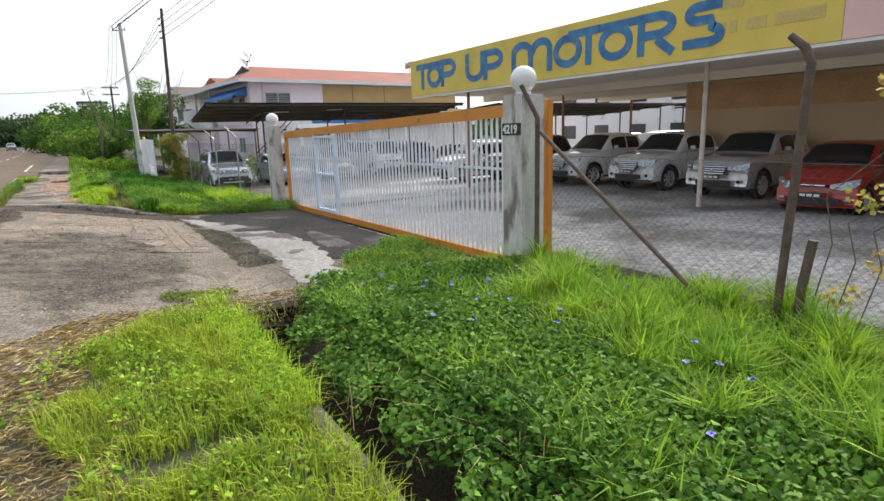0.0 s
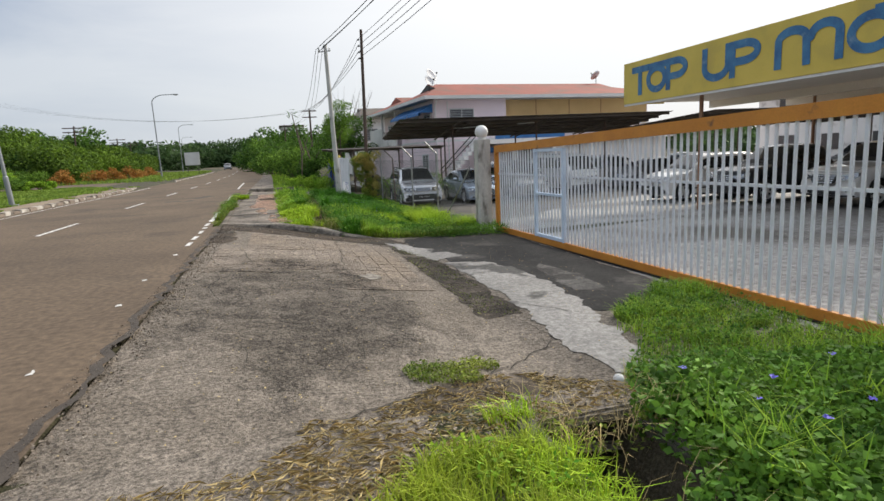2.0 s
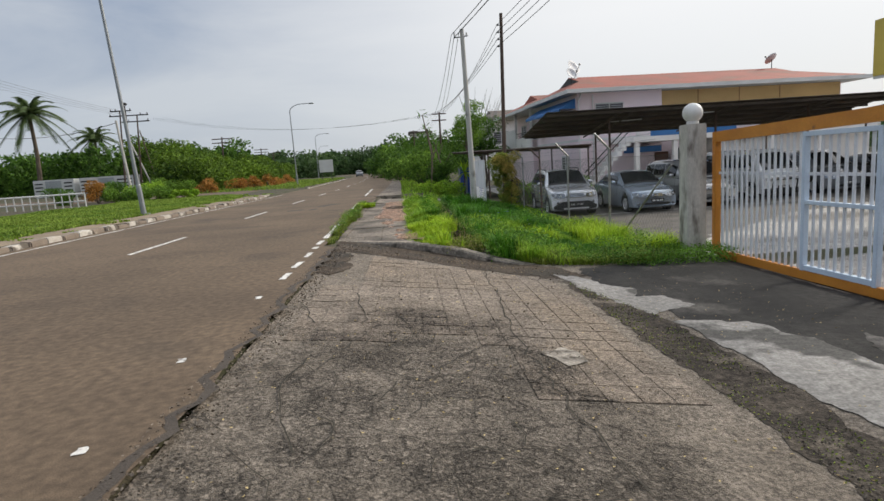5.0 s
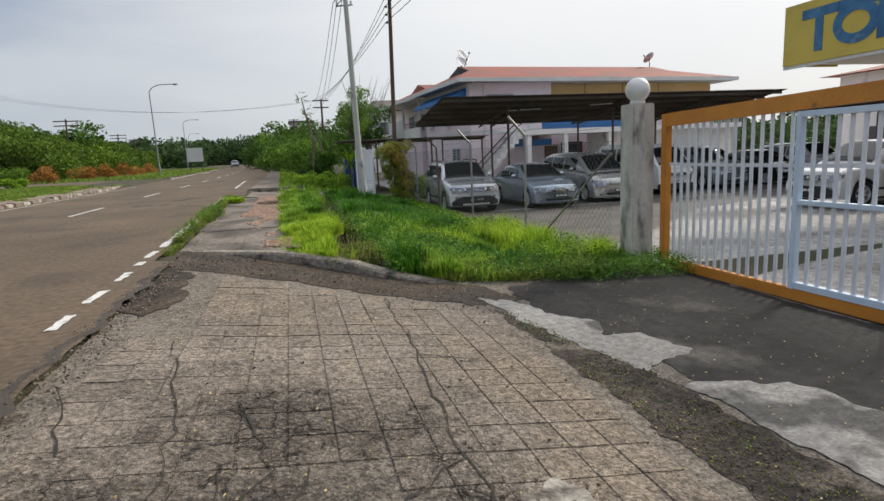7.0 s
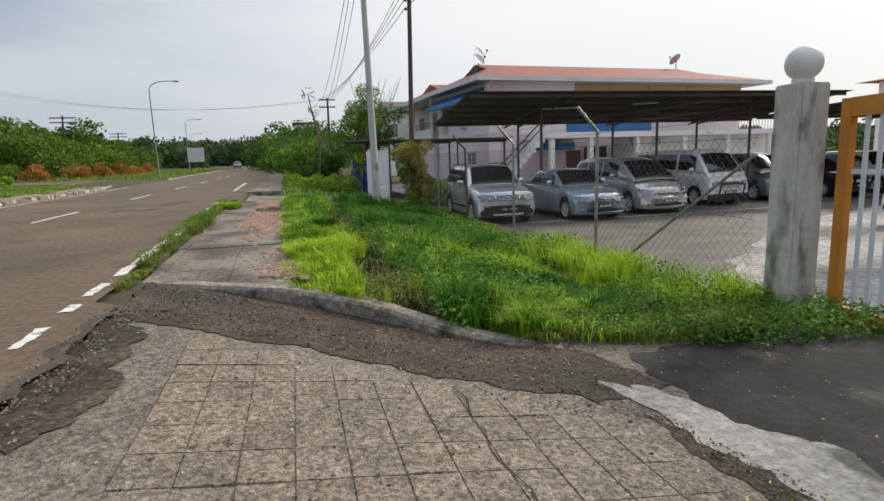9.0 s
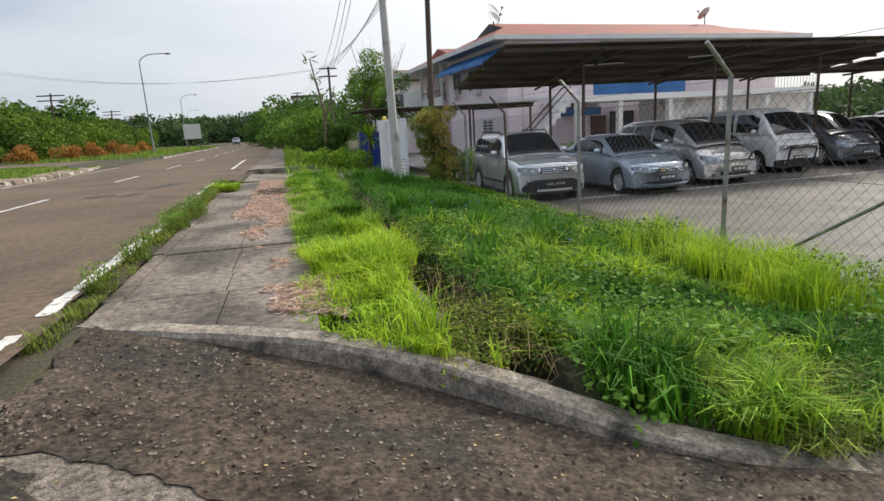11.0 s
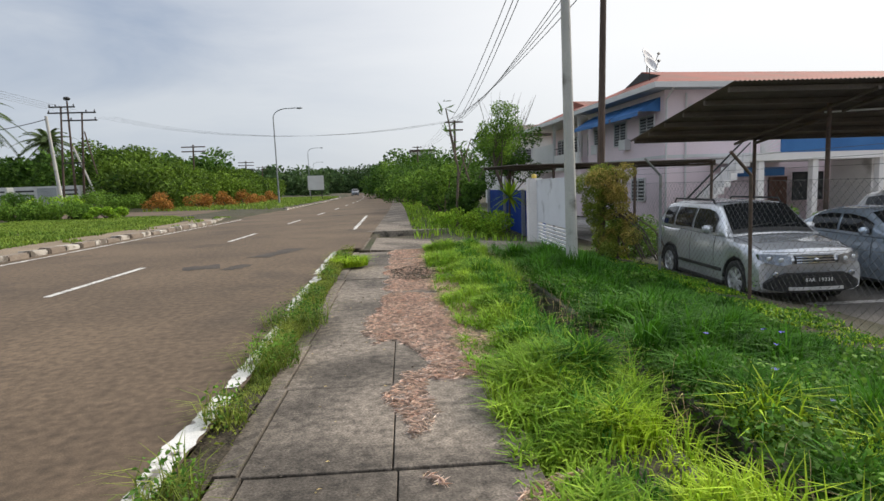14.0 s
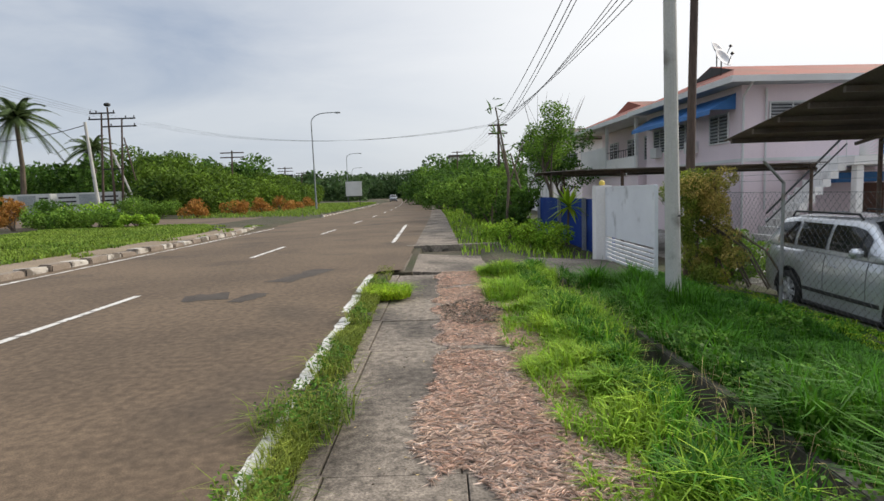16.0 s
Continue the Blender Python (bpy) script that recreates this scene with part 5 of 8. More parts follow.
lo = [bm.verts.new((0.02 * math.sin(i * math.pi / 2), 35.4 + 11.4 * i / n, -0.5)) for i in range(n + 1)]
hi = [bm.verts.new((0.02 * math.sin(i * math.pi / 2), 35.4 + 11.4 * i / n, 1.12)) for i in range(n + 1)]
for i in range(n):
    bm.faces.new((lo[i], lo[i + 1], hi[i + 1], hi[i]))
ob = part("sheet", bm, surf("blue_sheet", (0.018, 0.055, 0.30), (0.025, 0.075, 0.36), 1, 30, 0.45, 0, amount=0.08), bf)
ob.modifiers.new("thick", "SOLIDIFY").thickness = 0.004
for yy in (38.2, 42.0, 46.6):
    part("post", bx(-0.16, -0.04, yy, yy + 0.12, -0.5, 1.15, 0.01), surf("pale_post", (0.4, 0.42, 0.46), (0.34, 0.36, 0.4), 3, 30, 0.8, 0.1), bf)
sc = carport(2.6, 9.5, 36.2, 1.95, 44.5, 2.15, [(3.9, 36.5), (6.6, 36.5), (9.2, 36.5), (3.9, 44.2), (9.2, 44.2)], "low dark sheet carport of the neighbouring house", -0.85, 5)

# ---- second drive and the footpath beyond ----
tagged(part("drive_slab", bx(-2.35, 2.9, 31.35, 34.6, -0.75, -0.36, 0.02), PAVE), "grey concrete drive crossing the drain", "driveway", kind="structure")
for ob in (bpy.data.objects["drive_slab"],):
    for v in ob.data.vertices:
        if v.co.z > -0.5:
            v.co.z = ramp_of(v.co.x, (-2.4, -0.02), (0, -0.22), (3, -0.36))
path2 = thing("pavement_far", Matrix.Identity(4), "concrete footpath running on beside the road", "pavement", kind="structure")
y0 = 36.3
while y0 < 96:
    y1 = y0 + 2.4
    c = centre(y0 + 1.2) - centre(0)
    part("slab", bx(c - 2.1 - 0.012 * (y0 - 36), c - 0.75 - 0.012 * (y0 - 36), y0 + 0.01, y1 - 0.01, -0.3, 0.0, 0.01), PAVE, path2)
    y0 = y1
tagged(part("kerb_end", bx(-2.2, 0.4, 36.05, 36.29, -0.5, 0.02, 0.02), KERB), "dark worn kerb end of the footpath", "kerb", kind="structure")


# ---- poles, cables, lamps ----
def wires(th, a, b, sag, r=0.012, n=14):
    a, b = Vector(a), Vector(b)
    pts = [a.lerp(b, i / n) - Vector((0, 0, sag * 4 * (i / n) * (1 - i / n))) for i in range(n + 1)]
    part("cable", tb(pts, r, 4), BLACK, th)


pole = thing("utility_pole", pose(2.18, 28.6, -0.45), "slender pale concrete utility pole in the grass", "utility pole")
part("shaft", tb([(0, 0, -0.2), (-0.12, 0.05, 6.75)], [0.115, 0.075], 14), POLECONC, pole)
part("bracket", tb([(-0.42, 0.05, 6.45), (0.1, 0.05, 6.5)], 0.02, 6), DARKMETAL, pole)
for k in range(2):
    part("insulator", tb([(-0.4 + 0.45 * k, 0.05, 6.48), (-0.4 + 0.45 * k, 0.05, 6.62)], 0.035, 8), TRIMWHITE, pole)
part("step_bolt", tb([(0.02, -0.12, 1.45), (0.02, 0.14, 1.45)], 0.012, 6), DARKMETAL, pole)
wood = thing("utility_pole", pose(4.02, 32.45, -0.5), "dark tarred timber utility pole with insulators", "utility pole")
part("shaft", tb([(0, 0, -0.2), (0.25, 0.3, 8.3)], [0.10, 0.07], 12), POLEWOOD, wood)
for k in range(4):
    part("insulator", tb([(0.12, 0.28, 6.9 + 0.3 * k), (0.03, 0.25, 6.9 + 0.3 * k)], 0.04, 8), DARKMETAL, wood)
far_poles = []
for x, y, h in ((3.05, 63, 6.85), (1.0, 100, 7.6)):
    th = thing("utility_pole", pose(x, y, -0.4), "distant timber utility pole with crossarms", "utility pole", "far poles")
    part("shaft", tb([(0, 0, -0.2), (0.05, 0, h)], [0.12, 0.08], 8), POLEWOOD, th)
    for z in (h - 0.2, h - 0.8):
        part("crossarm", bx(-0.7, 0.7, -0.05, 0.05, z, z + 0.1), POLEWOOD, th)
    far_poles.append((x, y, h))
NEAR_X = 6.0
cables = thing("cable_bundle", pose(0, 0, 0), "black overhead cables between the poles", "cables")
for k, (x, z) in enumerate(((1.66, 6.1), (1.75, 6.0), (1.95, 6.2))):
    wires(cables, (x, 28.65, z), (2.6 + 0.4 * k, 63, 6.3 - 0.25 * (k % 2)), 0.5)
    wires(cables, (x, 28.65, z), (NEAR_X + 0.25 * k, -8, 7.2 + 0.1 * k), 0.45)
for k in range(4):
    wires(cables, (4.05, 32.7, 6.4 + 0.3 * k), (2.5 + 0.35 * k, 63, 6.4), 0.5)
    wires(cables, (4.05, 32.7, 6.4 + 0.3 * k), (7.0 + 0.2 * k, -8, 7.6 + 0.4 * k), 0.5)
    wires(cables, (2.5 + 0.35 * k, 63, 6.4), (-27.3 + 0.5 * k, 70, 8.3), 1.4, 0.006)
    wires(cables, (2.5 + 0.35 * k, 63, 6.4), (0.5 + 0.35 * k, 100, 7.0), 0.6, 0.007)
    wires(cables, (-30.5 + 0.6 * k, 70, 8.9), (-23.0 + 0.5 * k, -10, 13.0), 1.6, 0.008, 20)


def street_lamp(x, y, h, lean, arm):
    z0 = height(x, y)
    th = thing("street_lamp", pose(x, y, z0, 0, lean), "grey steel street lamp with curved arm", "street lamp", "street lamps along the road")
    part("column", tb([(0, 0, -0.1), (0, 0, 1.2), (0, 0, 1.25), (0, 0, h - 0.9)], [0.105, 0.1, 0.075, 0.055], 12), LAMPMETAL, th)
    c = [(1.1 * arm * (1 - math.cos(radians(a))), 0, h - 0.9 + 0.9 * math.sin(radians(a))) for a in range(0, 81, 10)]
    part("arm", tb(c + [(arm * 1.75, 0, h + 0.02)], 0.045, 10), LAMPMETAL, th)
    bm = ball(bmesh.new(), (arm * 2.0, 0, h - 0.01), 0.34, 12, 8, 0.28)
    for v in bm.verts:
        v.co.y *= 0.4
    part("head", bm, LAMPMETAL, th, "", True)
    part("base_plate", bx(-0.2, 0.2, -0.2, 0.2, -0.02, 0.05, 0.01), LAMPMETAL, th)


street_lamp(-11.2, 30.6, 10.4, -3.5, 1.0)
street_lamp(-14.1, 79, 9.7, -0.5, 1.35)
street_lamp(-20.0, 135, 9.7, 0.0, 1.35)
street_lamp(-28.0, 192, 9.7, 0.5, 1.35)

# ---- far side: transformer structure, cabinets, rail, sign ----
hp = thing("pylon_frame", pose(-29.9, 70, 0.5), "tall frame of leaning timber poles with steel crossarms", "power pole")
for x0, x1, h in ((-0.75, -0.15, 8.75), (0.35, 0.4, 9.2), (0.95, 1.55, 8.2)):
    part("pole_leg", tb([(x0, 0, -0.3), (x1, 0, h)], [0.11, 0.07], 8), POLEWOOD, hp)
for x0, x1, z in ((-1.15, 1.0, 8.65), (-1.3, 2.7, 8.15), (-0.1, 2.75, 7.5), (-0.5, 1.4, 3.9)):
    part("crossarm", bx(x0, x1, -0.06, 0.06, z, z + 0.11), DARKMETAL, hp)
for x0, z in ((-1.1, 8.76), (-0.6, 8.76), (0.9, 8.76), (-1.2, 8.26), (1.9, 8.26), (2.6, 8.26), (2.6, 7.61), (0.6, 7.61)):
    part("insulator", tb([(x0, 0, z), (x0, 0, z + 0.18)], 0.05, 6), DARKMETAL, hp)
part("float_lamp", ball(bmesh.new(), (0.4, 0, 9.4), 0.28, 10, 6, 0.6), DARKMETAL, hp, "", True)
part("stay", tb([(2.9, 0, 0), (1.6, 0, 6.6)], 0.06, 6), POLEWOOD, hp)
part("stay", tb([(2.2, 0.5, 0), (0.4, 0.2, 5.4)], 0.09, 6), POLECONC, hp)
lp = thing("leaning_pole", pose(-26.7, 63, 0.5), "leaning pale concrete pole with a cable", "utility pole")
part("shaft", tb([(0, 0, -0.2), (-0.55, 0, 7.0)], [0.15, 0.1], 10), POLECONC, lp)
wires(lp, (-0.5, 0, 6.8), (-14, 4, 6.4), 0.5, 0.03)
CAB = surf("white_cabinet", (0.62, 0.62, 0.60), (0.54, 0.54, 0.52), 0.6, 20, 0.6, 0, amount=0.05, stain=(0.4, 0.38, 0.35), stain_scale=0.5, stain_at=(0.6, 0.75))
for x, w in ((-41.4, 4.6), (-35.4, 6.2)):
    g = thing("generator_container", pose(x, 77, 0.45), "white boxed generator set with grey doors", "generator", "generators by the trees")
    part("box", bx(-w / 2, w / 2, -1.2, 1.2, 0.15, 2.2, 0.05), CAB, g)
    part("skid", bx(-w / 2, w / 2, -1.1, 1.1, 0, 0.145), DARKMETAL, g)
    part("door", bx(-0.9, 0.9, -1.24, -1.204, 0.3, 2.05, 0.01), surf("grey_door", (0.36, 0.38, 0.38), (0.3, 0.32, 0.32), 1, 20, 0.6, 0), g, "grey panel door")
    for k in (0.9, 1.3, 1.7):
        part("vent", bx(-w / 2 + 0.2, -1.2, -1.23, -1.204, k, k + 0.15), DARKMETAL, g)
        part("vent", bx(1.2, w / 2 - 0.2, -1.23, -1.204, k, k + 0.15), DARKMETAL, g)
rail = thing("culvert_railing", pose(-21.0, 42.0, 0.25, 0, 0, 18), "white painted railing over a culvert", "railing")
part("rail", tb([(-3.2, 0, 0.85), (1.2, 0, 0.85)], 0.05, 8), TRIMWHITE, rail)
part("rail", tb([(-3.2, 0, 0.4), (1.2, 0, 0.4)], 0.04, 8), TRIMWHITE, rail)
for k in range(12):
    part("post", tb([(-3.2 + 0.4 * k, 0, -0.2), (-3.2 + 0.4 * k, 0, 0.88)], 0.04, 6), TRIMWHITE, rail)
sb = thing("roadside_board", pose(-12.2, 92, 0.1), "small white sign board on posts", "sign")
part("panel", bx(-1.0, 1.0, -0.04, 0.04, 1.4, 3.2, 0.01), TRIMWHITE, sb)
for xx in (-0.7, 0.7):
    part("post", tb([(xx, 0.08, 0), (xx, 0.08, 3.0)], 0.05, 6), DARKMETAL, sb)
hb = thing("billboard", pose(-48, 190, 0.3), "distant dark billboard on tall posts", "billboard")
part("panel", bx(-3, 3, -0.2, 0.2, 6.6, 8.2, 0.03), DARKMETAL, hb)
for xx in (-3, 3):
    part("post", tb([(xx * .8, 0.5, 0), (xx * .8, 0.5, 7)], 0.2, 8), DARKMETAL, hb)
for x, y, h in ((-24.5, 84, 6.6), (-28, 118, 6.5), (-33, 150, 7)):
    th = thing("utility_pole", pose(x, y, 0.3), "distant timber utility pole with crossarms", "utility pole", "far poles")
    part("shaft", tb([(0, 0, -0.2), (0.3, 0, h)], [0.13, 0.09], 8), POLEWOOD, th)
    for z in (h - 0.3, h - 0.8):
        part("crossarm", bx(-1.0, 1.6, -0.06, 0.06, z, z + 0.12), POLEWOOD, th)


# ---- vehicles ----
def paint(name, c, metal=0.35, rough=0.28):
    return surf(name, c, tuple(v * 0.9 for v in c), 1.2, 400, rough, 0.0, metal=metal, amount=0.05, coat=0.8, space="Object", stain=tuple(v * 0.75 for v in c), stain_scale=1.3, stain_at=(0.55, 0.85))


AUTOGLASS = surf("tinted_auto_glass", (0.014, 0.016, 0.018), (0.02, 0.022, 0.024), 2, 40, 0.06, 0, amount=0.05, spec=0.6, space="Object")
CLEARLAMP = surf("headlamp_lens", (0.86, 0.87, 0.88), (0.55, 0.57, 0.59), 9, 60, 0.12, 0, metal=0.3, amount=0.25, coat=1.0, space="Object")
CHROME = surf("chrome", (0.66, 0.67, 0.68), (0.56, 0.57, 0.58), 4, 60, 0.16, 0, metal=0.95, amount=0.05, space="Object")
HEADHOUSE = surf("lamp_reflector", (0.36, 0.38, 0.40), (0.20, 0.21, 0.23), 14, 60, 0.14, 0, metal=0.8, amount=0.3, coat=1.0, space="Object")
ALLOY = surf("alloy", (0.74, 0.74, 0.74), (0.62, 0.62, 0.62), 6, 60, 0.35, 0, metal=0.4, amount=0.1, space="Object")
TRIMBLACK = surf("black_plastic", (0.022, 0.022, 0.023), (0.03, 0.03, 0.031), 5, 80, 0.55, 0.1, amount=0.15, space="Object")
SILVER, SILVERBLUE, BEIGE = paint("silver_paint", (0.74, 0.76, 0.79), 0.55, 0.24), paint("silver_blue_paint", (0.50, 0.58, 0.67), 0.55, 0.24), paint("champagne_paint", (0.58, 0.57, 0.56), 0.5, 0.24)
CARWHITE, CARRED, CARBLACK, CARGREY = paint("white_paint", (0.86, 0.86, 0.85), 0.0), paint("red_paint", (0.42, 0.03, 0.025), 0.1), paint("black_paint", (0.02, 0.02, 0.022), 0.2), paint("grey_paint", (0.22, 0.23, 0.25), 0.5)

KINDS = {
    "suv": dict(L=4.5, W=1.78, H=1.68, top=[(0, .74), (.02, .92), (.10, 1.0), (.27, 1.08), (.95, 1.12), (1, 1.0)], roof=[(.25, 1.08), (.40, 1.60), (.46, 1.655), (.80, 1.66), (.90, 1.60), (.985, 1.12)], ws=(.265, .415), side=[(.36, .555), (.575, .745), (.765, .88)], rear=(.90, .97), wh=(.19, .79), r=.345, gc=.24),
    "sedan": dict(L=4.5, W=1.70, H=1.47, top=[(0, .62), (.02, .76), (.12, .88), (.28, .97), (.80, 1.02), (.97, 1.0), (1, .85)], roof=[(.25, .96), (.42, 1.40), (.50, 1.46), (.62, 1.46), (.70, 1.40), (.86, 1.02)], ws=(.27, .43), side=[(.37, .545), (.56, .715)], rear=(.72, .84), wh=(.19, .775), r=.315, gc=.19),
    "mpv": dict(L=4.75, W=1.80, H=1.77, top=[(0, .66), (.02, .82), (.08, .95), (.20, 1.08), (.96, 1.12), (1, .95)], roof=[(.13, 1.04), (.34, 1.62), (.45, 1.75), (.82, 1.75), (.92, 1.66), (.99, 1.12)], ws=(.155, .36), side=[(.34, .53), (.55, .73), (.75, .89)], rear=(.92, .975), wh=(.19, .79), r=.325, gc=.19),
    "van": dict(L=4.7, W=1.70, H=1.98, top=[(0, .80), (.01, 1.0), (.05, 1.12), (.10, 1.16), (.97, 1.18), (1, 1.0)], roof=[(.04, 1.1), (.17, 1.78), (.24, 1.93), (.92, 1.95), (.96, 1.88), (.995, 1.2)], ws=(.05, .18), side=[(.17, .36), (.39, .62), (.65, .90)], rear=(.955, .98), wh=(.17, .77), r=.32, gc=.22),
    "pickup": dict(L=5.3, W=1.85, H=1.80, top=[(0, .80), (.015, 1.02), (.08, 1.12), (.27, 1.20), (.64, 1.22), (.65, 1.16), (1, 1.14)], roof=[(.25, 1.19), (.36, 1.70), (.41, 1.775), (.57, 1.78), (.62, 1.70), (.66, 1.2)], ws=(.26, .37), side=[(.345, .48), (.495, .605)], rear=(.625, .65), wh=(.175, .76), r=.385, gc=.32),
    "hatch": dict(L=3.9, W=1.68, H=1.55, top=[(0, .66), (.02, .80), (.12, .93), (.24, 1.0), (.95, 1.05), (1, .85)], roof=[(.22, .99), (.40, 1.46), (.48, 1.53), (.80, 1.52), (.90, 1.42), (.98, 1.05)], ws=(.235, .41), side=[(.38, .57), (.59, .77)], rear=(.90, .965), wh=(.19, .82), r=.31, gc=.2),
}
WHEELS = {}


def wheel_meshes(r):
    if r in WHEELS:
        return WHEELS[r]
    def lathe(prof, seg=24):
        bm = bmesh.new()
        rings = [[bm.verts.new((x, q * math.cos(2 * math.pi * k / seg), q * math.sin(2 * math.pi * k / seg))) for k in range(seg)] for x, q in prof]
        for a, b in zip(rings, rings[1:]):
            for k in range(seg):
                bm.faces.new((a[k], a[(k + 1) % seg], b[(k + 1) % seg], b[k]))
        return bm
    tyre = from_bm("tyre", lathe([(-.09, r * .66), (-.105, r * .72), (-.105, r * .92), (-.085, r), (.085, r), (.105, r * .92), (.105, r * .72), (.09, r * .66)]), BLACK, True)
    bm = lathe([(.085, r * .68), (.10, r * .66), (.085, r * .62), (.02, r * .60)])
    for k in range(7):
        box(bm, .05, .085, -.035, .035, r * .10, r * .63, 0.006, pose(0, 0, 0, 360 * k / 7))
    bmesh.ops.create_cone(bm, cap_ends=True, segments=16, radius1=r * .2, radius2=r * .17, depth=.05, matrix=pose(.07, 0, 0, 0, 90))
    rim = from_bm("rim", bm, ALLOY)
    bm = bmesh.new()
    bmesh.ops.create_cone(bm, cap_ends=True, segments=20, radius1=r * .60, radius2=r * .60, depth=.02, matrix=pose(.01, 0, 0, 0, 90))
    disc = from_bm("brake_disc", bm, TRIMBLACK)
    WHEELS[r] = (tyre, rim, disc)
    return WHEELS[r]


# bow and rake of the nose; grille, lamps and intake as (half-width share, low, high) below the bonnet lip
NOSES = {
    "suv": dict(bow=.20, rake=.25, grille=[(.36, -.205, -.075)], bars=3, lamp=[(.43, -.205, -.085), (.60, -.235, -.06), (.80, -.20, -.045), (.93, -.14, -.05)], intake=[(.52, .02, .33), (.80, .05, .21), (.88, .08, .16)], fog=(.70, .30)),
    "sedan": dict(bow=.30, rake=.35, grille=[(.24, -.185, -.085)], bars=2, lamp=[(.36, -.17, -.115), (.58, -.20, -.08), (.80, -.185, -.04), (.93, -.12, -.05)], intake=[(.48, .09, .17), (.58, .10, .16)], fog=(.74, .13)),
    "mpv": dict(bow=.34, rake=.45, grille=[(.40, -.15, -.10)], bars=1, lamp=[(.44, -.17, -.12), (.62, -.22, -.09), (.84, -.20, -.02), (.94, -.12, .0)], intake=[(.42, .09, .18), (.52, .10, .17)], fog=(.74, .12)),
    "van": dict(bow=.08, rake=.05, grille=[(.44, -.30, -.19)], bars=2, lamp=[(.52, -.32, -.18), (.84, -.32, -.18)], intake=[(.90, -.02, .20), (.97, .0, .18)], fog=(.60, .09)),
    "pickup": dict(bow=.22, rake=.16, grille=[(.34, -.33, -.09), (.42, -.25, -.10)], bars=4, lamp=[(.44, -.20, -.13), (.66, -.24, -.10), (.88, -.19, -.03), (.96, -.13, -.03)], intake=[(.44, .08, .23), (.52, .10, .22)], fog=(.74, .20)),
    "hatch": dict(bow=.28, rake=.4, grille=[(.30, -.16, -.10)], bars=1, lamp=[(.40, -.18, -.11), (.66, -.22, -.06), (.88, -.17, -.0), (.95, -.09, .01)], intake=[(.50, .06, .20), (.64, .09, .17)], fog=(.76, .15)),
}


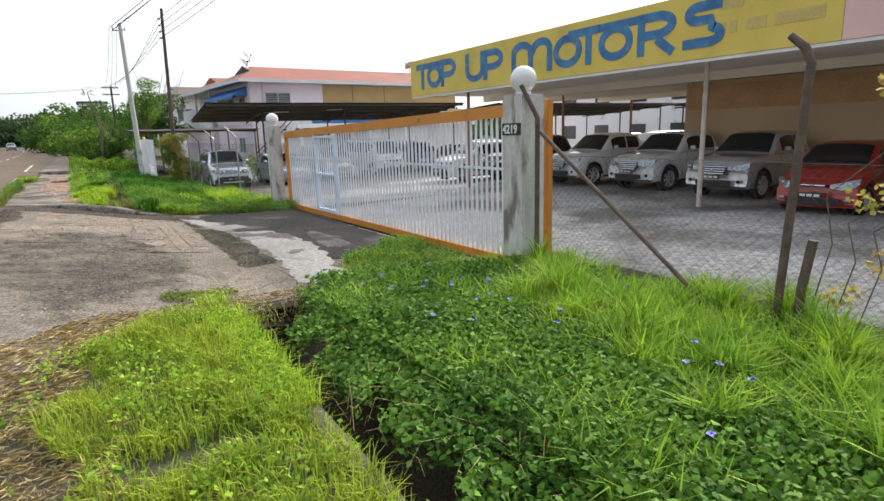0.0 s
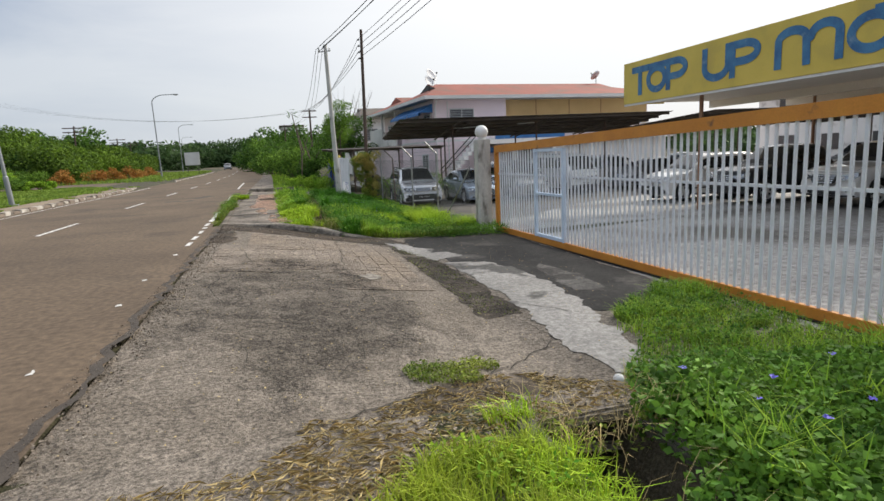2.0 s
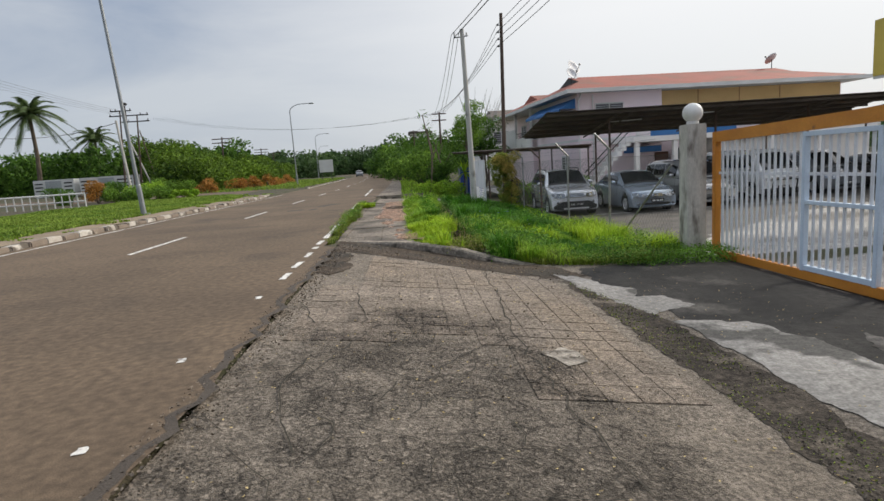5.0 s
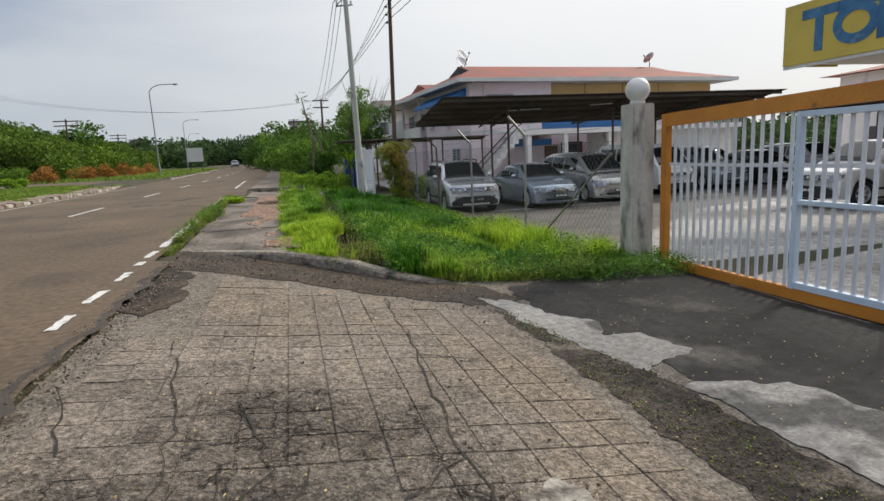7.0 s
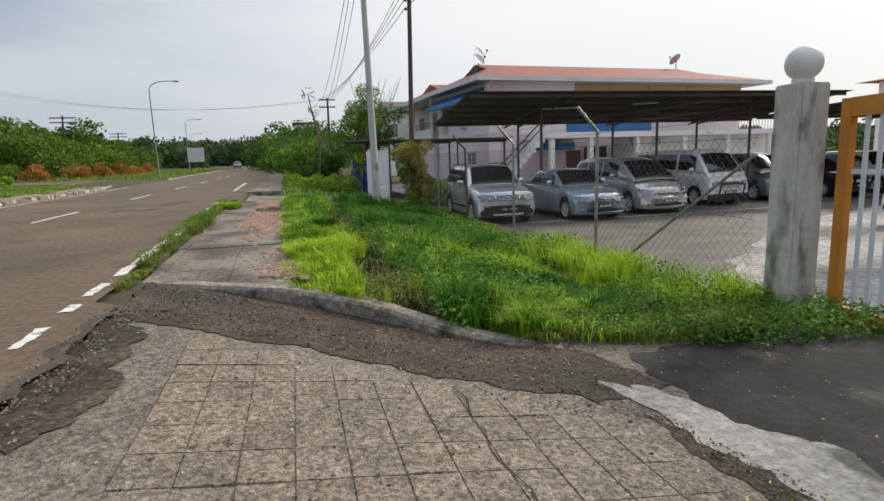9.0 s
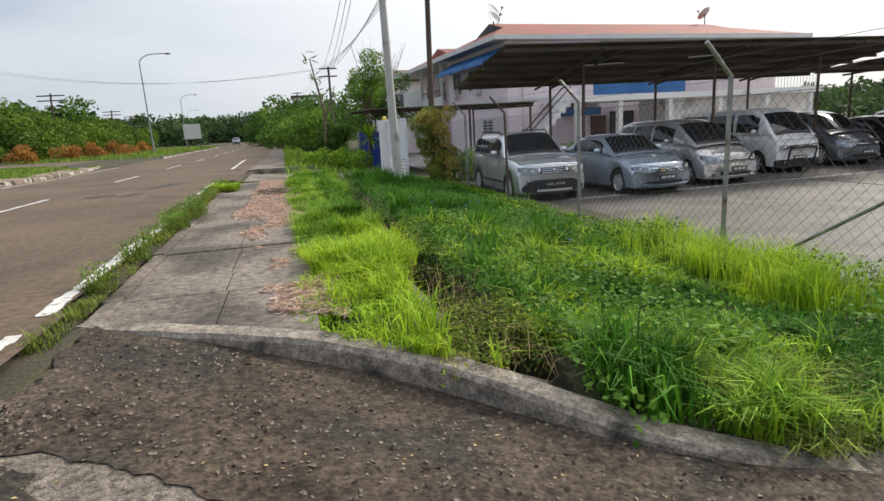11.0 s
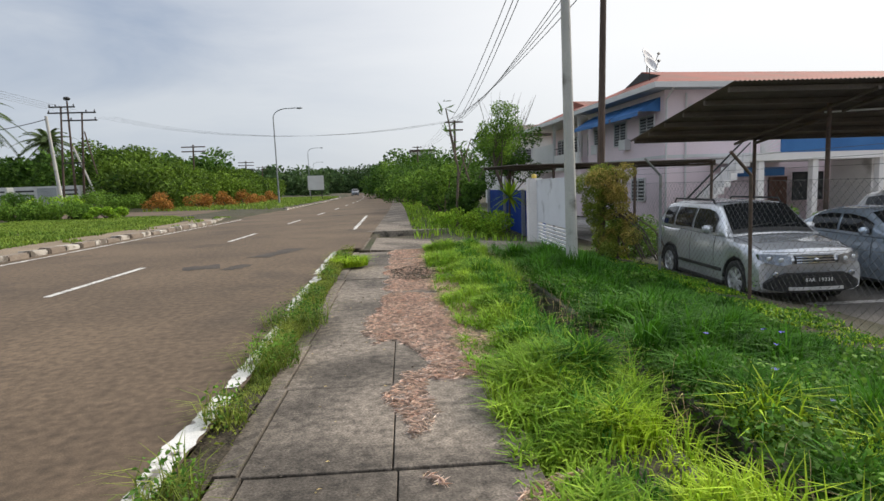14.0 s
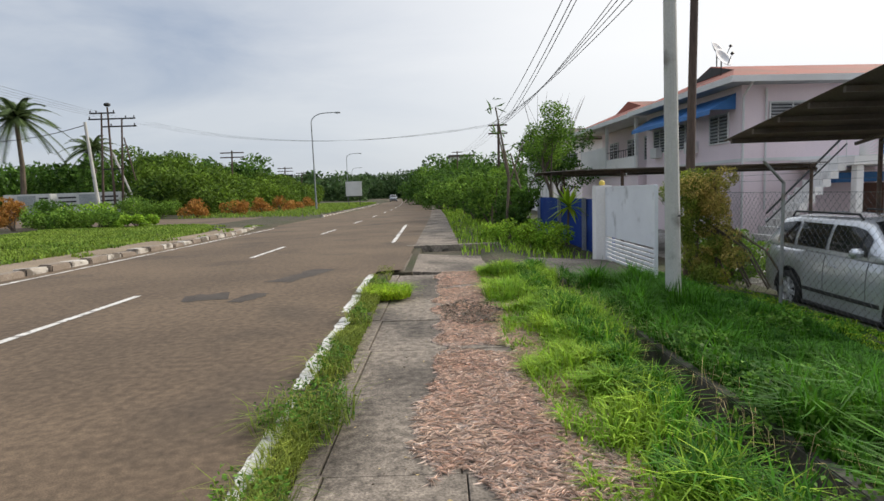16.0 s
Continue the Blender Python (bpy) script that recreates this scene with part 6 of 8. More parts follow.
def car(kind, m, mat, label, extras=(), category="car", group=""):
    k, nose = KINDS[kind], NOSES[kind]
    L, W, H, r, gc = k["L"], k["W"], k["H"], k["r"], k["gc"]
    hw = W / 2
    th = thing("parked_" + {"suv": "suv", "sedan": "sedan", "mpv": "minivan", "van": "van", "pickup": "pickup_truck", "hatch": "hatchback"}[kind], m, label, category, group)
    half = lambda f: hw * ramp_of(f, (0, .95), (.03, .975), (.08, .99), (.2, 1), (.82, 1), (.95, .97), (1, .93))
    top = lambda f: ramp_of(f, *k["top"])
    zf = top(.02)

    def warp(x, y, z):
        """The nose bows back to the corners and leans back above the bumper; the tail bows a little."""
        a = min(1.0, abs(x) / hw) ** 2.6
        q = max(0.0, min(1.0, 1 - y / (.20 * L)))
        t = max(0.0, (y / L - .86) / .14)
        return Vector((x, y + q * (nose["bow"] * a + nose["rake"] * max(0.0, min(z, zf + .1) - gc - .32)) - t * .16 * a, z))

    def bot(f):
        z = gc + (0.05 if f < .02 else 0) + (0.06 if f > .97 else 0)
        for c in k["wh"]:
            d = abs(f - c) * L
            if d < r * 1.2:
                z = max(z, r + math.sqrt(max(0, (r * 1.2) ** 2 - d * d)) * 0.98)
        return min(z, top(f) - 0.16)
    fr = sorted({0, .006, .014, .022, .035, .05, .065, .08, .95, .965, .98, .992, 1} | {round(.09 + .0125 * i, 4) for i in range(69)} | {f for f, _ in k["top"]})
    bm = bmesh.new()
    rings = []
    for f in fr:
        w, zt, zb = half(f), top(f), bot(f)
        lip = .018 if zt - zb > .3 else .008
        pr = [(0, zb), (w * .45, zb), (w * .90, zb), (w * .965, zb + lip), (w * .99, lerp(zb, zt, .25)), (w, lerp(zb, zt, .52)), (w * .995, lerp(zb, zt, .70)), (w * .975, lerp(zb, zt, .86)), (w * .945, zt - .03), (w * .88, zt - .002), (w * .72, zt + .008), (w * .4, zt + .024), (0, zt + .03)]
        ring = [(x, z) for x, z in pr] + [(-x, z) for x, z in pr[-2:0:-1]]
        rings.append([bm.verts.new(warp(x, f * L, z)) for x, z in ring])
    n = len(rings[0])
    for a, b in zip(rings, rings[1:]):
        for i in range(n):
            bm.faces.new((a[i], a[(i + 1) % n], b[(i + 1) % n], b[i]))
    # nose and tail closed by rows of quads, so that they follow the bow
    for ring in (rings[0], rings[-1]):
        h = n // 2
        for i in range(h):
            q = (ring[i], ring[i + 1], ring[(n - i - 1) % n], ring[(n - i) % n])
            if len(set(q)) > 2:
                bm.faces.new(list(dict.fromkeys(q)))
    body = part("body", bm, mat, th, "", True)
    body.data.set_sharp_from_angle(angle=radians(38))
    # cabin over the belt line
    r0, r1 = k["roof"][0][0], k["roof"][-1][0]
    def cab(f, u, off=0.0):
        zt, zr = top(f) - 0.01, max(ramp_of(f, *k["roof"]), top(f))
        wb = half(f) * .935
        wr = wb * lerp(1.0, .80 if kind != "van" else .88, min(1, (zr - zt) / 0.55))
        a = abs(u)
        if a > .55:
            q = (1 - a) / .45
            x, z = lerp(wb, wr, q) + 0.03 * math.sin(q * math.pi), lerp(zt, zr - .035 * min(1, (zr - zt) / .2), q)
            nx, nz = 0.93, 0.35
        else:
            j = a / .55
            x, z = wr * j * 0.985, zr + .035 * (1 - j * j) - 0.02 * j ** 6
            nx, nz = 0.0, 0.7
        y = f * L - (off * 0.6 if a <= .55 and f < .5 else 0) + (off * 0.6 if a <= .55 and f > .6 else 0)
        bowed = .10 * (abs(u) if a <= .55 else .55) ** 2 * max(0.0, 1 - abs(f - k["ws"][0]) / .22)
        return Vector((math.copysign(x + off * nx, u) if u else 0, y + bowed * L * .25, z + off * nz))
    us = [-1, -.94, -.85, -.74, -.64, -.57, -.53, -.4, -.2, 0, .2, .4, .53, .57, .64, .74, .85, .94, 1]
    fs = [lerp(r0, r1, i / 44) for i in range(45)]
    bm = bmesh.new()
    g = [[bm.verts.new(cab(f, u)) for u in us] for f in fs]
    for a, b in zip(g, g[1:]):
        for i in range(len(us) - 1):
            bm.faces.new((a[i], a[i + 1], b[i + 1], b[i]))
    cabin = part("cabin", bm, mat, th, "", True)
    cabin.data.set_sharp_from_angle(angle=radians(38))

    def glass(name, fa, fb, ua, ub, nf=10, nu=8, off=.012, material=AUTOGLASS, label="dark tinted window"):
        bm = bmesh.new()
        g = [[bm.verts.new(cab(lerp(fa, fb, i / nf), lerp(ua, ub, j / nu), off)) for j in range(nu + 1)] for i in range(nf + 1)]
        for a, b in zip(g, g[1:]):
            for j in range(nu):
                bm.faces.new((a[j], a[j + 1], b[j + 1], b[j]))
        part(name, bm, material, th, label, True)
    w0, w1 = k["ws"]
    glass("windscreen", w0 + .012, w1 - .008, -.50, .50)
    glass("cowl", w0 - .004, w0 + .014, -.50, .50, 2, 8, .016, TRIMBLACK, "black plastic cowl")
    for ua, ub in ((-.30, .02), (.08, .36)):
        part("wiper", tb([cab(w0 + .014, ua, .03), cab(lerp(w0, w1, .16), lerp(ua, ub, .5), .035), cab(lerp(w0, w1, .20), ub, .035)], .009, 5), TRIMBLACK, th, "black wiper")
    glass("rear_window", *k["rear"], -.46, .46, 6)
    for fa, fb in k["side"]:
        for s in (1, -1):
            glass("side_window", fa, fb, s * .95, s * .62, 8, 4)
    # wheels in dark arches
    tyre, rim, disc = wheel_meshes(r)
    for f in k["wh"]:
        for s in (1, -1):
            w = new("wheel")
            w.parent = th
            w.matrix_local = pose(s * (hw - .115), f * L, r, 0, 0, 0 if s > 0 else 180)
            for nm, me in (("tyre", tyre), ("rim", rim), ("brake_disc", disc)):
                o = new(nm, me)
                o.parent = w
            bm = bmesh.new()
            arc = [[bm.verts.new((s * x, f * L + q * math.cos(a), r + q * math.sin(a) * .97)) for a in [math.pi * i / 14 for i in range(15)]] for x, q in ((hw - .012, r * 1.195), (hw - .03, r * 1.14), (hw - .40, r * 1.14))]
            for a, b in zip(arc, arc[1:]):
                for i in range(14):
                    bm.faces.new((a[i], a[i + 1], b[i + 1], b[i]))
            part("arch_liner", bm, TRIMBLACK, th, "black wheel arch liner")
    part("underbody", bx(-hw + .26, hw - .26, .10 * L, .93 * L, gc - .02, gc + .32, .02), TRIMBLACK, th)

    # front end: bands that follow the nose
    def band(name, cols, material, out=.012, depth=.05, label=""):
        P = []
        for (xa, la, ha), (xb, lb, hb) in zip(cols, cols[1:]):
            c = max(1, int(abs(xb - xa) / .08))
            P += [(lerp(xa, xb, i / c), lerp(la, lb, i / c), lerp(ha, hb, i / c)) for i in range(c)]
        P.append(cols[-1])
        bm = bmesh.new()
        F = [[bm.verts.new(warp(x, 0, z) + Vector((0, d, 0))) for d, z in ((-out, lo), (-out, hi), (depth, hi), (depth, lo))] for x, lo, hi in P]
        for a, b in zip(F, F[1:]):
            for i in range(4):
                bm.faces.new((a[i], b[i], b[(i + 1) % 4], a[(i + 1) % 4]))
        bm.faces.new(F[0]), bm.faces.new(F[-1][::-1])
        return part(name, bm, material, th, label)

    def both(cols, z0):
        """A band across the middle from its right half."""
        c = [(a * hw, z0 + lo, z0 + hi) for a, lo, hi in cols]
        return [(-x, lo, hi) for x, lo, hi in c[::-1]] + c
    gr = both(nose["grille"], zf)
    band("grille", gr, TRIMBLACK, .008, .05, "black grille")
    glo, ghi, gw = zf + nose["grille"][0][1], zf + nose["grille"][0][2], nose["grille"][-1][0] * hw
    for i in range(nose["bars"]):
        z = lerp(glo, ghi, (i + .5) / nose["bars"])
        gwz = gw if nose["bars"] < 4 else gw * (.82 + .18 * i / 3)
        band("grille_bar", [(-gwz * .97, z - .010, z + .010), (gwz * .97, z - .010, z + .010)], CHROME, .020, .01, "chrome grille bar")
    part("badge", ball(bmesh.new(), warp(0, -.022, lerp(glo, ghi, .5)), .042, 12, 6, .8), CHROME, th, "plain chrome badge", True)
    band("bonnet_gap", [(-hw * .86, zf - .025, zf - .018), (hw * .86, zf - .025, zf - .018)], TRIMBLACK, .003, .02)
    it = both(nose["intake"], gc)
    band("lower_intake", it, TRIMBLACK, .010, .06, "black lower bumper")
    for s in (1, -1):
        lamp = [(s * a * hw, zf + lo, zf + hi) for a, lo, hi in nose["lamp"]]
        band("headlamp", lamp, HEADHOUSE, .010, .06, "clear headlamp")
        for q, rad in ((.33, .05), (.70, .045)):
            a0 = lerp(nose["lamp"][0][0], nose["lamp"][-1][0], q)
            z0 = zf + ramp_of(a0, *[(a, (lo + hi) / 2) for a, lo, hi in nose["lamp"]])
            bm = ball(bmesh.new(), (0, 0, 0), 1, 12, 8)
            bmesh.ops.transform(bm, matrix=Matrix.Translation(warp(s * a0 * hw, -.004, z0)) @ Matrix.Diagonal((rad, .022, rad * .85, 1)), verts=bm.verts)
            part("lamp_lens", bm, CLEARLAMP, th, "bright round lens", True)
        fx, fz = nose["fog"]
        bm = ball(bmesh.new(), (0, 0, 0), 1, 12, 8)
        bmesh.ops.transform(bm, matrix=Matrix.Translation(warp(s * fx * hw, -.002, gc + fz)) @ Matrix.Diagonal((.06, .02, .05, 1)), verts=bm.verts)
        part("fog_lamp", bm, HEADHOUSE if kind != "pickup" else TRIMBLACK, th, "", True)
        part("bonnet_seam", tb([warp(s * half(f) * .84, f * L, top(f) + .003) for f in (.03, .08, .14, .2, w0 - .005)], .005, 4), TRIMBLACK, th)
        fm = k["side"][0][0] + .012
        bm = bx(-.10, .10, -.05, .05, -.07, .07, .03)
        bmesh.ops.transform(bm, matrix=pose(s * (hw + .075), fm * L, top(fm) + .10, 0, 0, -s * 8), verts=bm.verts)
        part("wing_mirror", bm, mat, th, "", True)
        for fa, fb in k["side"][:2]:
            part("door_handle", bx(min(s * (hw - .015), s * (hw + .022)), max(s * (hw - .015), s * (hw + .022)), (fb - .055) * L, (fb - .012) * L, top(.5) - .20, top(.5) - .165, .008), mat, th)
        for fa in [q[0] - .008 for q in k["side"][:2]] + [k["side"][1][1] + .008]:
            zt, zb = top(.5), gc + .05
            pts = [(s * (half(fa) * c + .0015), fa * L, lerp(zb, zt, v)) for v, c in ((.10, .98), (.25, .99), (.52, 1.0), (.70, .995), (.86, .975), (.95, .95))]
            if all(abs(fa - c) * L > r * 1.25 for c in k["wh"]):
                part("door_seam", tb(pts, .004, 4), TRIMBLACK, th)
        part("side_moulding", bx(min(s * (hw - .03), s * (hw + .008)), max(s * (hw - .03), s * (hw + .008)), (k["wh"][0] * L + r * 1.3), (k["wh"][1] * L - r * 1.3), gc + .20, gc + .26, .006), TRIMBLACK if kind == "suv" else mat, th)
        part("sill", bx(min(s * (hw - .10), s * (hw - .018)), max(s * (hw - .10), s * (hw - .018)), (k["wh"][0] * L + r * 1.22), (k["wh"][1] * L - r * 1.22), gc - .035, gc + .03, .012), TRIMBLACK, th, "black sill")
        part("tail_lamp", bx(min(s * W * .36, s * W * .435), max(s * W * .36, s * W * .435), L - .20, L - .05, top(.97) - .32, top(.97) - .08, .01), CARRED, th, "red tail lamp")
    pz = gc + (.17 if kind == "suv" else .20 if kind != "pickup" else .26)
    py = warp(0, 0, pz + .05).y
    part("number_plate", bx(-.24, .24, py - .034, py - .012, pz, pz + .11, .004), PLATEBLACK, th, "black number plate")
    if "rails" in extras:
        for i, ch in enumerate("SAA 1933"):
            if ch != " ":
                letters(ch, .078, .002, pose(-.205 + .052 * i, py - .0355, pz + .029, 90), PLATEWHITE, th, "plate_character", "white plate character", 0.95, 0.002)
        part("plate_mark", bx(.215, .232, py - .038, py - .0345, pz + .029, pz + .083), PLATEWHITE, th, "unreadable last plate character")
        for s in (1, -1):
            part("roof_rail", tb([(s * W * .36, .45 * L, H - .04), (s * W * .36, .47 * L, H + .035), (s * W * .35, .84 * L, H + .03), (s * W * .345, .86 * L, H - .05)], .018, 8), TRIMBLACK, th)
        band("skid_plate", [(-.50 * hw, gc + .055, gc + .105), (.50 * hw, gc + .055, gc + .105)], ALLOY, .035, .01, "bright skid plate")
    else:
        for i in range(3):
            part("plate_mark", bx(-.20 + .14 * i, -.09 + .14 * i, py - .038, py - .0345, pz + .028, pz + .084), PLATEWHITE, th, "unreadable white plate characters")
    if "bull" in extras:
        part("bull_bar", tb([(-.5, -.02, gc + .05), (-.5, -.12, gc + .48), (-.4, -.14, gc + .55), (.4, -.14, gc + .55), (.5, -.12, gc + .48), (.5, -.02, gc + .05)], .028, 8), TRIMBLACK, th, "black bull bar")
    if kind == "pickup":
        part("bed_floor", bx(-hw + .12, hw - .12, .665 * L, .985 * L, 1.17, 1.185), TRIMBLACK, th, "dark load bed liner")
        band("bumper_bar", [(-.90 * hw, gc + .02, gc + .07), (.90 * hw, gc + .02, gc + .07)], TRIMBLACK, .012, .05, "black bumper lip")
    return th


ROW = "cars parked in the yard"
car("suv", pose(5.62, 26.75, -0.80, 0, 0, -2), SILVER, "silver compact SUV with roof rails under the carport", ("rails",), group=ROW)
car("sedan", pose(8.42, 26.35, -0.80, 0, 0, 1), SILVERBLUE, "silver-blue saloon car parked under the carport", group=ROW)
car("mpv", pose(11.0, 26.95, -0.81, 0, 0, 2), BEIGE, "champagne minivan with large windscreen under the carport", group=ROW)
car("van", pose(14.35, 28.3, -0.81, 0, 0, 2), CARWHITE, "white boxy van with black bull bar under the carport", ("bull",), category="van", group=ROW)
car("mpv", pose(17.3, 28.6, -0.81, 0, 0, 0), CARGREY, "dark grey minivan under the carport", group=ROW)
car("sedan", pose(20.2, 28.4, -0.81, 0, 0, 0), CARBLACK, "black saloon car in the yard", group=ROW)
car("suv", pose(22.9, 28.4, -0.81, 0, 0, 0), CARWHITE, "white SUV in the yard", group=ROW)
LOT = "cars for sale under the canopy"
car("pickup", pose(14.3, 15.3, -0.55, 0, 0, -92), CARWHITE, "white pickup truck facing the gate", category="pickup truck", group=LOT)
car("pickup", pose(14.5, 12.35, -0.55, 0, 0, -90), CARWHITE, "white pickup truck under the canopy", category="pickup truck", group=LOT)
car("pickup", pose(14.3, 9.3, -0.55, 0, 0, -88), SILVER, "silver pickup truck under the canopy", category="pickup truck", group=LOT)
car("hatch", pose(13.3, 6.3, -0.55, 0, 0, -86), CARRED, "red small car beside the pickups", group=LOT)
car("hatch", pose(13.6, 3.4, -0.55, 0, 0, -86), CARRED, "red small car at the lot's edge", group=LOT)
car("pickup", pose(13.6, 18.3, -0.57, 0, 0, -92), CARBLACK, "black pickup truck under the canopy", category="pickup truck", group=LOT)
car("suv", pose(12.9, 21.2, -0.66, 0, 0, -92), CARWHITE, "white SUV at the end of the sales row", group=LOT)
for x, y, kd, mt, lb in ((26.5, 10.2, "sedan", CARGREY, "grey saloon car in the rear row"), (26.5, 13.2, "suv", CARBLACK, "black SUV in the rear row"), (26.5, 16.4, "sedan", CARWHITE, "white saloon car in the rear row"), (25.5, 21.5, "mpv", SILVER, "silver minivan in the rear row"), (25.5, 24.5, "suv", CARGREY, "grey SUV in the rear row")):
    car(kd, pose(x, y, -0.62, 0, 0, -90), mt, lb, group=LOT)
car("hatch", pose(centre(150) - 1.6, 150, 0.02, 0, 0, 6), CARGREY, "small dark car far down the road")


# ---- plants ----
G = np.random.default_rng(7)


def raw_mesh(name, V, loops, sizes, material):
    me = bpy.data.meshes.new(name)
    if not len(V):
        return me
    me.vertices.add(len(V))
    me.vertices.foreach_set("co", np.ascontiguousarray(V, dtype=np.float32).ravel())
    me.loops.add(len(loops))
    me.loops.foreach_set("vertex_index", loops.astype(np.int32))
    me.polygons.add(len(sizes))
    starts = np.concatenate(([0], np.cumsum(sizes)[:-1]))
    me.polygons.foreach_set("loop_start", starts.astype(np.int32))
    me.polygons.foreach_set("loop_total", sizes.astype(np.int32))
    me.update(calc_edges=True)
    me.materials.append(material)
    return me


def blades(name, P, H, wd, lean, material):
    """Grass blades: a bent strip of a quad and a tip."""
    n = len(P)
    az = G.uniform(0, 2 * np.pi, n)
    d = np.stack([np.cos(az), np.sin(az), np.zeros(n)], 1)
    s = np.stack([-np.sin(az), np.cos(az), np.zeros(n)], 1)
    up = np.array([0, 0, 1.0])
    H, wd, lean = [np.broadcast_to(a, n)[:, None] for a in (H, wd, lean)]
    mid = P + d * lean * H * 0.28 + up * H * 0.58
    tip = P + d * lean * H * 1.0 + up * H * (1.0 - 0.35 * lean)
    V = np.stack([P - s * wd / 2, P + s * wd / 2, mid + s * wd * 0.42, mid - s * wd * 0.42, tip], 1).reshape(-1, 3)
    k = np.arange(n)[:, None] * 5
    loops = np.concatenate([k + 0, k + 1, k + 2, k + 3, k + 3, k + 2, k + 4], 1).ravel()
    sizes = np.tile([4, 3], n)
    return raw_mesh(name, V, loops, sizes, material)


def leaves(name, P, size, flat, material, ratio=0.55):
    """Small folded leaves: two triangles each, turned by chance. flat: 1 lies level, 0 any way."""
    n = len(P)
    a = G.normal(size=(n, 3))
    a[:, 2] *= (1 - flat)
    a /= np.linalg.norm(a, axis=1)[:, None] + 1e-9
    b = G.normal(size=(n, 3))
    b[:, 2] *= (1 - flat)
    b -= a * np.sum(a * b, 1)[:, None]
    b /= np.linalg.norm(b, axis=1)[:, None] + 1e-9
    c = np.cross(a, b)
    size = np.broadcast_to(size, n)[:, None] * G.uniform(0.65, 1.25, (n, 1))
    V = np.stack([P - a * size / 2, P + b * size * ratio / 2 + c * size * 0.12, P + a * size / 2, P - b * size * ratio / 2 + c * size * 0.12], 1).reshape(-1, 3)
    k = np.arange(n)[:, None] * 4
    loops = np.concatenate([k, k + 1, k + 2, k, k + 2, k + 3], 1).ravel()
    return raw_mesh(name, V, loops, np.tile([3, 3], n), material)


def scatter(n, x0, x1, y0, y1, keep=None, clump=0.0, cs=2.0):
    """Points on the ground; keep(x, y) sifts them; clump gathers them into tufts."""
    x, y = G.uniform(x0, x1, n), G.uniform(y0, y1, n)
    if clump:
        t = max(8, int((x1 - x0) * (y1 - y0) * cs * 4))
        cx, cy = G.uniform(x0, x1, t), G.uniform(y0, y1, t)
        i = G.integers(0, t, n)
        f = G.random(n) < clump
        x = np.where(f, cx[i] + G.normal(0, 0.06, n), x)
        y = np.where(f, cy[i] + G.normal(0, 0.06, n), y)
    if keep:
        q = np.array([keep(a, b) for a, b in zip(x, y)], dtype=bool)
        x, y = x[q], y[q]
    z = np.array([height(a, b) for a, b in zip(x, y)])
    return np.stack([x, y, z - 0.01], 1)


def patchy(P, s, lo, hi, k=0.0):
    v = np.array([wob(a, b, s, k) for a, b in P[:, :2]])
    return lo + (hi - lo) * np.clip(0.5 + v * 0.9, 0, 1)


LUSH = leafy("lush_grass", (0.018, 0.082, 0.008), (0.105, 0.285, 0.016), scale=1.8)
BRIGHT = leafy("yellow_green_grass", (0.19, 0.37, 0.018), (0.50, 0.62, 0.04), scale=1.1)
MIDGREEN = leafy("fresh_grass", (0.090, 0.235, 0.018), (0.39, 0.54, 0.05), scale=1.6)
WEED = leafy("creeper_leaves", (0.034, 0.108, 0.014), (0.185, 0.335, 0.045), rough=0.65, scale=1.4)
SHORT = leafy("short_verge_grass", (0.15, 0.26, 0.018), (0.44, 0.50, 0.05), scale=1.3)
VERGE = leafy("mown_verge_grass", (0.10, 0.20, 0.022), (0.30, 0.40, 0.06), scale=0.5, depth=1.3)
DRYGRASS = leafy("dry_grass", (0.42, 0.31, 0.14), (0.56, 0.45, 0.22), trans=0.2)
STRAW = leafy("cut_straw", (0.78, 0.56, 0.45), (0.97, 0.81, 0.69), trans=0.2, scale=2.0, depth=1.3)
OLIVE = leafy("olive_weeds", (0.07, 0.13, 0.018), (0.32, 0.36, 0.06), scale=2.0)
BUSH = leafy("bush_leaves", (0.018, 0.055, 0.010), (0.12, 0.23, 0.030), scale=0.7)
BUSHLIGHT = leafy("light_bush_leaves", (0.032, 0.095, 0.014), (0.22, 0.36, 0.045), scale=0.7)
BELT = leafy("belt_leaves", (0.013, 0.043, 0.008), (0.21, 0.33, 0.036), scale=0.14, depth=1.4)
FARWOOD = leafy("far_wood_leaves", (0.035, 0.075, 0.026), (0.085, 0.14, 0.045), scale=0.08)
RUSTLEAF = leafy("orange_shrub_leaves", (0.30, 0.12, 0.03), (0.40, 0.22, 0.05), scale=0.8)
PALMLEAF = leafy("palm_leaflets", (0.035, 0.06, 0.022), (0.13, 0.18, 0.06), scale=0.4)
VINE = leafy("yellowing_vine", (0.20, 0.27, 0.035), (0.62, 0.44, 0.14), scale=1.2)
BARK = surf("bark", (0.16, 0.125, 0.09), (0.10, 0.08, 0.06), 4, 40, 0.95, 0.5, amount=0.3, stretch=(1, 1, 0.3))
FLOWER = surf("violet_petals", (0.12, 0.10, 0.55), (0.2, 0.16, 0.65), 30, 80, 0.6, 0)


def stuff(name, me, label, category="grass"):
    return tagged(new(name, me), label, category, kind="stuff")


def in_verge(x, y):
    return y < ramp_of(x, (-1.0, 4.0), (-0.6, 4.6), (0.35, 5.5), (1.0, 5.6)) - 0.28


CRUMB = surf("concrete_crumbs", (0.20, 0.165, 0.125), (0.32, 0.27, 0.21), 40, 80, 0.95, 0, amount=0.3)

LOOSE = surf("dark_crumbs", (0.05, 0.042, 0.033), (0.13, 0.11, 0.088), 40, 80, 0.95, 0, amount=0.3)

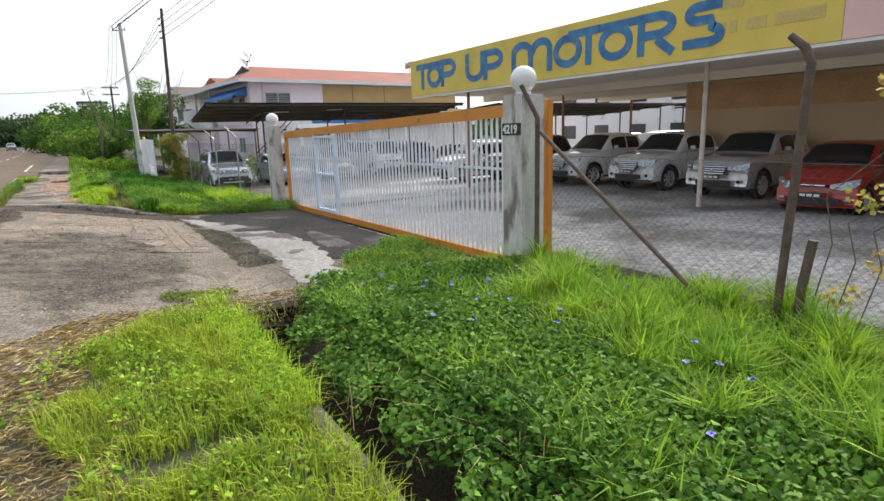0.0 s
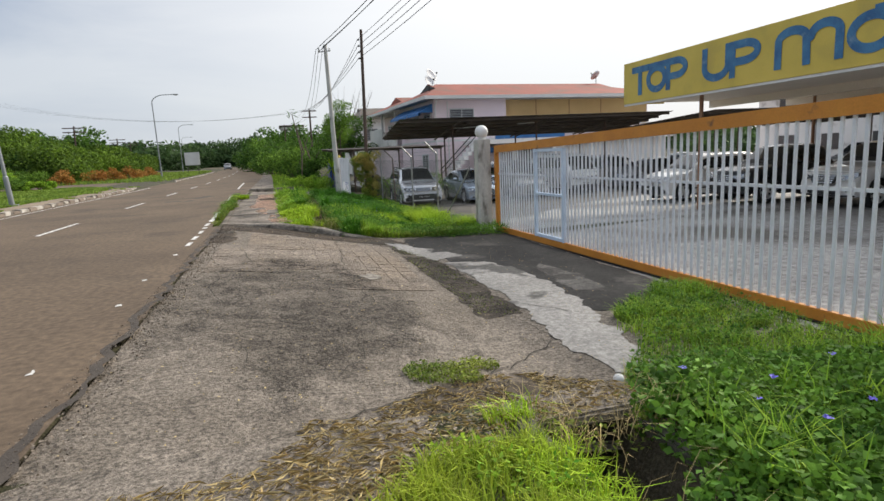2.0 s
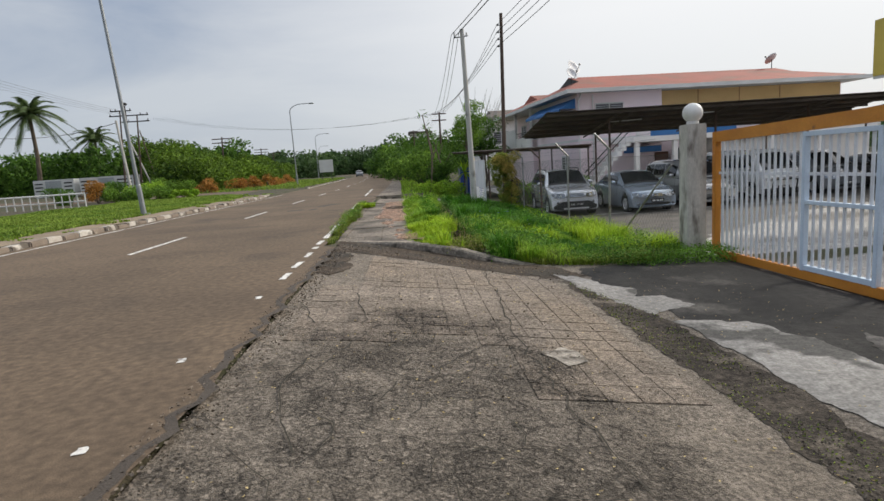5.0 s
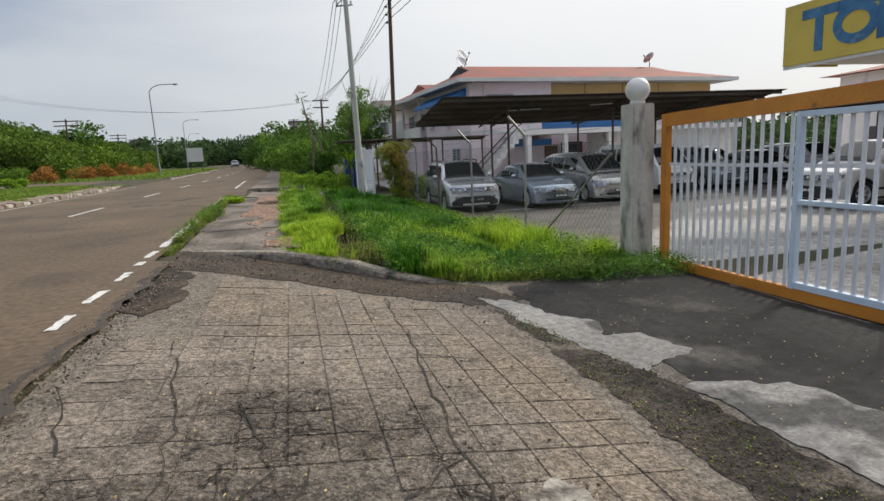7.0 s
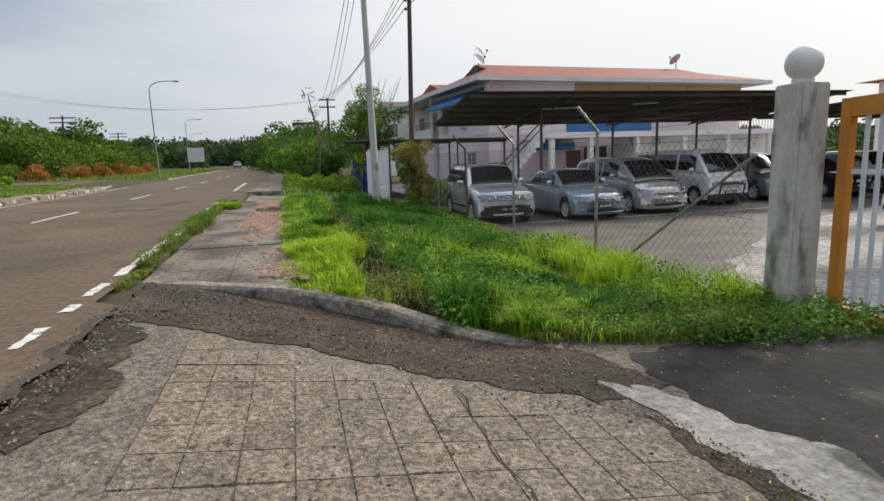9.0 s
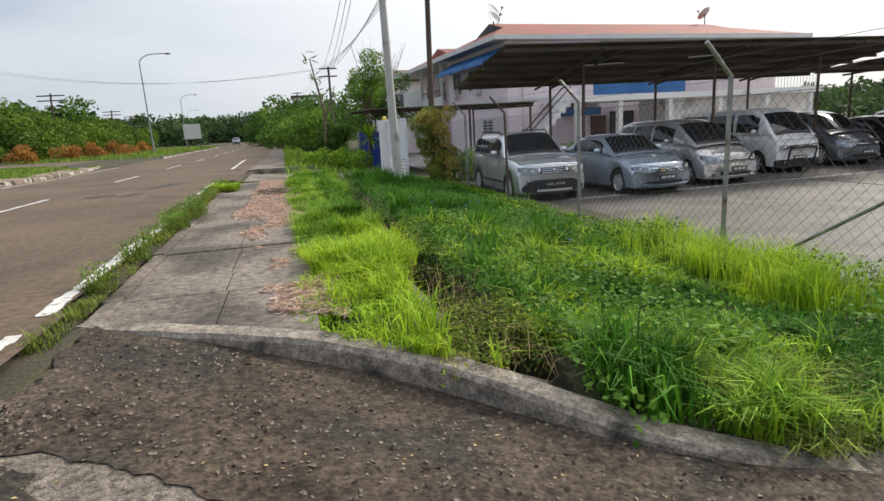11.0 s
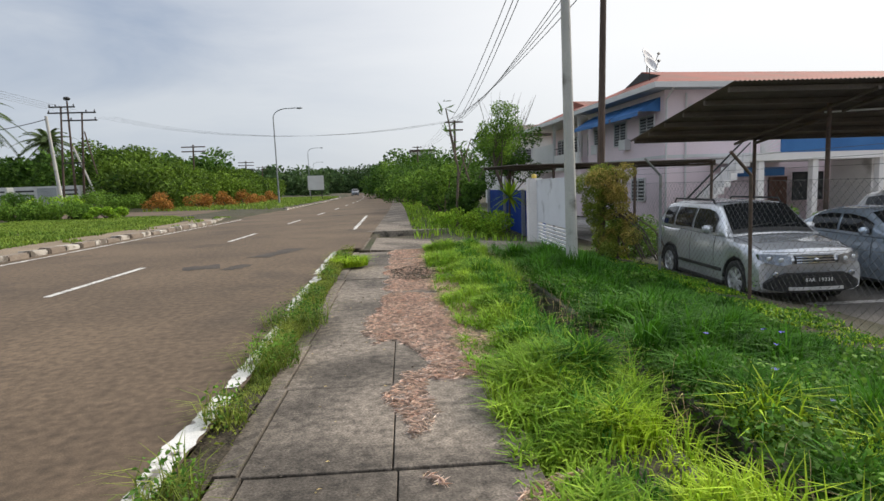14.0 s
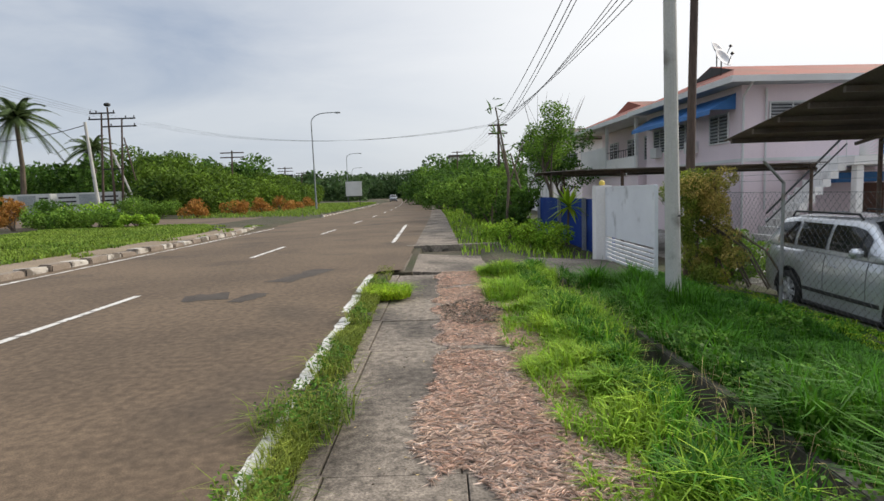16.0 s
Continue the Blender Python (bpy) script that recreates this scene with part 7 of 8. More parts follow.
# by the first drain: short grass on the road side
P = scatter(52000, -1.0, 0.96, -2.0, 5.6, lambda x, y: in_verge(x, y) and x > -0.28 + 0.3 * wob(x, y, 1.3) and not (wob(x, y, 2.3) < -0.42), 0.5)
stuff("grass", blades("grass", P, patchy(P, 1.1, 0.07, 0.20) * G.uniform(0.6, 1.3, len(P)), 0.007, G.uniform(0.2, 0.9, len(P)), SHORT), "short bright yellow-green verge grass")
P = scatter(13000, -0.9, 0.96, -1.0, 5.6, lambda x, y: in_verge(x, y) and x > -0.5 + 0.3 * wob(x, y, 1.3) and wob(x, y, 1.9, 3) > 0.02)
stuff("verge_weeds", leaves("verge_weeds", P + [0, 0, 1] * G.uniform(0.03, 0.19, (len(P), 1)), 0.036, 0.4, MIDGREEN, 0.6), "small leafy weeds in the verge grass", "weeds")
P = scatter(18000, -1.75, 0.2, 0.5, 6.6, lambda x, y: (-0.85 < x < 0.0 + 0.35 * wob(x, y, 1.1) and y < 5) or (y > ramp_of(x, (-0.6, 4.3), (0.35, 5.4)) and y < ramp_of(x, (-0.6, 5.4), (0.35, 6.2))))
stuff("dry_grass", leaves("dry_grass", P + [0, 0, 1] * G.uniform(0.02, 0.05, (len(P), 1)), 0.085, 0.92, DRYGRASS, 0.03), "dry straw-coloured grass at the verge's edge")
# weed bank beyond the drain
mound = lambda x, y: 0.16 + 0.26 * (0.5 + 0.5 * wob(x, y, 0.9, 2)) * ramp_of(x, (1.1, 0.3), (1.9, 1.0))
P = scatter(100000, 1.25, 5.0, -0.6, 6.6, lambda x, y: y < ramp_of(x, (1.6, 5.6), (2.6, 6.4), (4.8, 5.9)) + 0.2 * wob(x, y, 2) and (x < 3.3 + 0.7 * wob(x, y, 0.8) or y > 4.2 + 0.6 * wob(x, y, 1)) and (x > 1.45 or wob(x, y, 1.6) > -0.1) and not (x < 1.95 and y > 4.75))
P[:, 2] = np.where((P[:, 0] > DRAIN0[0]) & (P[:, 0] < DRAIN0[1]), -0.3, P[:, 2])
hm = np.array([mound(a, b) for a, b in P[:, :2]])
stuff("creeper", leaves("creeper", P + np.stack([np.zeros(len(P)), np.zeros(len(P)), hm * G.random(len(P)) ** 0.45], 1), 0.050, 0.40, WEED, 0.72), "dense broad-leaved creeper over the drain bank", "weeds")
P = scatter(52000, 2.2, 5.4, -2.0, 5.4, lambda x, y: x > 2.9 + 0.7 * wob(x, y, 0.8) - 0.12 * max(0, 3 - y) and (y < 4.6 or wob(x, y, 1.5) > 0), 0.6)
stuff("tall_grass", blades("tall_grass", P, patchy(P, 0.9, 0.26, 0.58) * patchy(P, 2.4, 0.55, 1.3, 51) * G.uniform(0.5, 1.25, len(P)), 0.017, G.uniform(0.2, 0.8, len(P)), MIDGREEN), "tall fresh green grass beside the fence")
P = scatter(5000, 1.5, 3.4, -1.0, 5.6, lambda x, y: wob(x, y, 1.2, 5) > 0.12, 0.7)
stuff("tall_grass", blades("tall_grass", P, G.uniform(0.25, 0.5, len(P)), 0.010, G.uniform(0.3, 0.8, len(P)), MIDGREEN), "tufts of fresh grass among the creeper")
P = scatter(130, 0.9, 1.9, 1.5, 5.6)
P[:, 2] = -0.2
stuff("dead_stalks", blades("dead_stalks", P, G.uniform(0.12, 0.34, len(P)), 0.004, G.uniform(0.6, 1.2, len(P)), DRYGRASS), "dry grey stalks hanging over the drain", "weeds")
P = scatter(44000, 2.0, 5.0, 5.6, 9.2, lambda x, y: x > ramp_of(y, (5.6, 2.05), (6.5, 2.25), (7.3, 2.95), (8.4, 3.35), (9.1, 4.4)) + 0.18 * wob(x, y, 3) and wob(x, y, 1.6, 33) > -0.38, 0.5)
P[:, 2] = [dz_at(a, b) for a, b in P[:, :2]]
stuff("grass", blades("grass", P[::3], patchy(P[::3], 1.4, 0.08, 0.24) * G.uniform(0.6, 1.3, len(P[::3])), 0.008, G.uniform(0.3, 1.1, len(P[::3])), MIDGREEN), "low grass creeping over the drive's edge")
stuff("grass", blades("grass", P[1::3], G.uniform(0.05, 0.16, len(P[1::3])), 0.006, G.uniform(0.5, 1.2, len(P[1::3])), OLIVE), "olive grass creeping over the drive's edge")
stuff("creeper", leaves("creeper", P[2::3] + [0, 0, 1] * G.uniform(0.02, 0.16, (len(P[2::3]), 1)), 0.036, 0.4, WEED, 0.6), "small leaves in the grass on the drive", "weeds")
P = scatter(5000, 4.2, 5.6, 4.6, 6.6, lambda x, y: math.hypot(x - 4.9, y - 5.5) < 0.95, 0.5)
stuff("tall_grass", blades("tall_grass", P, G.uniform(0.2, 0.55, len(P)), 0.010, G.uniform(0.3, 0.8, len(P)), MIDGREEN), "tall grass round the gate pillar's foot")
P = scatter(9000, 0.4, 1.5, 6.4, 7.5, lambda x, y: min(math.hypot((x - 0.86) / 0.30, (y - 6.96) / 0.24), math.hypot((x - 1.26) / 0.18, (y - 7.16) / 0.12)) < 1 + 0.5 * wob(x, y, 4))
P[:, 2] = [dz_at(a, b) for a, b in P[:, :2]]
stuff("weed_mat", blades("weed_mat", P[::4], G.uniform(0.03, 0.08, len(P[::4])), 0.006, G.uniform(0.6, 1.3, len(P[::4])), OLIVE), "low mat of grass in the broken concrete", "weeds")
stuff("weed_mat", leaves("weed_mat", P[1::2] + [0, 0, 1] * G.uniform(0.01, 0.06, (len(P[1::2]), 1)), 0.03, 0.6, OLIVE, 0.6), "low leafy weeds in the broken concrete", "weeds")
P = scatter(5200, 0.2, 2.6, 5.95, 7.0, lambda x, y: y < ramp_of(x, (0.2, 6.3), (0.9, 6.85), (1.6, 6.95), (2.3, 6.6)) and wob(x, y, 1.8, 31) > -0.2)
P[:, 2] = [dz_at(a, b) + 0.016 for a, b in P[:, :2]]
stuff("dry_grass", leaves("dry_grass", P[::2], 0.09, 0.95, DRYGRASS, 0.03), "dry straw and roots on the dirty concrete")
stuff("dirt_crumbs", leaves("dirt_crumbs", P[1::2], 0.022, 0.7, LOOSE, 0.8), "dark crumbs of soil on the dirty concrete", "dirt")

P = scatter(2600, 0.75, 2.0, 5.35, 5.75, lambda x, y: wob(x, y, 2.6, 44) > -0.1)
P[:, 2] = G.uniform(-0.30, -0.06, len(P))
stuff("creeper", leaves("creeper", P[::2], 0.04, 0.35, OLIVE, 0.45), "olive weeds over the drain's broken lip", "weeds")
stuff("dead_stalks", blades("dead_stalks", P[1:400:2] - [0, 0, 0.05], G.uniform(0.15, 0.4, len(P[1:400:2])), 0.004, G.uniform(0.7, 1.4, len(P[1:400:2])), DRYGRASS), "dry stalks over the drain's broken lip", "weeds")

# along the footpath
P = scatter(56000, -0.62, 0.62, 16.6, 31.3, lambda x, y: y > front_y(x) + 0.12 and x > -0.30 + 0.22 * wob(0, y, 0.9) + ramp_of(y, (17, -0.05), (21, -0.12), (26, -0.22), (31, -0.25)) and (x < 0.42 + 0.12 * wob(0, y, 1.5) or wob(x, y, 1.1, 8) > 0.22), 0.55)
P[:, 2] = np.maximum(P[:, 2], -0.14)
far = P[:, 1] > 20.6 + 1.3 * np.array([wob(a, b, 1.2, 21) for a, b in P[:, :2]])
dim = (P[:, 0] > 0.1 + 0.3 * np.array([wob(a, b, 1.1, 26) for a, b in P[:, :2]])) & (G.random(len(P)) < 0.7)
for sel, mt, wd, lb in ((~far, BRIGHT, 0.011, "bright yellow-green grass strip between path and drain"), (far & ~dim, MIDGREEN, 0.014, "fresh green tussocks between path and drain"), (far & dim, LUSH, 0.014, "deep green tussocks leaning over the drain")):
    Q = P[sel]
    tuft = patchy(Q, 2.2, 0.55, 1.5, 23)
    stuff("grass", blades("grass", Q, patchy(Q, 0.8, 0.12, 0.30) * tuft * np.interp(Q[:, 1], (17, 19.5), (0.5, 1.0)) * G.uniform(0.5, 1.25, len(Q)), wd, G.uniform(0.35, 1.15, len(Q)), mt), lb)
P = scatter(125000, 1.06, 4.55, 15.9, 33.0, lambda x, y: y > ramp_of(x, (1.0, 16.6), (1.7, 16.1), (3.3, 15.7), (4.7, 15.9)) + 0.15 * wob(x, y, 2) and not (31.2 < y < 34.7 and x < 2.9), 0.6)
young = P[:, 1] < 19.5 + 1.2 * np.array([wob(a, b, 0.7) for a, b in P[:, :2]])
edgey = ((P[:, 0] > 3.7) & (G.random(len(P)) < 0.5)) | ((np.array([wob(a, b, 1.0, 12) for a, b in P[:, :2]]) > 0.22) & (P[:, 1] < 22) & (G.random(len(P)) < 0.8))
P[:, 2] = np.maximum(P[:, 2], [bank_z(a, b) - 0.04 if b < 17.6 else -9 for a, b in P[:, :2]])
deep = np.array([wob(a, b, 0.75, 41) for a, b in P[:, :2]]) > 0.02
for sel, mt, a, b, lb in ((young & ~edgey & ~deep, MIDGREEN, 0.13, 0.40, "fresh green grass on the drain bank"), (young & ~edgey & deep, LUSH, 0.16, 0.46, "deep green patches of bank grass"), (~young & ~edgey, LUSH, 0.22, 0.50, "deep green lush grass on the drain bank"), (edgey, BRIGHT, 0.16, 0.46, "yellowing tall grass along the fence")):
    Q = P[sel]
    stuff("tall_grass", blades("tall_grass", Q, patchy(Q, 0.7, a, b) * np.interp(Q[:, 0], (2.2, 4.1), (1.0, 0.17)) * patchy(Q, 2.6, 0.30, 1.45, 4) * G.uniform(0.5, 1.25, len(Q)), np.interp(Q[:, 1], (17, 23), (0.012, 0.017)), G.uniform(0.25, 1.15, len(Q)), mt), lb)
P = scatter(30000, 0.95, 4.6, 16.2, 28, lambda x, y: wob(x, y, 0.8, 9) > 0.0 + 0.12 * (x - 1) or (3 < x < 4.9 and y < 17.2))
stuff("creeper", leaves("creeper", P + [0, 0, 1] * G.uniform(0.08, 0.34, (len(P), 1)), 0.05, 0.45, WEED, 0.7), "leafy weeds among the bank grass", "weeds")
P = scatter(500, 0.3, 1.15, 16.9, 31)
P[:, 2] = -0.2
stuff("dead_stalks", blades("dead_stalks", P, G.uniform(0.1, 0.3, len(P)), 0.004, G.uniform(0.6, 1.2, len(P)), DRYGRASS), "dry stalks over the drain", "weeds")
P = scatter(2600, 0.05, 0.95, 16.6, 19.2, lambda x, y: min(math.hypot(x - a, y - b) for a, b in ((0.3, 17.4), (0.25, 18.3), (0.3, 19.0))) < 0.14)
P[:, 2] = -0.12
stuff("tall_grass", blades("tall_grass", P, G.uniform(0.2, 0.42, len(P)), 0.011, G.uniform(0.4, 1.1, len(P)), BRIGHT), "arching yellow-green tussocks by the drain")
P = scatter(9000, 0.82, 1.3, 17.2, 22.5, lambda x, y: x > 0.93 + 0.12 * wob(0, y, 1.7, 2))
P[:, 2] = G.uniform(-0.5, -0.08, len(P)) * np.interp(P[:, 0], (0.9, 1.2), (1, 0.5))
stuff("creeper", leaves("creeper", P, 0.05, 0.35, WEED, 0.55), "weeds hanging over the drain wall", "weeds")
P = scatter(3400, 0.3, 1.05, 16.9, 18.0, lambda x, y: wob(x, y, 1.6, 5) > -0.25)
P[:, 2] = G.uniform(-0.4, -0.06, len(P))
stuff("creeper", leaves("creeper", P, 0.045, 0.35, OLIVE, 0.4), "dry olive weeds choking the drain's end", "weeds")
P = scatter(150, 0.5, 1.1, 16.9, 19.0)
P[:, 2] = -0.34
stuff("dead_stalks", blades("dead_stalks", P, G.uniform(0.15, 0.4, len(P)), 0.004, G.uniform(0.6, 1.3, len(P)), DRYGRASS), "pale dry stalks leaning over the drain", "weeds")
P = scatter(11000, 0.34, 1.15, 20.8, 31.2, lambda x, y: wob(x, y, 0.9, 15) > -0.05)
P[:, 2] = G.uniform(-0.42, -0.08, len(P))
stuff("creeper", leaves("creeper", P, 0.05, 0.35, WEED, 0.5), "weeds closing over the drain", "weeds")
P = scatter(6000, 0.36, 0.7, 21.2, 31.2, lambda x, y: wob(x, y, 0.8, 16) > 0.05, 0.5)
P[:, 2] = -0.2
stuff("grass", blades("grass", P, G.uniform(0.2, 0.42, len(P)), 0.010, G.uniform(0.4, 1.0, len(P)), MIDGREEN), "grass hanging over the drain")
P = scatter(7000, 3.3, 4.5, 16.3, 20.8, lambda x, y: wob(x, y, 1.2, 17) > -0.15, 0.6)
stuff("tall_grass", blades("tall_grass", P, G.uniform(0.22, 0.58, len(P)), 0.008, G.uniform(0.3, 0.9, len(P)), BRIGHT), "tall yellowish grass against the chain-link")
# weeds in the gap between road and path
line_x = lambda y: ramp_of(y, (14, -2.05), (22, -2.18), (30, -2.5))
P = scatter(40000, -2.6, -1.78, 17.9, 31.4, lambda x, y: line_x(y) + 0.06 + 0.05 * wob(0, y, 3.1) < x < pave_l(y) + 0.015 and wob(x, y, 1.1, 4) > -0.12, 0.75, 6)
P[:, 2] = -0.055
stuff("gutter_weeds", blades("gutter_weeds", P, patchy(P, 0.8, 0.05, 0.24, 2) * G.uniform(0.5, 1.3, len(P)), 0.007, G.uniform(0.4, 1.1, len(P)), OLIVE), "weeds growing between road and footpath", "weeds")
CLUMPS = ((0.14, 20.5, 0.20), (0.16, 22.6, 0.26), (0.20, 23.9, 0.34), (0.16, 25.0, 0.22), (0.20, 26.8, 0.2), (0.28, 28.9, 0.24), (0.12, 19.3, 0.16), (0.10, 21.5, 0.16))
near_clump = lambda x, y: min(math.hypot(x - line_x(b) - a, (y - b) * 0.6) / c for a, b, c in CLUMPS) < 0.75 + 0.5 * wob(x, y, 3.3)
P = scatter(60000, -2.6, -1.6, 18.6, 30.4, near_clump)
P[:, 2] = -0.05
stuff("gutter_weeds", leaves("gutter_weeds", P[::2] + [0, 0, 1] * G.uniform(0.02, 0.24, (len(P[::2]), 1)) ** 1.0, 0.034, 0.35, WEED, 0.5), "bushy weeds spilling over kerb and road line", "weeds")
stuff("gutter_weeds", blades("gutter_weeds", P[1::4], G.uniform(0.12, 0.34, len(P[1::4])), 0.007, G.uniform(0.5, 1.4, len(P[1::4])), OLIVE), "coarse grass in the gutter weeds", "weeds")
P = scatter(20000, -2.6, -1.5, 26.5, 31.0, lambda x, y: math.hypot(x + 1.98, (y - 28.6) * 0.8) < 0.30 + 0.1 * wob(x, y, 4))
P[:, 2] = -0.04
stuff("gutter_weeds", blades("gutter_weeds", P, G.uniform(0.10, 0.28, len(P)), 0.010, G.uniform(0.8, 1.5, len(P)), BRIGHT), "bright grass tuft spreading over the kerb", "weeds")
P = scatter(16000, -2.5, -1.7, 18.2, 31.4, lambda x, y: wob(x, y, 1.3, 6) > 0.1 and line_x(y) + 0.08 < x < pave_l(y) + 0.04)
P[:, 2] = -0.05
stuff("gutter_weeds", leaves("gutter_weeds", P + [0, 0, 1] * G.uniform(0.0, 0.15, (len(P), 1)), 0.026, 0.4, OLIVE), "small leafy weeds along the kerb", "weeds")
# cut straw on the path
straw_l = lambda y: ramp_of(y, (17.6, -0.55), (20, -0.72), (21.5, -1.0), (23, -1.22), (24.2, -1.36), (26, -1.22), (31, -1.30))
P = scatter(80000, -1.6, -0.1, 17.6, 31.2, lambda x, y: x > straw_l(y) + 0.22 * wob(0, y, 1.5, 3) + 0.16 * wob(x, y, 3.2, 5) and y > front_y(x) + 0.1 and wob(x, y, 1.3, 9) > ramp_of(y, (18, -0.02), (21, 0.08), (22.6, -0.05), (23.2, -0.45), (31, -0.45)))
P[:, 2] = -0.078 + G.uniform(0, 0.014, len(P))
stuff("cut_straw", leaves("cut_straw", P, 0.10, 0.985, STRAW, 0.034), "drift of pinkish dry cut grass on the footpath", "straw")
P = scatter(1500, -1.25, -0.3, 26.4, 28.4, lambda x, y: math.hypot((x + 0.85) / 0.38, (y - 27.4) / 0.7) < 1 + 0.5 * wob(x, y, 3))
P[:, 2] = -0.05
stuff("dead_leaves", leaves("dead_leaves", P, 0.05, 0.9, BARK, 0.5), "dark rotting clump of cuttings on the path", "debris")
P = scatter(160, -1.9, -0.2, 18.2, 31)
P[:, 2] = -0.075
stuff("debris", leaves("debris", P, 0.024, 0.9, DRYGRASS), "scattered dead leaves and grit on the path", "debris")
P = scatter(420, -1.9, -0.4, 18.2, 31)
P[:, 2] = -0.0765
stuff("debris", leaves("debris", P, 0.024, 0.95, BARK, 0.7), "dark crumbs of bark and dirt on the path", "debris")
# grit and straw round the first drain's mouth
P = scatter(9000, -0.3, 2.3, 4.6, 6.2, lambda x, y: y > ramp_of(x, (-0.3, 4.6), (0.4, 5.0), (0.95, 5.55)) and not (DRAIN0[0] - 0.05 < x < DRAIN0[1] + 0.05 and y < 5.64) and wob(x, y, 1.9, 11) > -0.35)
P[:, 2] = [(-0.125 if 0.85 < a < 1.85 and 5.62 < b < 5.95 else (dz_at(a, b) if b > 5.7 else max(height(a, b), -0.05 if a < 0.9 else -1)) + 0.02) for a, b in P[:, :2]]
half = len(P) // 2
stuff("dry_grass", leaves("dry_grass", P[:half], 0.09, 0.95, DRYGRASS, 0.03), "dry straw scattered round the drain mouth")
stuff("gravel", leaves("gravel", P[half:], 0.026, 0.7, CRUMB, 0.8), "crumbs of broken concrete round the drain mouth", "gravel")
P = scatter(5200, 1.6, 2.25, 3.2, 5.95, lambda x, y: x > 1.66 + 0.18 * wob(0, y, 2.2) and not (y > 5.6 and x < 1.9))
P[:, 2] = G.uniform(-0.26, 0.02, len(P))
stuff("creeper", leaves("creeper", P, 0.055, 0.4, WEED, 0.8), "creeper hanging over the drain wall", "weeds")
P = scatter(2600, 0.72, 1.02, 3.0, 5.6, lambda x, y: wob(0, y, 1.8, 3) > -0.2)
P[:, 2] = -0.06
stuff("grass", blades("grass", P, G.uniform(0.06, 0.2, len(P)), 0.007, G.uniform(0.5, 1.2, len(P)), BRIGHT), "grass leaning over the drain's lip")
P = scatter(1300, -1.7, 4.2, 5.8, 16.5)
P[:, 2] = [dz_at(a, b) + 0.012 for a, b in P[:, :2]]
stuff("debris", leaves("debris", P, 0.022, 0.92, DRYGRASS), "scattered dead leaves and grit on the drive", "debris")
P = scatter(1500, -0.9, 1.8, 10.2, 15.6)
P[:, 2] = [dz_at(a, b) + 0.016 for a, b in P[:, :2]]
stuff("debris", leaves("debris", P, 0.026, 0.95, BARK, 0.7), "dark crumbs of dirt on the tiles", "debris")
# crumbled fill and moss in the trench strip
P = scatter(5000, 1.84, 2.42, 8.8, 14.6, lambda x, y: x < ramp_of(y, (8.8, 2.36), (12.5, 2.36), (14.6, 1.95)) and wob(x, y, 2.0, 13) > -0.25)
P[:, 2] = [dz_at(a, b) + 0.014 for a, b in P[:, :2]]
third = len(P) // 3
stuff("gravel", leaves("gravel", P[:2 * third], 0.017, 0.7, LOOSE, 0.8), "dark crumbled fill in the trench strip", "gravel")
stuff("moss", leaves("moss", P[2 * third:], 0.018, 0.5, OLIVE, 0.6), "scraps of moss and grass in the trench strip", "moss")
# faded grass over the kerb's low end
P = scatter(6000, 1.5, 3.9, 15.6, 16.7, lambda x, y: y > ramp_of(x, (1.5, 16.1), (2.2, 15.9), (3.4, 15.65), (3.9, 15.7)) + 0.1 * wob(x, y, 3) and wob(x, y, 1.4, 2) > -0.3, 0.5)
P[:, 2] = np.maximum(P[:, 2], -0.46)
stuff("grass", blades("grass", P, G.uniform(0.08, 0.26, len(P)), 0.009, G.uniform(0.6, 1.3, len(P)), OLIVE), "faded olive grass over the kerb's low end")
# farther verges
P = scatter(9000, -1.2, 2.6, 34.7, 100, lambda x, y: x > centre(y) - centre(0) - 0.7 - 0.012 * (y - 36) and not (31 < y < 34.7))
stuff("grass", blades("grass", P, G.uniform(0.12, 0.4, len(P)), 0.03, G.uniform(0.3, 0.9, len(P)), MIDGREEN), "grass strip beside the farther footpath")
P = scatter(60000, -20, -9.95, 12, 50, lambda x, y: x < -10.9 - (0.04 * max(0, y - 42) ** 2) or wob(x, y, 1.2) > 0.35)
stuff("grass", blades("grass", P, patchy(P, 0.35, 0.07, 0.18), 0.045, G.uniform(0.3, 0.9, len(P)), VERGE), "bright green mown verge across the road")
P = scatter(26000, -34, -10.2, 60, 125, lambda x, y: x < centre(y) - 4.6 and x > centre(y) - 14)
stuff("grass", blades("grass", P, G.uniform(0.15, 0.4, len(P)), 0.05, G.uniform(0.3, 0.9, len(P)), VERGE), "bright green verge farther along the road")
side = strip("side_road", ASPHALT, spread(50, 60, 1), lambda y: -60, lambda y: -9.6, lambda x, y: max(height(x, y), 0) + 0.012, "grey side road joining across the way", "road", 12)

# weeds at the second pillar's foot
P = scatter(14000, 2.2, 5.0, 14.6, 16.6, lambda x, y: y > ramp_of(x, (2.2, 16.0), (3.4, 15.45), (5.0, 15.25)) + 0.15 * wob(x, y, 3))
P[:, 2] = -0.5
stuff("creeper", leaves("creeper", P + [0, 0, 1] * G.uniform(0.02, 0.24, (len(P), 1)), 0.042, 0.4, WEED, 0.6), "low weeds spreading over the drive by the pillar", "weeds")
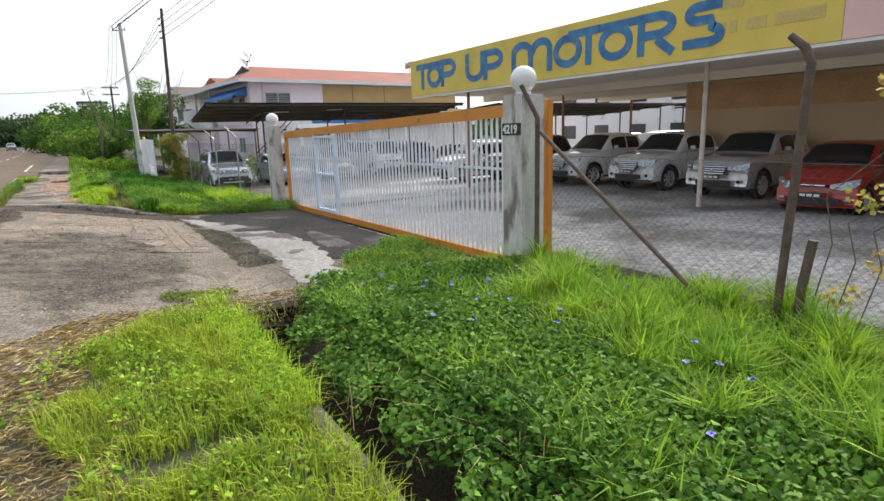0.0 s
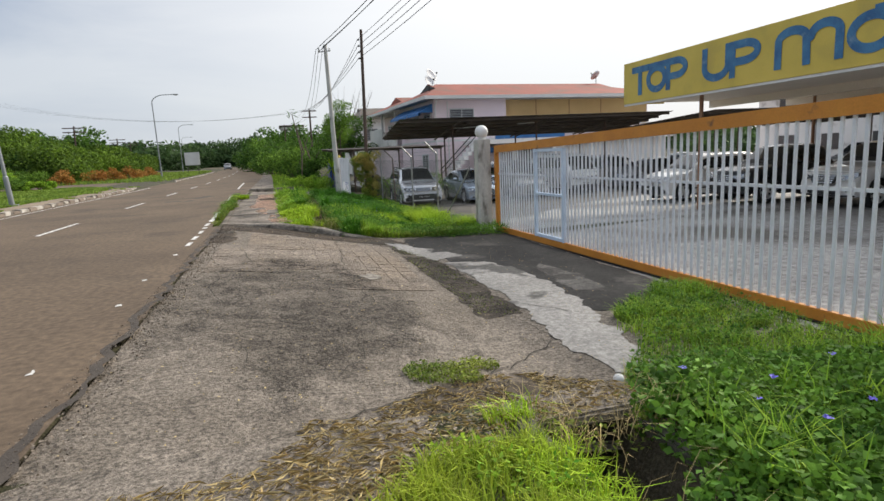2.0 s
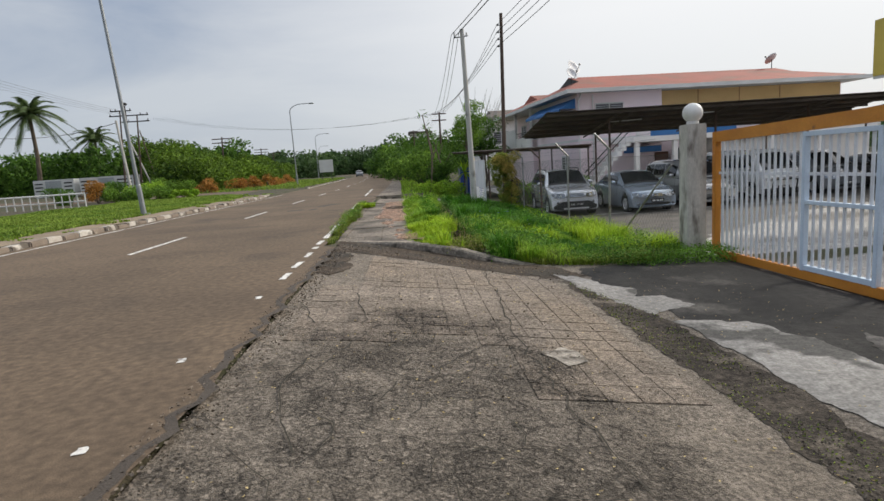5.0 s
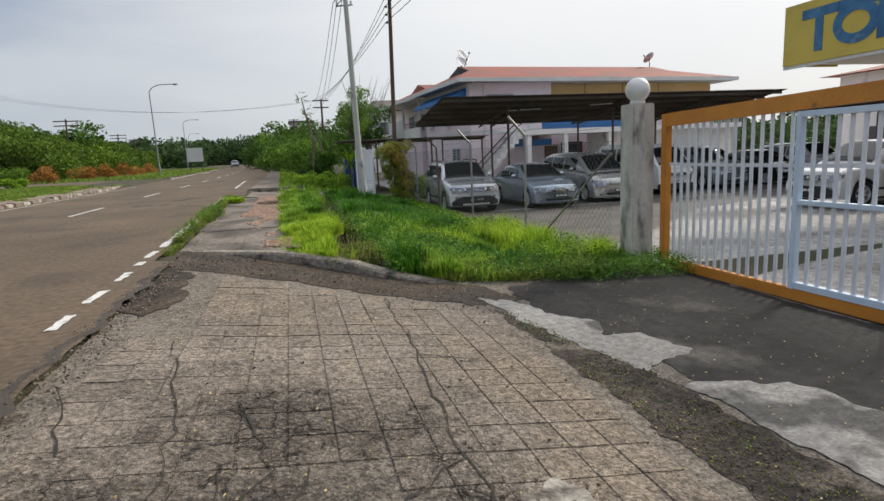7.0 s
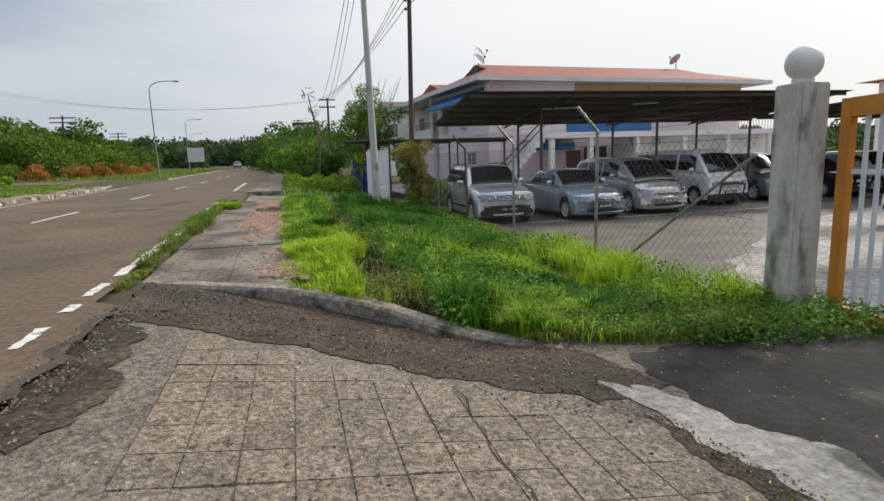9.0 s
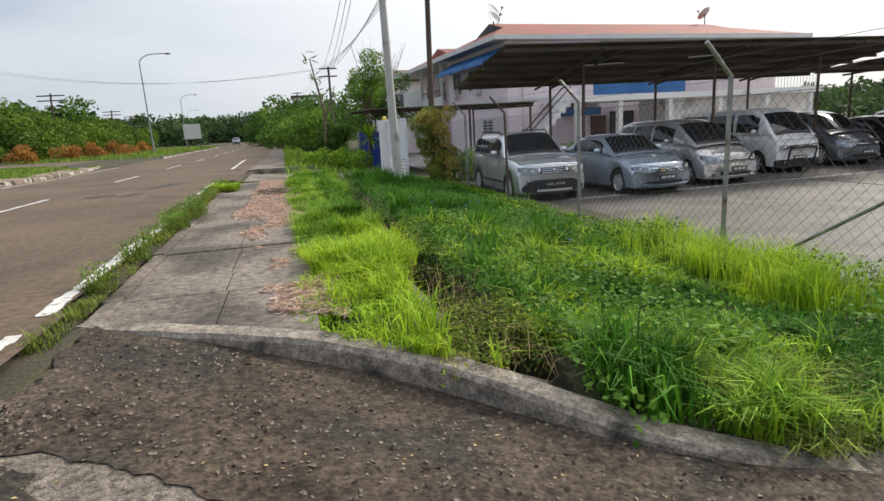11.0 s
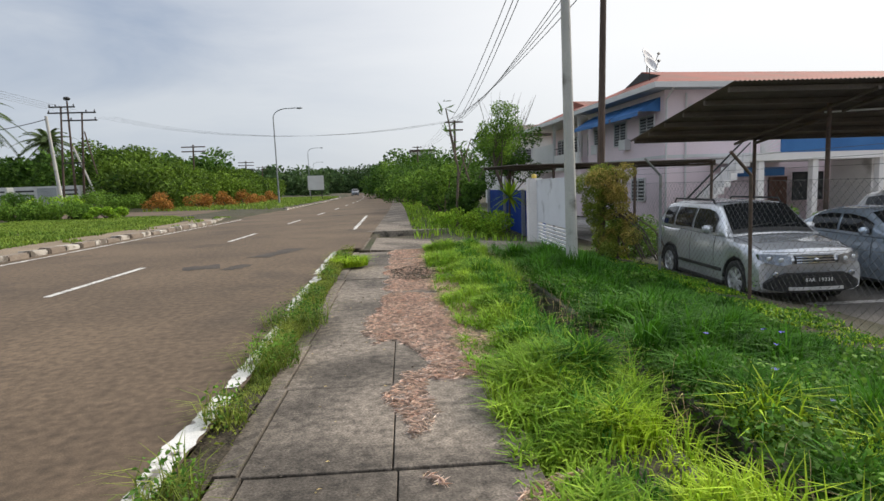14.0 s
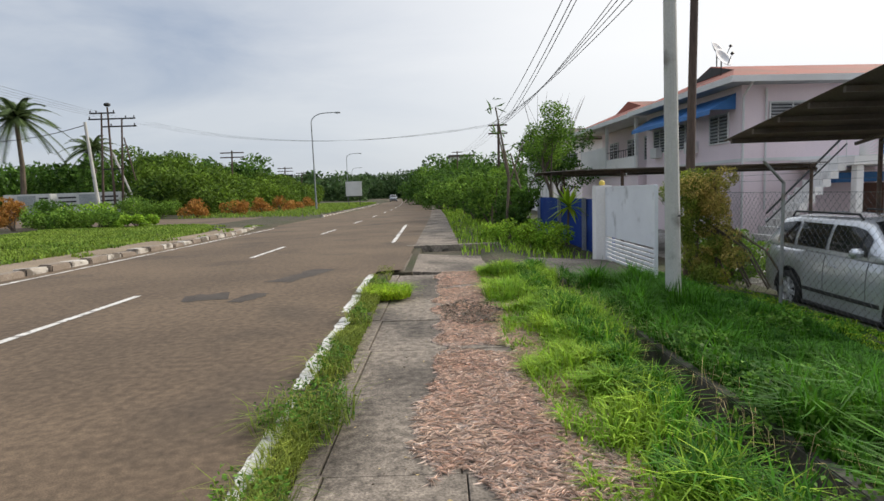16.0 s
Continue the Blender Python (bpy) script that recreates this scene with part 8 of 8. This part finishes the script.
# loose stones in the gutter and at the road's edge
STONE = surf("loose_stone", (0.14, 0.11, 0.085), (0.23, 0.19, 0.15), 40, 80, 0.9, 0, amount=0.2)
P = scatter(3600, -1.72, 1.9, 14.4, 18.2, lambda x, y: front_y(x) - 1.5 < y < front_y(x) - 0.03)
P[:, 2] = [dz_at(a, b) + 0.012 for a, b in P[:, :2]]
stuff("gravel", leaves("gravel", P, 0.024, 0.55, STONE, 0.8), "loose grit and stones in the gutter", "gravel")
P = scatter(3500, -1.85, -1.45, 4, 17)
P[:, 2] = [max(dz_at(a, b), 0.0) + 0.006 for a, b in P[:, :2]]
stuff("gravel", leaves("gravel", P, 0.022, 0.6, STONE, 0.8), "crumbs of broken asphalt along the road edge", "gravel")
for x, y, z in ((2.15, 6.43, -0.38),):
    th = tagged(part("litter", ball(bmesh.new(), (0, 0, 0), 0.045, 12, 8, 0.9), TRIMWHITE, None, "", True), "small white scrap of litter on the ground", "litter")
    th.matrix_world = pose(x, y, z + 0.035)

# violet flowers in the creeper
P = np.concatenate([scatter(14, 1.5, 4.4, 1.2, 6.2), scatter(14, 2.0, 3.3, 3.2, 5.6), scatter(10, 1.2, 2.6, 18.5, 24)])
petal = []
for x, y, z in P:
    c = Vector((x, y, z + mound(x, y) + 0.05))
    for k in range(5):
        petal.append(tuple(c + Vector((0.016 * math.cos(k * 1.257), 0.016 * math.sin(k * 1.257), 0))))
stuff("violet_flowers", leaves("violet_flowers", np.array(petal), 0.03, 0.8, FLOWER, 0.8), "small violet-blue wild flowers", "flowers")


# bushes and trees
def cloud(blobs, n):
    """Points through a set of balls (x, y, z, r), thicker towards the skin, with a ragged outline."""
    w = np.array([b[3] ** 2 for b in blobs])
    i = G.choice(len(blobs), n, p=w / w.sum())
    B = np.array(blobs)[i]
    d = G.normal(size=(n, 3))
    d /= np.linalg.norm(d, axis=1)[:, None]
    r = B[:, 3] * (0.45 + 0.55 * G.random(n) ** 0.5) * (1 + 0.10 * np.clip(G.normal(size=n), -2, 0.9))
    P = B[:, :3] + d * r[:, None] * [1, 1, 0.85]
    return P


def bush(x, y, r, h, leaf, n, material, label, category="bush", group="", lobes=9):
    z0 = height(x, y)
    th = thing("bush", pose(x, y, z0), label, category, group)
    bl = []
    for k in range(lobes):
        a, q = G.uniform(0, 6.28), r * math.sqrt(G.random()) * 0.75
        rr = r * G.uniform(0.28, 0.5)
        bl.append((q * math.cos(a), q * math.sin(a), G.uniform(0.15, 0.85) * h * (1 - 0.35 * q / r), min(rr, h * 0.4)))
    P = cloud(bl, n)
    P[:, 2] = np.abs(P[:, 2])
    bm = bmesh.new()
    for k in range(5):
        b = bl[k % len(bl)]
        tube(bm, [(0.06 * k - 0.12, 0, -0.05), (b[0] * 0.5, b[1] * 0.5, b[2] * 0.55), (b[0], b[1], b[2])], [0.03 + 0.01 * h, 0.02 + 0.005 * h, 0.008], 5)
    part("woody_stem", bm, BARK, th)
    part("foliage", leaves("foliage", P, leaf, 0.15, material), None, th)
    return th


def tree(x, y, h, blobs, leaf, n, material, label, trunk=0.14, limbs=7, z0=None):
    z0 = height(x, y) if z0 is None else z0
    th = thing("tree", pose(x, y, z0), label, "tree")
    bm = bmesh.new()
    top = max(b[2] for b in blobs) * 0.75
    spine = [(0.25 * math.sin(i * 1.3), 0.2 * math.cos(i * 1.7) - 0.2, top * i / 5) for i in range(6)]
    tube(bm, [(spine[0][0], spine[0][1], -0.1)] + spine[1:], [trunk, trunk * .85, trunk * .7, trunk * .55, trunk * .4, trunk * .2], 8)
    part("trunk", bm, BARK, th)
    for k in range(limbs):
        b = blobs[k % len(blobs)]
        s = spine[2 + k % 3]
        part("limb", tb([s, (lerp(s[0], b[0], .5), lerp(s[1], b[1], .5), lerp(s[2], b[2], .6)), b[:3]], [trunk * .4, trunk * .25, trunk * .08], 6), BARK, th)
    part("crown", leaves("crown", cloud(blobs, n), leaf, 0.1, material), None, th)
    return th


def blobs_of(n, rx, ry, z0, z1, r0, r1):
    return [(G.normal(0, rx * .5), G.normal(0, ry * .5), G.uniform(z0, z1), G.uniform(r0, r1)) for _ in range(n)]


# right side: hedge beside the blue fence, trees behind
tree(4.6, 52, 7, blobs_of(20, 1.5, 1.7, 3.2, 6.6, 0.40, 0.85), 0.14, 6200, BUSHLIGHT, "leafy tree with an uneven crown behind the blue fence")
tree(6.5, 58, 6, blobs_of(16, 1.8, 1.8, 2.5, 5.6, 0.6, 1.1), 0.22, 4200, BUSH, "dark green tree behind the fence")
for x, y, r, h, mt in ((1.4, 41.0, 1.2, 2.6, BUSH), (0.9, 44.0, 1.4, 3.0, BUSHLIGHT), (1.6, 47.5, 1.7, 3.6, BUSH), (0.6, 51.5, 1.8, 3.4, BUSHLIGHT), (1.2, 56.0, 2.0, 3.8, BUSH), (0.4, 61.0, 2.2, 4.2, BUSH), (-0.2, 67.0, 2.4, 4.2, BUSHLIGHT), (-0.6, 74.0, 2.6, 4.6, BUSH), (-1.5, 82.0, 2.8, 4.6, BUSH), (-2.6, 91.0, 3.0, 4.8, BUSHLIGHT), (-4.2, 101.0, 3.2, 5.0, BUSH)):
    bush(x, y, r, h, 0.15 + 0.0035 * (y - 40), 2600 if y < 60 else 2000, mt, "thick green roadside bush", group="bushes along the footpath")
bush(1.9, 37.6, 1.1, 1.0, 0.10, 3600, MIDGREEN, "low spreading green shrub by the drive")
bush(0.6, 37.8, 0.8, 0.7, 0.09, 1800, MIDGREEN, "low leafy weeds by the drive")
for x, y, h, n, mt, lb in ((4.1, 31.4, 2.3, 12000, VINE, "fence post smothered in yellowing dry vine"), (3.78, 31.55, 2.45, 12000, OLIVE, "olive green vine climbing on the fence corner")):
    th = thing("vine_column", pose(x, y, -0.5), lb, "vine")
    bl = [(G.normal(0, 0.17) + 0.12 * math.sin(3 * z), G.normal(0, 0.2), z, G.uniform(0.14, 0.30) * (0.8 + 0.45 * z / h)) for z in G.uniform(0.15, h - 0.2, 26)]
    part("foliage", leaves("foliage", cloud(bl, n), 0.06, 0.05, mt, 0.4), None, th)
    part("stem", tb([(0, 0, -0.1), (0.08, 0.05, h * .5), (-0.05, 0, h * .9)], 0.03, 6), BARK, th)
    for k in range(3):
        part("dead_branch", tb([(0.1 * k, 0, h * .5), (0.35 + 0.15 * k, -0.3 * k, h * .3), (0.55 + 0.2 * k, -0.3 - 0.3 * k, 0)], 0.02, 5), BARK, th)
for x, y in ((6.0, 33.9), (8.0, 34.3), (10.2, 34.6), (12.5, 35), (14.6, 35.2), (4.9, 32.5)):
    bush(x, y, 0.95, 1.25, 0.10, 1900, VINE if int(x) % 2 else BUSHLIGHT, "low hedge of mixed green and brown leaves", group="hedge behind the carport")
for x, y, h in ((0.99, 40.1, 4.6), (1.6, 41.2, 3.1), (1.25, 42.0, 3.9)):
    th = thing("slender_tree", pose(x, y, -0.3), "slender bare-stemmed tree with a tuft of leaves", "tree")
    part("trunk", tb([(0, 0, -0.1), (0.15, 0, h * .5), (-0.25, 0.1, h)], [0.06, 0.045, 0.025], 7), BARK, th)
    part("limb", tb([(0.1, 0, h * .4), (0.7, 0.2, h * .75)], [0.035, 0.015], 6), BARK, th)
    n = 10
    a = G.uniform(0, 6.28, n)
    P = np.stack([-0.25 + 0.22 * np.cos(a), 0.1 + 0.22 * np.sin(a), h + G.uniform(-0.15, 0.3, n)], 1)
    part("leaf_tuft", leaves("leaf_tuft", P, 0.45, 0.0, BUSH, 0.10), None, th)
th = thing("spiky_plant", pose(2.75, 38.4, -0.45), "tall dracaena with a rosette of yellow-green leaves", "plant")
part("stem", tb([(0, 0, -0.1), (0.05, 0, 1.35)], [0.05, 0.035], 7), BARK, th)
bm = bmesh.new()
for k in range(34):
    a, e = k * 2.4, radians(-35 + 110 * (k / 34))
    d = Vector((math.cos(a) * math.cos(e), math.sin(a) * math.cos(e), math.sin(e)))
    s = d.cross(Vector((0, 0, 1))).normalized() * 0.06
    o = Vector((0.05, 0, 1.35))
    q = [bm.verts.new(p) for p in (o - s * .5, o + s * .5, o + d * .4 + s, o + d * .4 - s, o + d * .85 - Vector((0, 0, .12)))]
    bm.faces.new(q[:4]), bm.faces.new((q[3], q[2], q[4]))
part("leaf_rosette", bm, BRIGHT, th)
# bare tree
th = thing("bare_tree", pose(7.5, 66, -0.5), "leafless grey tree behind the roofs", "tree")
bm = bmesh.new()
tube(bm, [(0, 0, 0), (0.1, 0, 4.5)], [0.2, 0.12], 7)
for k in range(46):
    a, l = G.uniform(0, 6.28), G.uniform(2.0, 4.8)
    tube(bm, [(0.1, 0, 3.5 + G.uniform(0, 1)), (0.1 + math.cos(a) * l * .35, math.sin(a) * l * .35, 4.5 + l * .45), (0.1 + math.cos(a + .3) * l * .55, math.sin(a + .3) * l * .55, 4.4 + l)], [0.05, 0.025, 0.008], 4)
part("branches", bm, surf("grey_twigs", (0.36, 0.35, 0.34), (0.28, 0.27, 0.26), 4, 40, 0.9, 0, amount=0.1), th)

# vine on the old fence
P = cloud([(5.1, y0, z0, 0.15) for y0, z0 in ((2.0, 0.9), (1.7, 1.2), (1.5, 0.7), (1.2, 1.0), (0.9, 0.5), (1.3, 0.2), (2.1, 0.1), (0.6, 0.9), (0.3, 0.4), (1.8, 0.4), (1.6, 1.6), (1.1, 1.5), (1.9, 1.75), (0.7, 1.4))], 620)
vine = thing("fence_vine", pose(0, 0, 0), "straggling vine with small yellow-green leaves on the fence", "vine")
part("foliage", leaves("foliage", P, 0.055, 0.2, VINE, 0.8), None, vine)
bm = bmesh.new()
for k in range(13):
    y0, z0 = 2.4 - 0.18 * k, G.uniform(0.9, 2.0)
    tube(bm, [(5.1, y0, -0.5), (5.08, y0 - 0.2, z0 * .4), (5.12, y0 - 0.1, z0 * .7), (5.08, y0 - 0.5, z0), (5.1, y0 - 0.9, z0 - 0.3)], 0.006, 4)
part("stem", bm, BARK, vine)

# left side
for k, (x, y, r, h, mt) in enumerate(((-22.0, 48.0, 1.15, 1.9, RUSTLEAF), (-24.5, 47.5, 1.1, 1.5, BUSH), (-19.5, 62.5, 1.3, 1.6, RUSTLEAF), (-17.8, 66.5, 1.2, 1.5, RUSTLEAF), (-17.2, 71, 1.2, 1.4, RUSTLEAF), (-16.8, 76, 1.3, 1.5, RUSTLEAF), (-17.5, 84, 1.3, 1.5, RUSTLEAF), (-18, 92, 1.3, 1.4, RUSTLEAF))):
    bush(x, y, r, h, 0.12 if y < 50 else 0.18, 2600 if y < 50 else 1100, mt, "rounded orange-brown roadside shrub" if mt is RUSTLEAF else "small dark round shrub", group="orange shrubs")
for x, y, r, h, mt in ((-20.5, 48.8, 2.0, 1.3, BUSHLIGHT), (-18.6, 49.3, 2.0, 1.2, BUSHLIGHT), (-22.4, 51, 1.1, 2.0, BUSH), (-16.6, 49.2, 1.3, 0.7, MIDGREEN), (-19.6, 49.8, 1.5, 1.4, MIDGREEN), (-24, 63.5, 2.0, 1.6, BUSHLIGHT), (-22, 62.2, 1.6, 1.6, BUSHLIGHT)):
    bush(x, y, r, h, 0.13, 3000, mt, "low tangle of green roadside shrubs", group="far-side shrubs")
bl = []
for k in range(230):
    y = G.uniform(64, 128)
    x = centre(y) - 15 - G.uniform(0, 14) ** 1.0
    d = (centre(y) - 15 - x) / 14
    if y < 80 and (x + 1.15) / (y - 20.4) < -0.54:
        continue
    bl.append((x, y, 0.4 + G.uniform(0.1, 1.0) * (2.2 + 4.6 * d), G.uniform(1.0, 2.1)))
stuff("shrub_belt", leaves("shrub_belt", cloud(bl, 110000), 0.36, 0.1, BELT), "thick belt of light green shrubs across the road", "bushes")
bl = [(G.uniform(-75, -27), G.uniform(88, 112), G.uniform(1, 6.5), G.uniform(1.4, 2.6)) for _ in range(150)]
stuff("shrub_belt", leaves("shrub_belt", cloud(bl, 34000), 0.62, 0.1, BUSH), "dark green wood behind the generators", "bushes")
bl = []
for k in range(420):
    a = radians(G.uniform(-62, 50))
    d = G.uniform(170, 260)
    bl.append((d * math.sin(a), d * math.cos(a), G.uniform(0.5, 5.5), G.uniform(2.8, 4.4)))
bl = [b for b in bl if abs(b[0] - centre(min(b[1], 320))) > 8]
bl += [(G.uniform(-150, 70), G.uniform(285, 330), G.uniform(1, 9), G.uniform(4, 7)) for _ in range(230)]
stuff("far_wood", leaves("far_wood", cloud(bl, 130000), 1.5, 0.1, FARWOOD), "distant dark line of woodland", "woods")
bl = [(G.uniform(-3, 9) + centre(y0) + 8, y0, G.uniform(1, 6.0), G.uniform(1.6, 2.8)) for y0 in G.uniform(100, 175, 90)]
stuff("far_wood", leaves("far_wood", cloud(bl, 20000), 0.55, 0.1, BUSH), "trees along the road's far bend", "woods")
bl = [(G.uniform(60, 120), G.uniform(-30, 130), G.uniform(0.5, 2.0), G.uniform(1.5, 2.6)) for _ in range(160)]
stuff("far_wood", leaves("far_wood", cloud(bl, 16000), 1.0, 0.1, FARWOOD), "woodland beyond the houses", "woods")


def palm(x, y, h, s):
    th = thing("palm_tree", pose(x, y, 0.5), "tall coconut palm with drooping fronds", "palm tree")
    part("trunk", tb([(0, 0, -0.3), (0.3, 0, h * .5), (0.1, 0, h)], [0.28 * s, 0.2 * s, 0.16 * s], 9), BARK, th)
    for k in range(26):
        a = k * 2.399
        e = lerp(1.2, -0.5, k / 25)
        bm = bmesh.new()
        o, d = Vector((0.1, 0, h)), Vector((math.cos(a) * math.cos(e), math.sin(a) * math.cos(e), math.sin(e)))
        pts = [o + d * 4.4 * s * t - Vector((0, 0, 2.6 * s * t * t)) for t in [i / 9 for i in range(10)]]
        tube(bm, pts, [0.05 * s * (1 - i / 11) for i in range(10)], 4)
        sd = d.cross(Vector((0, 0, 1))).normalized()
        for i in range(1, 10):
            for q in (0.0, 0.25, 0.5, 0.75):
                c = pts[i - 1].lerp(pts[i], q)
                for sg in (1, -1):
                    l = (0.95 - 0.05 * i) * s
                    t = c + sd * sg * l * 0.75 - Vector((0, 0, l * 0.6)) + d * 0.3 * s
                    w = (pts[i] - pts[i - 1]).normalized() * 0.075 * s
                    vs = [bm.verts.new(p) for p in (c - w, c + w, t)]
                    bm.faces.new(vs)
        part("frond", bm, PALMLEAF, th)


palm(-49.2, 86, 11.2, 1.25)
palm(-44.5, 92, 8.0, 0.95)

TILE = aged("scored_concrete_tile", (0.225, 0.185, 0.148), (0.290, 0.242, 0.196), (0.058, 0.050, 0.042), (-0.25, 10.2), (1.25, 2.3), (0.278, 0.224, 0.172), 0.08)
# scored tiles of the drive, one by one
slope = math.degrees(math.atan((0.46 - 0.10) / 2.9))
rr = random.Random(21)
tiles = [from_bm("tile", bx(-0.1205, 0.1205, -0.1455, 0.1455, -0.02, 0.0, 0.004), TILE) for _ in range(1)]
for i in range(-2, 12):
    for j in range(20):
        x, y = -0.88 + 0.243 * i, 10.35 + 0.293 * j
        if y > ramp_of(x, (-1.0, 16.0), (-0.36, 15.7), (0.66, 15.05), (1.57, 14.5)) or x > 1.78 or (x < -1.1 and y > 13.8):
            continue
        if x < 0.55 + 0.15 * wob(x, y, 1.4, 7) and y < 11.5 + 0.9 * wob(x, y, 1.1, 3):
            continue
        ob = new("tile", tiles[0])
        ob.parent = driveway
        ob.matrix_local = pose(x, y, drive_z(x, y) + 0.007 + 0.012 * wob(x, y, 1.1) + rr.uniform(-.0015, .0015), rr.uniform(-.5, .5), slope + rr.uniform(-.4, .4), rr.uniform(-.5, .5))
